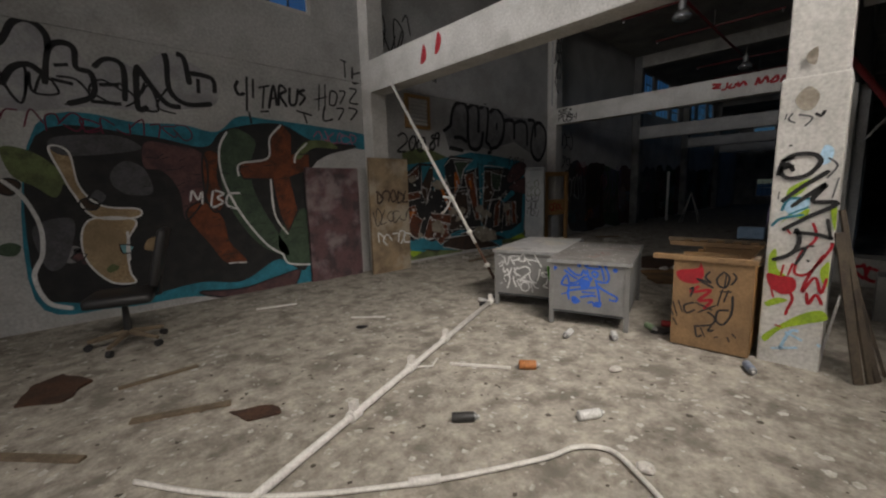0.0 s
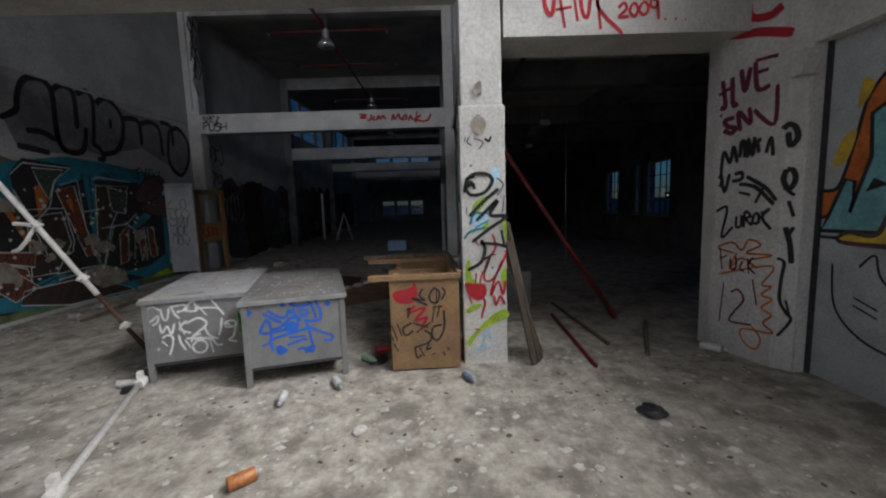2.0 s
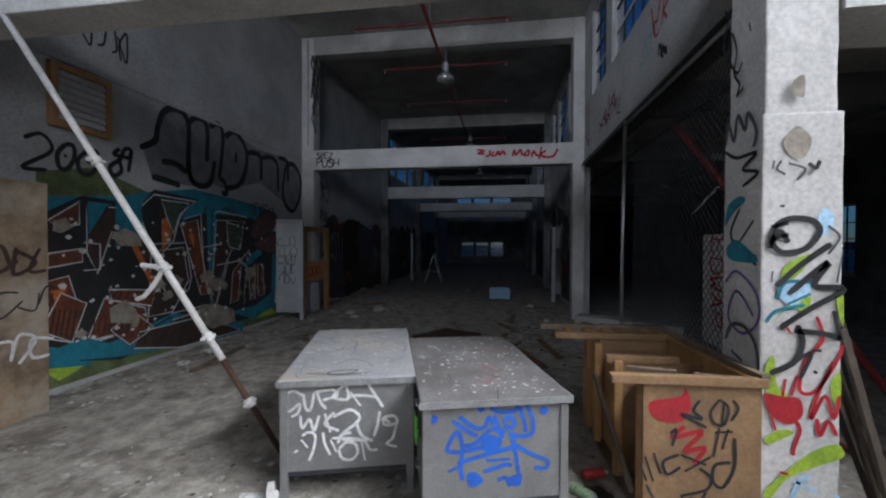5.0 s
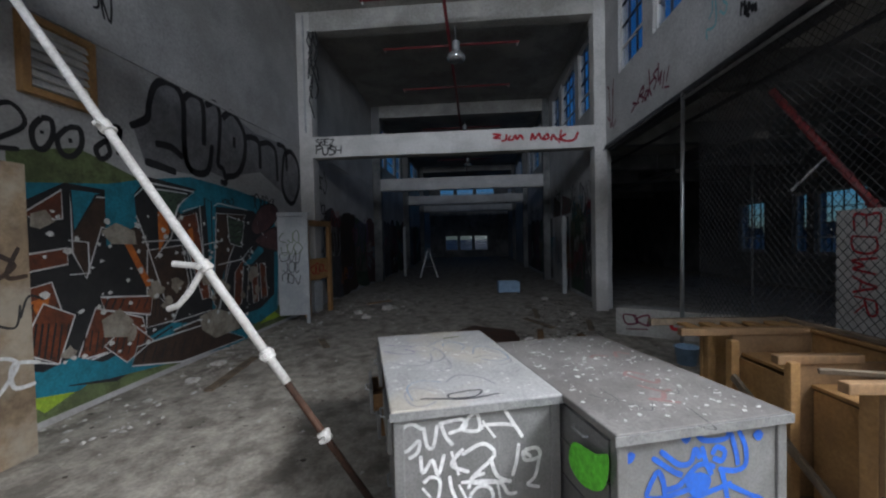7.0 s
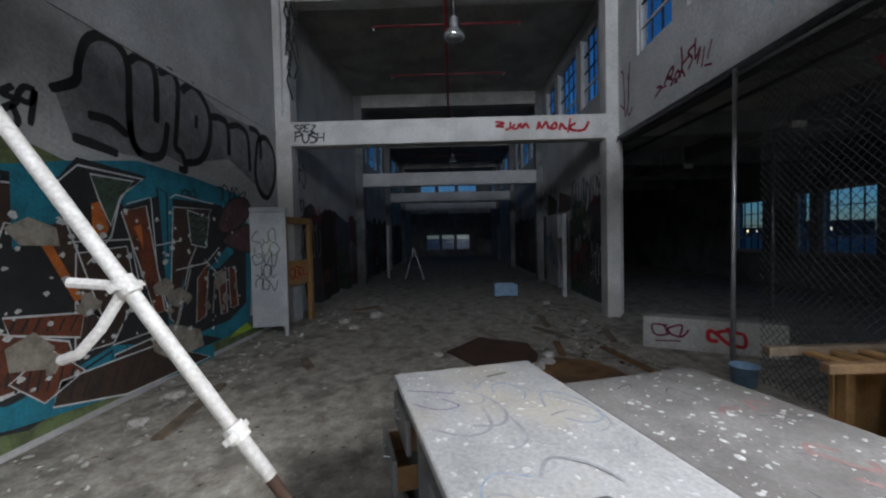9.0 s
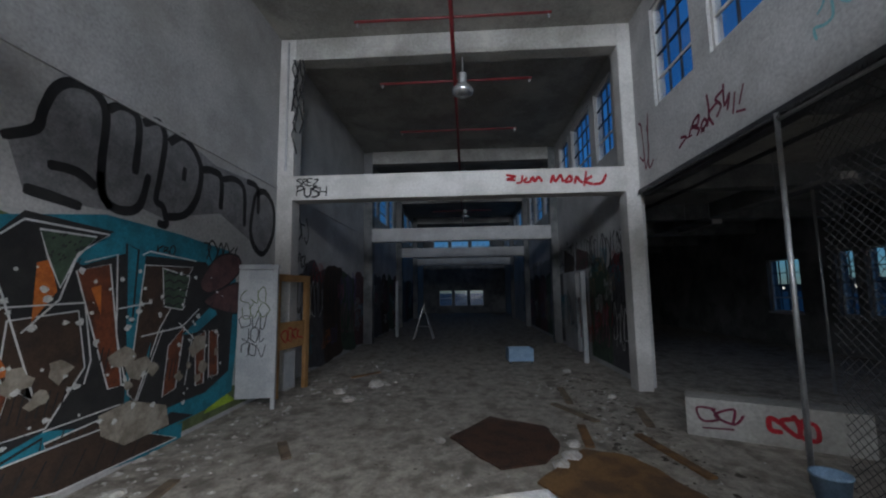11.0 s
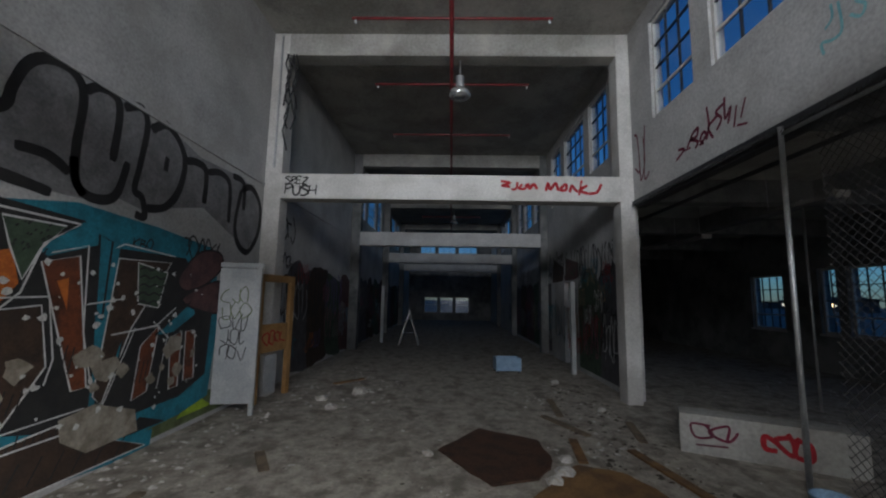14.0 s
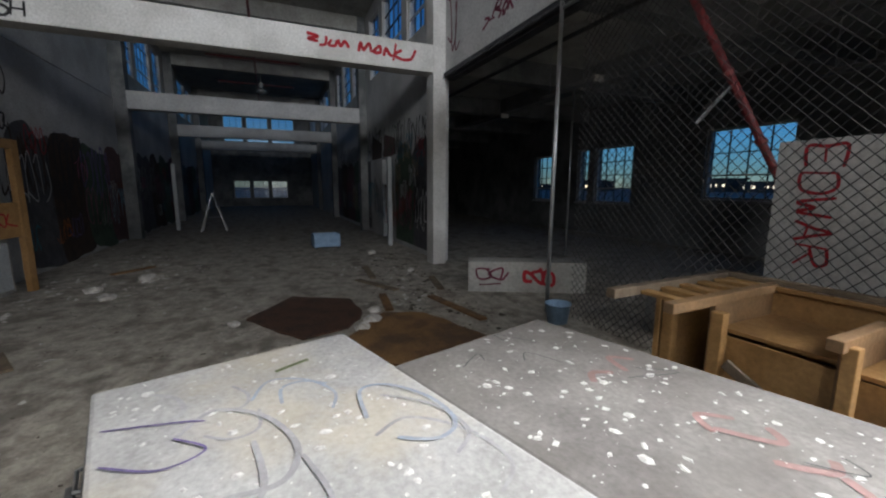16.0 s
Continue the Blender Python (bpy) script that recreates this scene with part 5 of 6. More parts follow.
paint(pier, PW, "black", [[(0.026, 1.35), (0.13, 1.385), (0.088, 1.107), (0.193, 1.212)], [(0.222, 1.311), (0.224, 1.214), (0.267, 1.225), (0.265, 1.321)], [(0.293, 1.207), (0.298, 1.35), (0.349, 1.313), (0.308, 1.288), (0.364, 1.229)], [(0.381, 1.336), (0.367, 1.257), (0.415, 1.258), (0.413, 1.332), (0.381, 1.336)], [(0.44, 1.36), (0.462, 1.26)], [(0.504, 1.382), (0.445, 1.305), (0.521, 1.203)]], w=0.03, z=0.0046)
paint(pier, PW, "orange", [[(0.221, 0.967), (0.057, 1.001), (0.196, 1.064), (0.286, 0.999), (0.346, 1.1), (0.448, 1.061), (0.329, 0.979), (0.545, 0.98), (0.351, 0.91), (0.434, 0.85), (0.287, 0.926), (0.179, 0.812), (0.243, 0.97)]], w=0.022, z=0.004)
paint(pier, PW, "orange", [[(0.076, 0.745), (0.548, 0.89), (0.477, 0.717), (0.553, 0.708), (0.479, 0.624), (0.564, 0.596), (0.483, 0.507), (0.568, 0.459), (0.506, 0.372), (0.584, 0.302), (0.325, 0.268), (0.349, 0.152), (0.453, 0.115), (0.49, 0.224), (0.408, 0.318)]], w=0.02, z=0.0046)
paint(pier, PW, "wine", [[(0.081, 1.004), (0.109, 0.802)], [(0.083, 0.901), (0.153, 0.935)], [(0.186, 0.914), (0.197, 0.815), (0.241, 0.831), (0.239, 0.93)], [(0.301, 0.903), (0.277, 0.827), (0.32, 0.809)], [(0.342, 0.933), (0.362, 0.791)], [(0.391, 0.948), (0.352, 0.862), (0.415, 0.8)], [(0.135, 0.677), (0.105, 0.28)], [(0.207, 0.589), (0.273, 0.628), (0.327, 0.541), (0.234, 0.393), (0.213, 0.311), (0.407, 0.328)], [(0.396, 0.749), (0.443, 0.521)]], w=0.022, z=0.0052)
paint(pier, SW, "black", [[(-0.014, 2.027), (0.015, 2.063), (0.061, 2.034), (0.079, 1.948), (0.035, 1.892), (0.017, 2)], [(0.025, 1.703), (0.006, 1.619), (0.045, 1.539), (0.082, 1.613), (0.065, 1.69), (0.025, 1.703)], [(0.047, 1.445), (0.087, 1.315)], [(0.014, 1.554), (0.083, 1.486)], [(0.038, 1.228), (0.072, 1.098), (0.092, 0.925)], [(0.09, 1.229), (0.056, 1.141)]], w=0.045, z=0.006)
paint(pier, SW, "black", [[(-0.002, 0.962), (0.046, 0.93), (0.034, 0.786), (0.032, 0.606), (0.079, 0.502), (0.112, 0.441), (0.031, 0.287)], [(0.07, 0.612), (0.112, 0.441)]], w=0.03, z=0.006)
paint(pier, PW, "red", [[(-0.115, 3.045), (0.133, 2.925), (0.341, 2.876), (0.598, 2.773)], [(0.234, 3.14), (0.266, 3.024), (0.415, 2.979), (0.505, 3.019)]], w=0.075, z=0.004)
board = tagged(link_mesh("door_1", boxes((1.4, -1.12, 0.0, 4.75, -1.02, 2.66)), GREYDOOR, kind="structure"), "white boarded-up doorway with a fiery mural", "door")
DW = pose(0, -1.02, 0, 90, 0, 180)
shapes(board, DW, "orange", [[(-4.74, 1.5), (-4.6, 1.55), (-4.5, 1.9), (-4.42, 2.2), (-4.2, 2.4), (-3.8, 2.45), (-3.0, 2.3), (-3.0, 2.05), (-4.0, 2.15), (-4.35, 1.6), (-4.72, 1.3)]], "black", 0.03, 0.004, True)
shapes(board, DW, "yellow", [[(-4.66, 1.7), (-4.55, 1.75), (-4.5, 1.95), (-4.6, 1.9)], [(-4.3, 2.45), (-4.1, 2.5), (-4.0, 2.6), (-4.25, 2.6)], [(-4.5, 2.1), (-4.4, 2.25), (-4.48, 2.3)]], z=0.0062, soft=True)
shapes(board, DW, "teal", [[(-4.72, 1.2), (-4.66, 1.32), (-4.55, 1.6), (-4.48, 1.58), (-4.5, 1.35), (-4.38, 1.75), (-4.4, 2.05), (-4.15, 2.2), (-3.6, 2.2), (-3.0, 2.0), (-3.0, 1.25)]], "black", 0.035, 0.0072)
shapes(board, DW, "black", [[(-4.2, 1.85), (-4.05, 1.9), (-4.05, 1.7), (-4.18, 1.65)], [(-4.4, 1.5), (-4.25, 1.55), (-4.35, 1.6)]], z=0.0095)
shapes(board, DW, "yellow", [[(-4.5, 1.2), (-4.3, 1.2), (-4.2, 1.4), (-4.0, 1.45), (-3.6, 1.2), (-3.6, 1.15), (-4.5, 1.12)]], "maroon", 0.04, 0.0098, True)
paint(board, DW, "black", [[(-4.6, 0.95), (-4.55, 0.6), (-4.3, 0.4), (-3.9, 0.35)], [(-4.4, 0.95), (-4.3, 1.05), (-4.25, 0.9), (-4.1, 0.75)], [(-4.42, 0.72), (-4.25, 0.66)], [(-4.42, 0.66), (-4.25, 0.6)], [(-4.1, 1.0), (-4.08, 0.6)]], w=0.02, z=0.006)
tagged(link_mesh("trim_door", boxes((1.4, -1.019, 1.14, 4.75, -1.012, 1.165), (4.72, -1.019, 0.0, 4.749, -0.99, 2.66)), DARKMETAL, kind="structure"), "dark gap between boards", "trim")
jb = tagged(link_mesh("junction_box", boxes((4.735, -0.93, 2.42, 4.84, -0.78, 2.62), bevel=0.01), WHITE), "white electrical box on the pier", "junction box")
# column tags: hall front and side
CW = pose(5.165, 1.856, 0, 90, 0, -90)
shapes(column, CW, "lime", [[(0.065, 1.184), (0.135, 1.266), (0.22, 1.252), (0.247, 1.332), (0.135, 1.282)], [(0.118, 1.504), (0.244, 1.568), (0.189, 1.457), (0.105, 1.408)], [(0.025, 0.926), (0.067, 0.992), (0.084, 0.833), (0.142, 0.772), (0.042, 0.75)], [(0.024, 0.523), (0.101, 0.577), (0.173, 0.566), (0.088, 0.512), (0.045, 0.492)], [(0.351, 0.848), (0.397, 0.913), (0.4, 0.725), (0.366, 0.754)], [(0.372, 1.319), (0.405, 1.351), (0.407, 1.164)]], z=0.008, soft=True)
shapes(column, CW, "lime", [[(0.034, 0.233), (0.147, 0.356), (0.259, 0.461), (0.37, 0.518), (0.417, 0.49), (0.412, 0.442), (0.288, 0.384), (0.148, 0.308), (0.063, 0.187), (0.034, 0.184)]], z=0.0084, soft=True)
shapes(column, CW, "skyblue", [[(0.296, 1.819), (0.352, 1.787), (0.339, 1.693), (0.27, 1.678)], [(0.092, 1.328), (0.133, 1.409), (0.218, 1.426), (0.247, 1.363), (0.163, 1.282)]], z=0.0081, soft=True)
paint(column, CW, "skyblue", [[(0.15, 0.131), (0.205, 0.297), (0.261, 0.318)], [(0.176, 0.294), (0.29, 0.241)], [(0.093, 0.125), (0.263, 0.175)], [(0.379, 0.234), (0.402, 0.22)]], w=0.03, z=0.0082)
paint(column, CW, "cyan", [[(0.022, 1.182), (0.078, 1.248), (0.22, 1.284)], [(0.078, 1.312), (0.119, 1.408), (0.246, 1.411)], [(0.121, 1.281), (0.247, 1.348)]], w=0.024, z=0.0092)
shapes(column, CW, "red", [[(0.027, 0.781), (0.099, 0.769), (0.199, 0.759), (0.214, 0.665), (0.144, 0.612), (0.057, 0.654), (0.022, 0.732)]], z=0.0098, soft=True)
paint(column, CW, "red", [[(0.057, 0.654), (0.078, 0.575)], [(0.172, 0.646), (0.201, 0.584), (0.174, 0.486), (0.169, 0.438)], [(0.277, 1.222), (0.306, 1.097), (0.224, 0.967), (0.198, 0.807), (0.282, 0.812), (0.39, 1.007), (0.4, 1.07)], [(0.363, 0.974), (0.283, 0.78), (0.256, 0.652), (0.324, 0.783), (0.368, 0.66), (0.393, 0.787)], [(0.284, 0.654), (0.3, 0.56), (0.34, 0.642), (0.383, 0.566)], [(0.151, 1.123), (0.108, 1.185)], [(0.104, 0.339), (0.148, 0.33)], [(0.183, 0.886), (0.156, 0.773)], [(0.126, 0.867), (0.113, 0.77)]], w=0.024, z=0.0104)
paint(column, CW, "grey", [[(0.325, 1.725), (0.381, 1.662), (0.327, 1.568)], [(0.396, 1.569), (0.371, 1.413)], [(0.048, 1.407), (0.053, 1.471)], [(0.045, 2.043), (0.053, 2.09)], [(0.09, 2.089), (0.068, 2.043), (0.111, 2.01)], [(0.125, 2.073), (0.209, 2.039), (0.168, 1.977)]], w=0.016, z=0.0112)
paint(column, CW, "black", [[(0.034, 1.598), (0.058, 1.71), (0.129, 1.763), (0.241, 1.756), (0.284, 1.694), (0.215, 1.599), (0.103, 1.576), (0.051, 1.63), (0.087, 1.694), (0.13, 1.63)], [(0.044, 1.719), (0.129, 1.741)], [(0.05, 1.646), (0.13, 1.678)], [(0.071, 1.385), (0.189, 1.504), (0.34, 1.625)], [(0.134, 1.345), (0.328, 1.522), (0.26, 1.395), (0.404, 1.376), (0.248, 1.269), (0.094, 1.153)], [(0.165, 1.139), (0.306, 1.129), (0.403, 1.101)], [(0.359, 1.256), (0.389, 1.1)], [(0.179, 1.172), (0.208, 1.078), (0.168, 0.965), (0.046, 0.895)]], w=0.038, z=0.0118)
paint(column, CW, "black", [[(0.168, 0.965), (0.251, 1.016), (0.197, 0.871)], [(0.251, 1.032), (0.301, 1.034)], [(0.264, 0.919), (0.281, 0.907)], [(0.223, 2.07), (0.26, 2.044), (0.278, 2.084)], [(0.085, 1.836), (0.108, 1.836)]], w=0.026, z=0.0126)
paint(column, CW, PLASTERBARE, [], [[(0.1, 2.2), (0.17, 2.28), (0.24, 2.2), (0.2, 2.1), (0.13, 2.12)]], z=0.008, label="chipped plaster patch")
paint(column, CW, PLASTERBARE, [], [[(0.14, 2.52), (0.2, 2.56), (0.2, 2.44), (0.15, 2.46)]], z=0.006, label="chipped plaster patch")
CS = pose(5.56, 1.856, 0, 90, 0, 180)
paint(column, CS, "black", [[(0.004, 3.153), (0.04, 3.06), (-0.011, 2.958), (0.032, 2.808), (0.074, 2.969), (0.14, 2.83), (0.112, 2.702), (0.175, 2.606), (0.146, 2.547), (0.217, 2.573)], [(0.045, 2.821), (0.143, 2.689), (0.201, 2.733)], [(0.026, 2.223), (0.155, 2.159), (0.351, 2.149), (0.216, 2.077), (0.369, 2.033), (0.218, 1.974)], [(0.192, 1.839), (0.104, 1.667), (0.365, 1.501)], [(0.334, 1.761), (0.106, 1.559)], [(0.105, 1.631), (0.364, 1.549)], [(0.265, 2.938), (0.282, 2.878)]], w=0.024, z=0.007)
paint(column, CS, "grey", [[(0.025, 2.26), (0.055, 2.398), (0.122, 2.272), (0.161, 2.419), (0.24, 2.31), (0.265, 2.403), (0.348, 2.28), (0.324, 2.188)], [(0.054, 1.005), (0.117, 1.11), (0.266, 1.123), (0.376, 1.016), (0.395, 0.828)], [(0.12, 0.949), (0.242, 0.912)], [(0.355, 0.781), (0.383, 0.694)]], w=0.03, z=0.0076)
shapes(column, CS, "cyan", [[(0.054, 1.594), (0.166, 1.648), (0.338, 1.565), (0.365, 1.517), (0.107, 1.523)], [(0.037, 1.742), (0.067, 1.868), (0.19, 1.915), (0.249, 1.885), (0.132, 1.826)]], z=0.0082, soft=True)
paint(column, CS, "purple", [[(0.045, 1.373), (0.171, 1.455), (0.369, 1.339), (0.388, 1.18), (0.238, 1.083), (0.083, 1.158), (0.174, 1.332), (0.346, 1.205)]], w=0.022, z=0.0088)
# first bay mural
shapes(wall_left, LEFT, "cyan", [[(0.73, 2.43), (1.77, 2.54), (2.22, 2.56), (2.64, 2.5), (2.96, 2.75), (3.42, 2.75), (4.2, 2.72), (5.26, 2.63), (5.18, 2.37), (4.62, 2.39), (4.07, 1.97), (3.92, -0.17), (3.09, -0.16), (2.14, 0.09), (1.24, 0.12), (0.48, 0.39)]], z=0.003, soft=True)
shapes(wall_left, LEFT, "black", [[(0.71, 2.3), (1.75, 2.38), (2.45, 2.27), (2.76, 2.54), (3.56, 2.7), (4.17, 2.46), (5.02, 2.41), (4.07, 1.97), (3.89, 0.29), (3.39, 0.48), (2.8, 0.21), (2.22, 0.29), (1.49, 0.22), (0.77, 0.29), (0.5, 0.59)]], z=0.0042, soft=True)
shapes(wall_left, LEFT, "maroon", [[(1.74, 2.3), (2.05, 2.29), (2.43, 2.17), (2.42, 1.61), (2.12, 1.22), (2.07, 1.63), (1.91, 1.9), (1.7, 1.96)], [(2.2, 0.15), (2.78, 0.09), (3.35, 0.19), (3.75, 0.23), (3.39, -0.19), (2.47, 0.01)]], "black", 0.03, 0.0052, soft=True)
shapes(wall_left, LEFT, "rust", [[(2.13, 1.29), (2.35, 1.48), (2.61, 1.24), (2.68, 0.85), (2.9, 0.52), (2.59, 0.52), (2.39, 0.83)], [(2.43, 2.17), (2.63, 2.18), (2.59, 1.82), (2.66, 1.45), (2.5, 1.32), (2.4, 1.61)]], "black", 0.03, 0.006, soft=True)
shapes(wall_left, LEFT, "green", [[(2.67, 2.25), (2.78, 2.51), (2.94, 2.56), (3.18, 2.39), (3.08, 2.04), (3.09, 1.66), (3.25, 1.25), (3.43, 0.9), (3.58, 0.53), (3.19, 0.69), (2.89, 1.05), (2.67, 1.53), (2.63, 1.96)], [(3.43, 0.9), (3.79, 1.28), (3.98, 1.18), (3.94, 0.35), (3.49, 0.44)]], z=0.0066, soft=True)
shapes(wall_left, LEFT, "rust", [[(2.9, 1.93), (2.94, 2.06), (3.35, 2.14), (3.43, 2.49), (3.63, 2.69), (3.77, 2.54), (3.75, 2.22), (4.06, 2.23), (4.05, 1.97), (3.69, 1.84), (3.79, 1.28), (3.59, 0.92), (3.47, 1.23), (3.39, 1.81), (2.95, 1.81)]], "black", 0.03, 0.0078, soft=False)
shapes(wall_left, LEFT, "olive", [[(3.81, 2.22), (4.04, 2.45), (4.44, 2.47), (4.61, 2.35), (4.15, 2.34), (3.88, 2.14)]], z=0.0084, soft=True)
paint(wall_left, LEFT, "white", [[(2.78, 2.51), (2.65, 2.25), (2.66, 1.82), (2.86, 1.29), (3.2, 0.77), (3.47, 0.55)], [(2.89, 1.85), (2.92, 2.04), (3.35, 2.14), (3.41, 2.46), (3.61, 2.68)], [(3.37, 1.81), (3.39, 1.23), (3.58, 0.88)], [(3.47, 0.55), (3.57, 0.38), (4, 0.3)], [(2.62, 0.52), (2.88, 0.5)], [(3.79, 2.07), (3.83, 2.22), (4.04, 2.42)]], w=0.035, z=0.0094)
paint(wall_left, LEFT, "white", [[(2.2, 1.49), (2.24, 1.64), (2.3, 1.51), (2.36, 1.62), (2.35, 1.44)], [(2.51, 1.64), (2.47, 1.4), (2.63, 1.46), (2.56, 1.53), (2.65, 1.59), (2.53, 1.64)], [(2.89, 1.59), (2.72, 1.58), (2.68, 1.42), (2.83, 1.35)]], w=0.03, z=0.0098)
shapes(wall_left, LEFT, "tan", [[(0.81, 2.18), (0.98, 2.13), (1.03, 1.72), (1.22, 1.47), (1.59, 1.41), (1.55, 1.3), (1.14, 1.33), (0.97, 1.62), (0.89, 1.86)], [(1.02, 1.23), (1.17, 1.32), (1.54, 1.26), (1.42, 0.97), (1.41, 0.59), (1.45, 0.43), (1.21, 0.47), (1.02, 0.72), (0.97, 0.98)]], "white", 0.025, 0.0088, soft=True)
shapes(wall_left, LEFT, "olive", [[(0.42, 2.16), (0.68, 2.11), (0.89, 1.86), (0.81, 1.59), (0.64, 1.72), (0.47, 1.85)]], z=0.0088, soft=True)
shapes(wall_left, LEFT, "grey", [[(0.85, 2.29), (1.43, 2.36), (1.71, 2.23), (1.52, 2.15), (0.92, 2.09)], [(1.35, 1.89), (1.51, 2.04), (1.71, 1.94), (1.77, 1.63), (1.52, 1.6), (1.36, 1.72)], [(0.58, 1.26), (0.93, 1.31), (0.82, 0.82), (0.66, 0.71), (0.58, 0.93)]], z=0.009, soft=True)
paint(wall_left, LEFT, "white", [[(0.38, 1.8), (0.53, 1.6), (0.63, 1.26), (0.61, 0.92), (0.51, 0.66), (0.59, 0.33), (0.8, 0.21)], [(1.44, 1.12), (1.42, 0.73)]], w=0.05, z=0.0098)
rng = random.Random(303)
tones = ["rust", "grey", "brown", "olive", "maroon", "tan", "green", "silver", "teal"]
for i in range(16):
    cx, cz, s_ = rng.uniform(-0.8, 1.9), rng.uniform(0.5, 2.0), rng.uniform(0.06, 0.18)
    pts = [(cx + s_ * rng.uniform(0.5, 1.2) * math.cos(a_), cz + s_ * rng.uniform(0.5, 1.1) * math.sin(a_)) for a_ in (0.3, 1.3, 2.4, 3.4, 4.4, 5.4)]
    shapes(wall_left, LEFT, tones[i % 9], [pts], "black" if i % 3 else None, 0.02, 0.0052 if i % 2 else 0.0091, i % 4 > 0)
hatch = []
for i in range(110):
    x_, z_ = rng.uniform(1.5, 3.8), rng.uniform(0.5, 2.1)
    hatch.append([(x_, z_), (x_ + rng.uniform(0.05, 0.16), z_ + rng.uniform(-0.03, 0.06))])
paint(wall_left, LEFT, "black", hatch, w=0.014, z=0.0113, label="dark brush marks in the mural")
shapes(wall_left, LEFT, "faint", [[(0.56, 3.3), (0.68, 3.53), (0.82, 3.59), (0.94, 3.47), (1.05, 3.4), (1.17, 3.36), (1.33, 3.17), (1.45, 3.29), (1.62, 3.29), (1.76, 3.26), (2.09, 3.49), (2.32, 3.46), (2.65, 3.25), (2.66, 2.89), (2.08, 2.75), (1.7, 2.7), (1.25, 2.69), (0.48, 2.6)]], z=0.0022, soft=True)
paint(wall_left, LEFT, "black", [[(0.38, 3.17), (0.56, 3.3), (0.68, 3.53), (0.82, 3.59), (0.94, 3.47), (0.94, 3.29)], [(0.51, 2.84), (0.62, 3.04), (0.76, 3.1), (0.86, 3.02)], [(0.87, 2.9), (0.94, 3.29), (1.05, 3.4), (1.17, 3.36), (1.17, 3.14), (1.3, 3.09), (1.29, 2.83), (1.04, 2.7)], [(0.97, 3.13), (1.1, 3.16)], [(0.93, 2.97), (1.12, 2.94)], [(1.33, 3.17), (1.45, 3.29), (1.59, 3.28), (1.63, 3.15), (1.6, 2.8)], [(1.36, 2.97), (1.56, 3)], [(1.26, 2.76), (1.56, 2.76)]], w=0.07, z=0.004)
paint(wall_left, LEFT, "black", [[(1.76, 3.24), (1.73, 2.74), (1.84, 2.76)], [(1.76, 3.28), (2.03, 2.85), (2.22, 2.8)], [(2.09, 3.49), (2.11, 3.38), (2.11, 3.01), (2.29, 2.85), (2.62, 2.89)], [(2.23, 3.51), (2.32, 3.46), (2.36, 3.12)], [(2.37, 3.28), (2.65, 3.25), (2.67, 3.05)], [(2.47, 3.22), (2.46, 3.02)]], w=0.08, z=0.0046)
for s_, x in ((141, -0.8), (142, 0.3), (143, 1.3)):
    scrawl(wall_left, LEFT, "wine", x, 2.35, 1.0, 0.25, 6, 0.02, s_, 0.008)
    scrawl(wall_left, LEFT, "black", x, 2.65, 0.9, 0.45, 4, 0.03, s_ + 5, 0.007)
paint(wall_left, LEFT, "black", [[(3.01, 3.28), (2.96, 3.18), (3, 3.08), (3.09, 3.11)], [(3.14, 3.36), (3.1, 2.84)], [(3.23, 3.34), (3.21, 3.05)], [(3.3, 3.22), (3.48, 3.28)], [(3.39, 3.24), (3.34, 2.91)], [(3.44, 2.92), (3.54, 3.29), (3.57, 2.98)], [(3.49, 3.08), (3.58, 3.11)], [(3.6, 2.98), (3.64, 3.3), (3.74, 3.24), (3.64, 3.15), (3.74, 2.98)], [(3.81, 3.3), (3.79, 3.05), (3.89, 3.05), (3.95, 3.3)], [(4.07, 3.3), (3.97, 3.24), (4.06, 3.17), (3.95, 3.03)]], w=0.05, z=0.004)
paint(wall_left, LEFT, "black", [[(4.34, 3.43), (4.3, 2.99)], [(4.24, 3.16), (4.47, 3.24)], [(4.45, 3.45), (4.42, 3.01)], [(4.51, 3.11), (4.55, 3.34), (4.67, 3.31), (4.62, 3.12), (4.51, 3.11)], [(4.72, 3.37), (4.84, 3.37), (4.72, 3.14)], [(4.93, 3.45), (5.08, 3.43), (4.92, 3.21), (5.11, 3.19)], [(5.2, 3.59), (5.22, 3.21)], [(4.41, 3.07), (4.38, 2.83), (4.57, 2.87)], [(4.64, 3.06), (4.79, 3.06), (4.67, 2.86)], [(4.89, 3.1), (5.07, 3.07), (4.92, 2.88)]], w=0.035, z=0.0046)
paint(wall_left, LEFT, "black", [[(3.13, 2.84), (3.15, 2.66)], [(3.3, 2.86), (3.44, 2.88)], [(4.01, 2.93), (4.07, 2.75)], [(3.89, 2.94), (4.17, 2.89)], [(4.78, 3.92), (4.9, 3.9)], [(4.86, 3.89), (4.86, 3.57)], [(5.02, 3.84), (5.02, 3.56), (5.2, 3.62)], [(5.02, 3.71), (5.19, 3.77)]], w=0.045, z=0.0052)
scrawl(wall_left, LEFT, "black", 5.6, 4.2, 0.8, 0.9, 4, 0.035, 151)
scrawl(wall_left, LEFT, "pink", 4.2, 2.42, 0.8, 0.25, 6, 0.02, 152, 0.005)

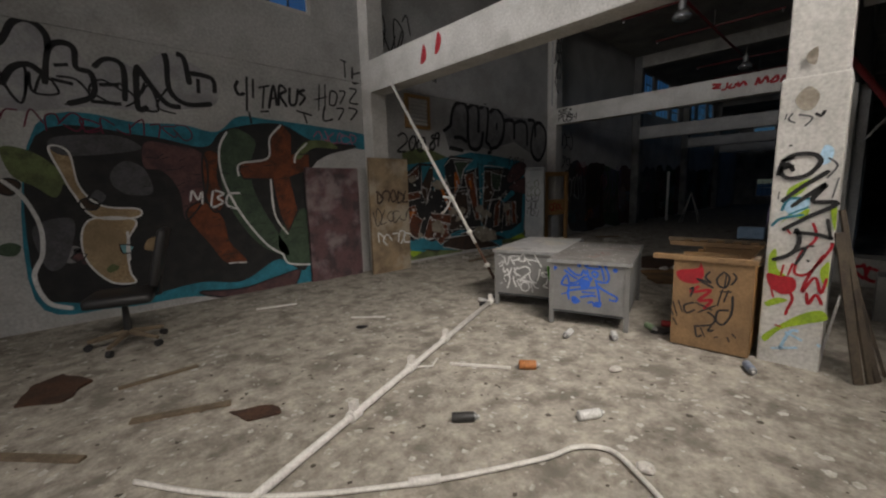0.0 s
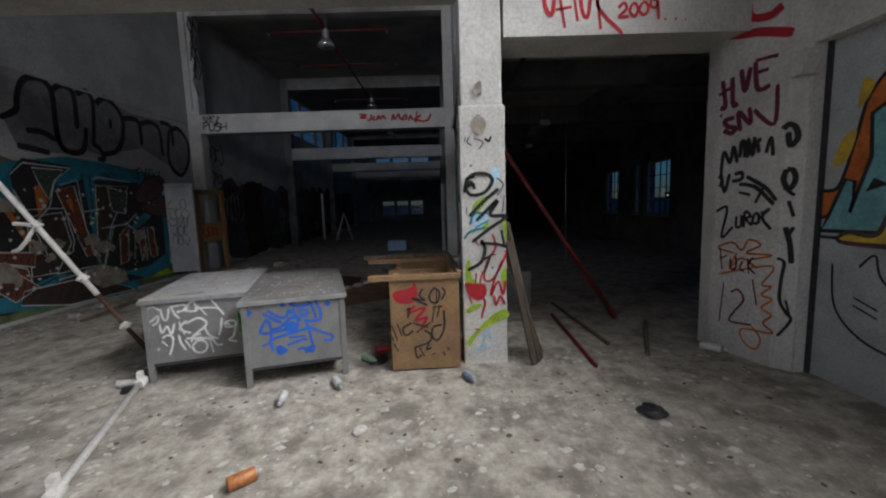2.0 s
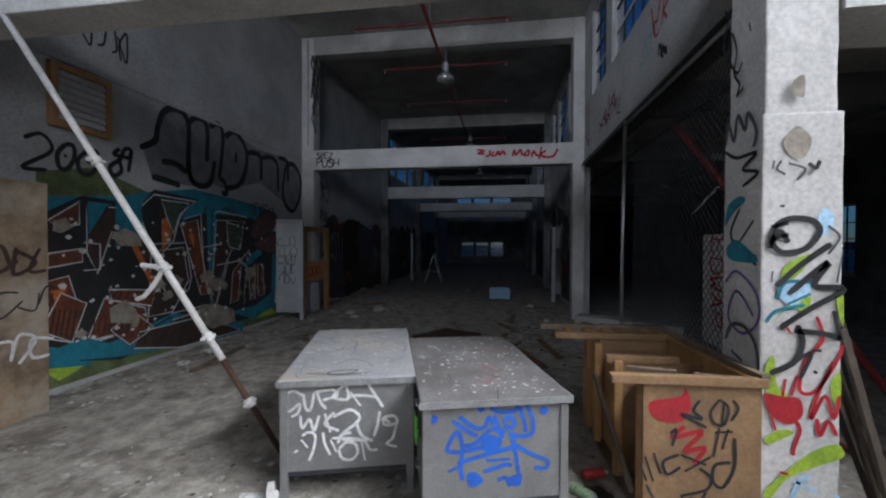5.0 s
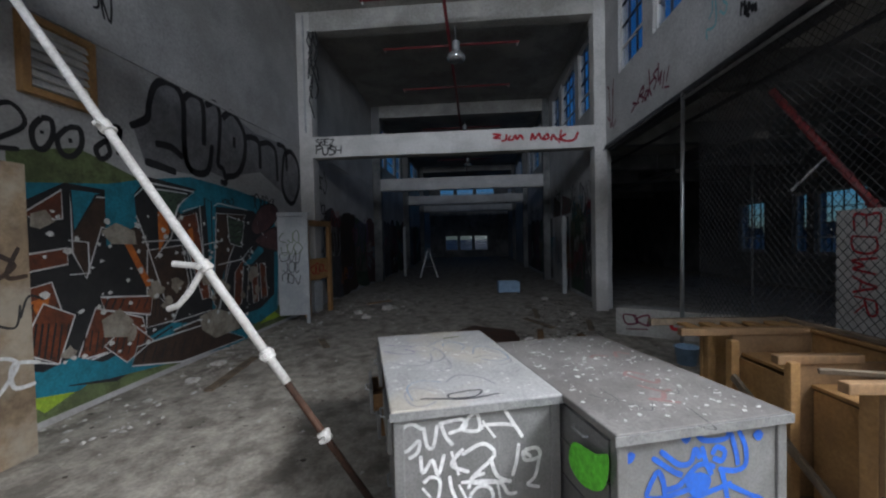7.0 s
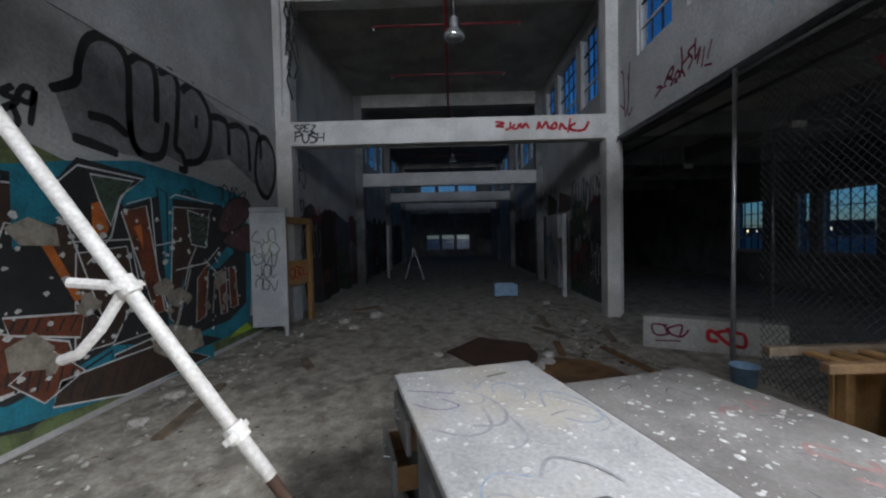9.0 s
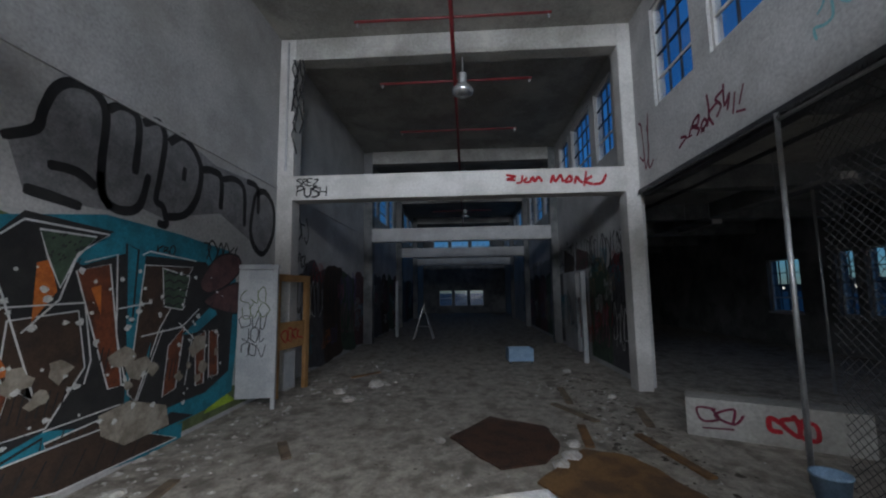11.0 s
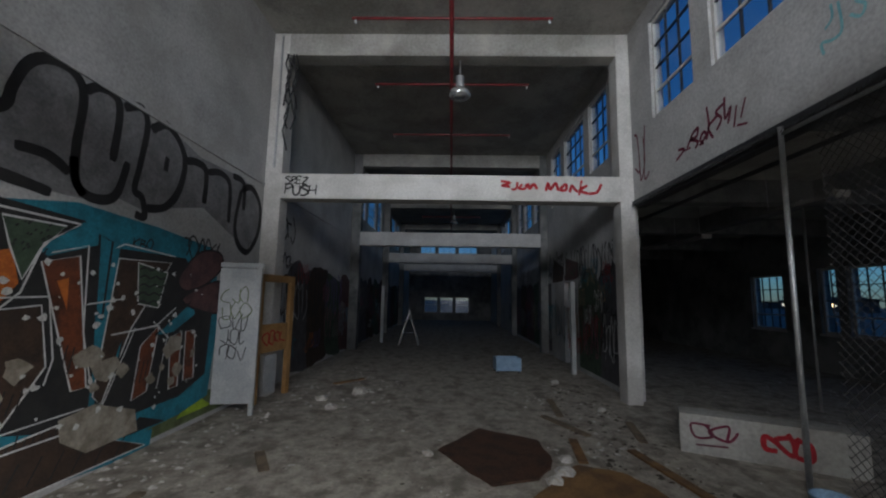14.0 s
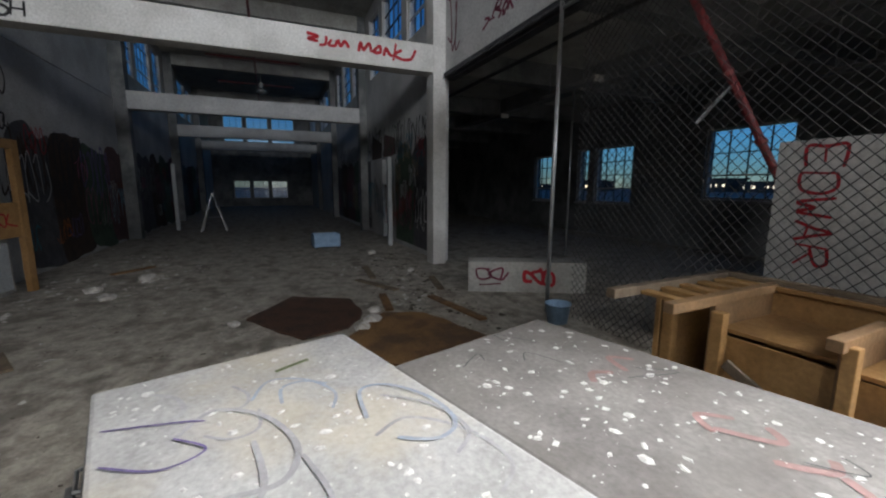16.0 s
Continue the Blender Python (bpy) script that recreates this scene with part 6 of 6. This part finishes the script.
# boards on the wall beside the mural
mb = tagged(link_mesh("wall_board", boxes((3.92, 7.93, 0.0, 4.95, 7.99, 2.0), bevel=0.01), SCUFFED), "scuffed maroon board standing against the wall", "board")
tb = tagged(link_mesh("wall_board", boxes((4.98, 7.60, 0.0, 5.88, 7.66, 2.18), bevel=0.01), TANBOARD), "tan peeling board with tags against the pilaster", "board")
TBW = pose(0, 7.60, 0, 90, 0, 0)
scrawl(tb, TBW, "black", 5.05, 0.9, 0.9, 0.35, 6, 0.02, 161, 0.004)
scrawl(tb, TBW, "white", 5.1, 0.5, 0.8, 0.3, 5, 0.03, 162, 0.004)
scrawl(tb, TBW, "brown", 5.1, 1.3, 0.8, 0.3, 5, 0.04, 163, 0.0045)

# ---- wall fittings ----
vent = thing("louvre_vent", "white louvred vent in a wooden frame high on the wall", "vent", pose(6.2, YL - 0.03, 2.86))
part("frame", boxes((0, -0.04, 0, 0.07, 0.03, 0.68), (0.59, -0.04, 0, 0.66, 0.03, 0.68), (0.07, -0.04, 0, 0.59, 0.03, 0.06), (0.07, -0.04, 0.62, 0.59, 0.03, 0.68), bevel=0.004), WOOD, vent, "ochre wooden frame")
for i in range(7):
    b = bmesh.new()
    box(b, 0.07, -0.008, -0.035, 0.59, 0.008, 0.035, m=pose(0, -0.01, 0.11 + i * 0.078, -25))
    part("slat", b, WHITE, vent)

gd = thing("grey_door", "pale grey steel door standing open with scribbled tags", "door", pose(10.45, 8.02, 0.0, 0, 0, -80))
part("leaf", boxes((0, 0, 0.16, 0.50, 0.05, 2.04), bevel=0.006), GREYDOOR, gd)
part("edge", boxes((0.501, -0.01, 0.0, 0.56, 0.06, 2.05), bevel=0.004), GREYDOOR, gd)
part("top_cap", boxes((0.0, -0.02, 2.051, 0.58, 0.07, 2.12), bevel=0.01), GREYDOOR, gd)
GD = gd.matrix_world @ pose(0, 0, 0, 90, 0, 0)
for i, (ink, y) in enumerate((("olive", 1.5), ("black", 1.15), ("olive", 1.3), ("black", 0.75), ("black", 0.95))):
    scrawl(gd, GD, ink, 0.06, y, 0.36, 0.28, 3, 0.016, 170 + i, 0.003 + i * 0.0004)
wf = thing("wooden_door_frame", "ochre wooden door frame with a broken panel", "door frame", pose(11.0, 7.70, 0.0, 0, 0, -10))
for r in ((0, 0, 0, 0.12, 0.07, 2.0), (0.86, 0, 0, 0.98, 0.07, 2.0)):
    part("jamb", boxes(r, bevel=0.006), WOOD, wf)
part("head", boxes((0.121, 0, 1.88, 0.859, 0.07, 2.0), bevel=0.006), WOOD, wf)
part("panel", boxes((0.121, 0.02, 0.75, 0.859, 0.05, 1.2), bevel=0.005), WOOD, wf, "ochre panel with red scrawl")
part("lower_panel", boxes((0.3, 0.03, 0.1, 0.60, 0.045, 0.7)), GREYDOOR, wf, "pale torn lower panel")
scrawl(wf, wf.matrix_world @ pose(0, 0.02, 0, 90, 0, 0), "red", 0.2, 0.85, 0.6, 0.25, 4, 0.03, 181)

# wiring on the pilaster
wires = thing("wall_wiring", "loose black cable loops hanging beside the pilaster", "cable")
rng = random.Random(17)
for i in range(5):
    x = 11.50 + 0.02 * i
    pts = [(x, YL - 0.32 + 0.05 * math.sin(j * 1.7 + i) - 0.12 * (i % 2), 6.0 - j * 0.2 + rng.uniform(-0.04, 0.04)) for j in range(4 + 2 * (i % 3) + 2)]
    part("cable", tube(pts, 0.016, 6), BLACKPLASTIC, wires)
part("conduit", tube([(11.57, YL - 0.16, 3.9), (11.57, YL - 0.16, 6.4)], 0.02, 8), GALV, wires)

# ---- sprinkler line and lamps ----
sp = thing("sprinkler_pipe", "red sprinkler pipe with cross arms under the ceiling", "pipe")
part("main_pipe", tube([(0.5, 4.78, 5.98), (18, 4.78, 5.98), (36, 4.78, 5.98)], 0.035, 10), REDPAINT, sp, smooth=True)
for x in (3.0, 7.6, 10.6, 12.55, 15.1, 19.5, 22.0, 26.0):
    arm = part("cross_arm", tube([(x, 3.2, 6.03), (x, 4.78, 6.03), (x, 6.35, 6.03)], 0.022, 8), REDPAINT, sp, smooth=True)
    for y in (3.25, 6.3):
        part("sprinkler_head", lathe([(0.02, 0), (0.03, 0.03), (0.012, 0.05), (0.012, 0.08)], 8, m=Matrix.Translation((x, y, 5.94))), GALV, arm)
    part("hanger", tube([(x, 4.78, 6.02), (x, 4.78, 6.47)], 0.01, 6), GALV, arm)


def bay_lamp(x, y, z):
    t = thing("pendant_lamp", "glass bell industrial pendant lamp, unlit", "lamp", pose(x, y, z), "hall pendant lamps")
    part("shade", lathe([(0.06, 0.0), (0.17, 0.02), (0.20, 0.06), (0.19, 0.13), (0.12, 0.2), (0.07, 0.24)], 24), SHINE, t, "ribbed reflective glass bell", True)
    part("cap", lathe([(0.07, 0.241), (0.08, 0.26), (0.08, 0.42), (0.03, 0.45)], 16), GALV, t)
    part("rod", tube([(0, 0, 0.45), (0, 0, ZC - z)], 0.012, 8), GALV, t)
    return t


for x in (11.75, 18.6, 25.0):
    bay_lamp(x, 4.62, 5.3 if x < 12 else 5.45)

# side room light fittings
for x, y, lab in ((9.8, -0.15, 0), (13.2, -0.6, 0), (7.0, -2.9, 0)):
    fl = thing("strip_light", "dark unlit strip light hanging on chains", "light fitting", pose(x, y, 3.02), "side room strip lights")
    part("body", boxes((0, -0.09, 0, 1.35, 0.09, 0.06), bevel=0.01), STEEL, fl)
    part("end_cap", boxes((-0.03, -0.1, -0.02, -0.001, 0.1, 0.08), bevel=0.006), WHITE, fl)
    for u in (0.2, 1.15):
        part("chain", tube([(u, 0, 0.061), (u + 0.01, 0, 0.4), (u, 0, 0.76)], 0.006, 5), GALV, fl)
tagged(link_mesh("ceiling_pipe", tube([(6.0, 0.9, 3.32), (12.0, 0.9, 3.32), (20.0, 0.9, 3.32)], 0.03, 8), DARKMETAL), "dark pipe under the side room ceiling", "pipe")

# ---- things standing about ----
wb = tagged(link_mesh("concrete_block", boxes((0, 0, 0, 1.58, 0.35, 0.42), bevel=0.015), CEIL), "low white concrete block with red tags in the side room", "block")
wb.matrix_world = pose(9.20, 0.55, 0, 0, 0, 63)
WBF = wb.matrix_world @ pose(1.58, 0.35, 0, 90, 0, 180)
scrawl(wb, WBF, "wine", 0.12, 0.15, 0.4, 0.22, 2, 0.03, 191)
paint(wb, WBF, "wine", [[(0.15, 0.1), (0.45, 0.12)]], w=0.03)
scrawl(wb, WBF, "red", 0.75, 0.08, 0.4, 0.28, 3, 0.05, 192)

def plate(name, pts, z, h, material, label):
    bm = bmesh.new()
    edge = []
    for (xa, ya), (xb, yb) in zip(pts, pts[1:] + pts[:1]):
        for k_ in range(6):
            p = Vector((xa + (xb - xa) * k_ / 6, ya + (yb - ya) * k_ / 6, 0))
            edge.append((p.x + 0.05 * noise.noise(p * 5), p.y + 0.05 * noise.noise(p * 5 + Vector((9, 0, 0)))))
    vs = [bm.verts.new((x, y, z)) for x, y in edge]
    f = bm.faces.new(vs)
    if f.calc_area() and f.normal.z < 0:
        f.normal_flip()
    r = bmesh.ops.extrude_face_region(bm, geom=[f])
    bmesh.ops.translate(bm, vec=(0, 0, h), verts=[v for v in r["geom"] if isinstance(v, bmesh.types.BMVert)])
    bmesh.ops.recalc_face_normals(bm, faces=bm.faces)
    return tagged(link_mesh(name, bm, material), label, "sheet")


plate("rusty_sheet", [(8.6, 4.35), (9.4, 4.85), (10.15, 4.35), (9.8, 3.7), (9.15, 3.65), (8.75, 3.9)], 0.008, 0.02, RUST, "dark rusted steel sheet lying on the floor")
plate("plywood_sheet", [(7.5, 3.5), (8.35, 4.05), (9.1, 3.45), (8.9, 3.0), (7.95, 2.72)], 0.008, 0.018, RUSTORANGE, "water-stained brown plywood sheet on the floor")
for i, (x, y, rz, l) in enumerate(((9.5, 3.3, -8, 0.7), (10.4, 3.2, 25, 0.9), (11.3, 3.1, -5, 1.0), (9.0, 2.6, 10, 1.1), (10.2, 2.35, -12, 0.8), (9.0, 6.6, 30, 0.5), (12.9, 6.7, -40, 0.7), (7.7, 7.2, 8, 1.2))):
    b = boxes((-l / 2, -0.05, 0.006, l / 2, 0.05, 0.03), bevel=0.004)
    ob = tagged(link_mesh("scrap_plank", b, OLDWOOD if i % 3 else RUSTORANGE), "splintered dark scrap plank on the floor", "plank", "scrap planks")
    ob.matrix_world = pose(x, y, 0, 0, 0, rz)

bb = thing("blue_crate", "blue plastic crate on a low dark frame", "crate", pose(14.2, 3.1, 0, 0, 0, 4))
part("crate_body", boxes((0, 0, 0.05, 0.4, 0.02, 0.34), (0, 0.56, 0.05, 0.4, 0.58, 0.34), (0, 0.02, 0.05, 0.02, 0.56, 0.34), (0.38, 0.02, 0.05, 0.4, 0.56, 0.34), (0.02, 0.02, 0.05, 0.38, 0.56, 0.07), bevel=0.004), CARD, bb)
for sx in (0.02, 0.34):
    for sy in (0.02, 0.52):
        part("leg", boxes((sx, sy, 0, sx + 0.04, sy + 0.04, 0.049)), DARKMETAL, bb)
bk = tagged(link_mesh("bucket", lathe([(0.10, 0.0), (0.13, 0.2), (0.14, 0.2), (0.135, 0.215), (0.12, 0.21), (0.095, 0.02)], 20), CARD, smooth=True), "pale blue plastic tub at the foot of the post", "tub")
bk.matrix_world = pose(8.12, 1.80, 0.0)
tr = thing("trestle", "dark metal A-shaped trestle far down the hall", "trestle", pose(19.1, 6.2, 0))
for a in (-0.35, 0.35):
    for y in (0.0, 0.4):
        part("leg", tube([(y, a, 0), (0.2, 0.0, 1.2)], 0.02, 6), GALV, tr)
part("crossbar", tube([(0.05, -0.2, 0.45), (0.05, 0.2, 0.45)], 0.014, 6), GALV, tr)
for x, y in ((14.25, 1.9), (20.0, 7.3)):
    tagged(link_mesh("door_post", boxes((x - 0.05, y - 0.05, 0, x + 0.05, y + 0.05, 2.1), bevel=0.008), GREYDOOR), "pale upright door post beside the wall", "post")
tagged(link_mesh("low_cabinet", boxes((7.2, 0.75, 0, 7.6, 1.15, 0.5), bevel=0.012), STEEL), "small grey metal box on the side room floor", "box")

# office chair
ch = thing("office_chair", "black swivel office chair on five castors", "chair", pose(1.2, 6.6, 0, 0, 0, 165) @ Matrix.Scale(1.15, 4))
for i in range(5):
    t = 2 * math.pi * i / 5
    c_, s_ = math.cos(t), math.sin(t)
    leg = part("leg", tube([(0.03 * c_, 0.03 * s_, 0.13), (0.3 * c_, 0.3 * s_, 0.085)], [0.028, 0.018], 8), OLDWOOD, ch)
    part("castor", tube([(0.3 * c_ - 0.02 * s_, 0.3 * s_ + 0.02 * c_, 0.032), (0.3 * c_ + 0.02 * s_, 0.3 * s_ - 0.02 * c_, 0.032)], 0.032, 12), BLACKPLASTIC, leg)
part("column", tube([(0, 0, 0.12), (0, 0, 0.25), (0, 0, 0.42)], [0.035, 0.03, 0.022], 12), BLACKPLASTIC, ch)
part("seat", boxes((-0.24, -0.25, 0.42, 0.25, 0.25, 0.51), bevel=0.035), BLACKPLASTIC, ch, smooth=True)
b = bmesh.new()
box(b, -0.035, -0.22, 0, 0.035, 0.22, 0.52, bevel=0.03, m=pose(-0.25, 0, 0.56, 0, -14, 0))
part("backrest", b, BLACKPLASTIC, ch, smooth=True)
part("back_bar", tube([(-0.12, 0, 0.44), (-0.28, 0, 0.46), (-0.30, 0, 0.62)], 0.02, 8), BLACKPLASTIC, ch)

# floor litter, first bay
for a, e, w_ in (((1.0, 5.39), (1.58, 5.41), 0.05), ((1.01, 4.70), (1.59, 4.46), 0.07), ((0.3, 4.9), (0.75, 4.4), 0.06), ((2.6, 6.9), (3.1, 6.75), 0.03), ((3.3, 5.6), (3.6, 5.3), 0.02), ((3.2, 3.75), (3.5, 3.3), 0.03)):
    L_ = (Vector(e) - Vector(a)).length
    ob = tagged(link_mesh("wood_strip", boxes((0, -w_ / 2, 0.006, L_, w_ / 2, 0.024), bevel=0.003), OLDWOOD if w_ > 0.03 else PIPEWHITE), "splintered strip lying on the dusty floor", "strip", "floor strips")
    ob.matrix_world = pose(a[0], a[1], 0, 0, 0, math.degrees(math.atan2(e[1] - a[1], e[0] - a[0])))
plate("cardboard_scrap", [(1.55, 4.35), (1.8, 4.2), (1.78, 4.05), (1.6, 4.1)], 0.006, 0.01, RUST, "dark torn cardboard scrap on the floor")
plate("cardboard_scrap", [(0.4, 5.6), (0.65, 5.45), (0.85, 5.75), (0.7, 6.1), (0.45, 5.95)], 0.006, 0.02, RUST, "dark brown cardboard heap on the floor")


def can(x, y, rz, tint, label, r=0.033, h=0.19):
    t = thing("spray_can", label, "can", pose(x, y, r + 0.004, 90, 0, rz), "discarded cans")
    part("body", lathe([(r * 0.9, 0), (r, 0.006), (r, h * 0.78), (r * 0.96, h * 0.8)], 16), TINS[tint], t, smooth=True)
    part("shoulder", lathe([(r * 0.96, h * 0.801), (r * 0.7, h * 0.87), (r * 0.42, h * 0.9)], 16), GALV, t, smooth=True)
    part("nozzle", lathe([(r * 0.35, h * 0.901), (r * 0.33, h)], 10), TINS["white"], t)


can(2.58, 3.10, 47, "black", "black spray can lying on the floor")
can(3.18, 2.50, 58, "white", "white spray can lying on the floor")
can(4.88, 1.88, -65, "blue", "pale blue drink can lying by the column")
can(3.55, 3.25, 40, "orange", "orange can lying on the floor", 0.04, 0.18)
can(4.62, 3.35, -80, "white", "white spray can lying by the desk")
can(4.85, 3.0, -60, "white", "white spray can lying by the desk")
can(5.33, -0.49, -50, "white", "white bottle lying by the pier", 0.04, 0.22)
can(5.5, 2.75, 20, "red", "red can lying by the shelf unit")
can(5.35, 2.85, -40, "green", "pale green can lying by the shelf unit")
can(4.9, 4.9, 10, "white", "white can lying by the desk")
for x, y, s_ in ((4.19, 0.6, 0.09), (4.85, 4.75, 0.08), (5.3, 2.7, 0.1), (3.2, 5.2, 0.06)):
    bm = bmesh.new()
    bmesh.ops.create_icosphere(bm, subdivisions=3, radius=s_)
    for v in bm.verts:
        v.co *= 1 + 0.55 * noise.noise(v.co * 18 + Vector((x, y, 0)))
        v.co.z = max(v.co.z * 0.22, -0.012) + 0.012
    ob = tagged(link_mesh("rag", bm, BLACKPLASTIC, smooth=True), "crumpled black rag on the floor", "rag", "rags")
    ob.matrix_world = pose(x, y, 0.004)
rub = [("rubble_chunk", 9.3, 4.95, 0.07), ("rubble_chunk", 8.7, 3.75, 0.09), ("rubble_chunk", 8.9, 3.6, 0.11), ("rubble_chunk", 9.25, 3.5, 0.08), ("rubble_chunk", 4.07, 2.64, 0.05), ("rubble_chunk", 2.99, 2.0, 0.05), ("rubble_chunk", 11.5, 6.8, 0.12), ("rubble_chunk", 11.0, 6.5, 0.1), ("rubble_chunk", 12.0, 6.3, 0.16), ("rubble_chunk", 8.0, 7.6, 0.08), ("rubble_chunk", 7.4, 7.5, 0.07), ("rubble_chunk", 11.2, 2.4, 0.07), ("rubble_chunk", 13.2, 2.6, 0.08)]
for nm, x, y, s_ in rub:
    bm = bmesh.new()
    bmesh.ops.create_icosphere(bm, subdivisions=2, radius=s_)
    for v in bm.verts:
        v.co *= 1 + 0.5 * noise.noise(v.co * 14 + Vector((x, y, 0)))
        v.co.z = max(v.co.z * 0.5, -0.02) + 0.015
    ob = tagged(link_mesh(nm, bm, DEBRIS), "pale broken plaster chunk on the floor", "rubble", "plaster chunks")
    ob.matrix_world = pose(x, y, 0.005)

flakes("plaster_crumbs", -1.2, -0.6, 5.4, 7.9, 0.003, 5200, 0.005, 0.05, 11, DEBRIS, hump=0.08, label="pale plaster crumbs scattered over the floor")
flakes("dirt_crumbs", -1.2, -0.6, 5.4, 7.9, 0.003, 2400, 0.004, 0.034, 12, DIRT, hump=0.12, label="dark dirt crumbs scattered over the floor")
flakes("plaster_crumbs", 5.6, 1.8, 18, 7.9, 0.003, 900, 0.006, 0.05, 13, DEBRIS, label="pale plaster crumbs scattered over the hall floor")
flakes("dirt_crumbs", 5.6, 1.8, 18, 7.9, 0.003, 1300, 0.004, 0.035, 14, DIRT, hump=0.15, label="dark dirt crumbs scattered over the hall floor")
flakes("wall_foot_rubble", 6.0, 7.2, 11.4, 8.0, 0.003, 350, 0.01, 0.07, 15, DEBRIS, label="plaster rubble fallen along the wall foot")
flakes("pale_rubble", 8.2, 2.4, 12.6, 3.6, 0.003, 260, 0.01, 0.06, 18, DEBRIS, label="pale broken plaster among the dark rubble")
flakes("hall_litter", 11.0, 5.6, 14.5, 7.6, 0.003, 240, 0.01, 0.08, 19, DEBRIS, label="plaster litter by the door frame")
flakes("strip_rubble", 8.0, 2.2, 13.0, 3.2, 0.003, 350, 0.01, 0.07, 16, DIRT, label="dark rubble strip along the open bay")
flakes("side_room_crumbs", 5.6, -4.4, 14, 1.5, 0.003, 600, 0.006, 0.05, 17, DEBRIS, label="pale crumbs on the side room floor")

# ---- distance beyond the windows ----
rng = random.Random(41)
for i in range(14):
    x, y = -60 + 22 * i + rng.uniform(-5, 5), -110 - rng.uniform(0, 40)
    w_, h_ = rng.uniform(12, 20), rng.uniform(2.0, 4.5)
    h_top = thing("distant_building", "dark low building far off at dusk", "building", pose(x, y, -0.15), "far buildings")
    part("wall", boxes((0, 0, 0, w_, 10, h_)), GROUND, h_top)
    part("roof", boxes((-0.4, -0.4, h_ + 0.001, w_ + 0.4, 10.4, h_ + 0.4)), GROUND, h_top)
    for q in range(4):
        lx = rng.uniform(0.5, w_ - 1.5)
        part("lit_window", boxes((lx, 10.01, h_ * 0.4, lx + rng.uniform(0.6, 1.4), 10.08, h_ * 0.4 + 0.9)), LIGHTGLOW, h_top, "glowing lamp-lit window")
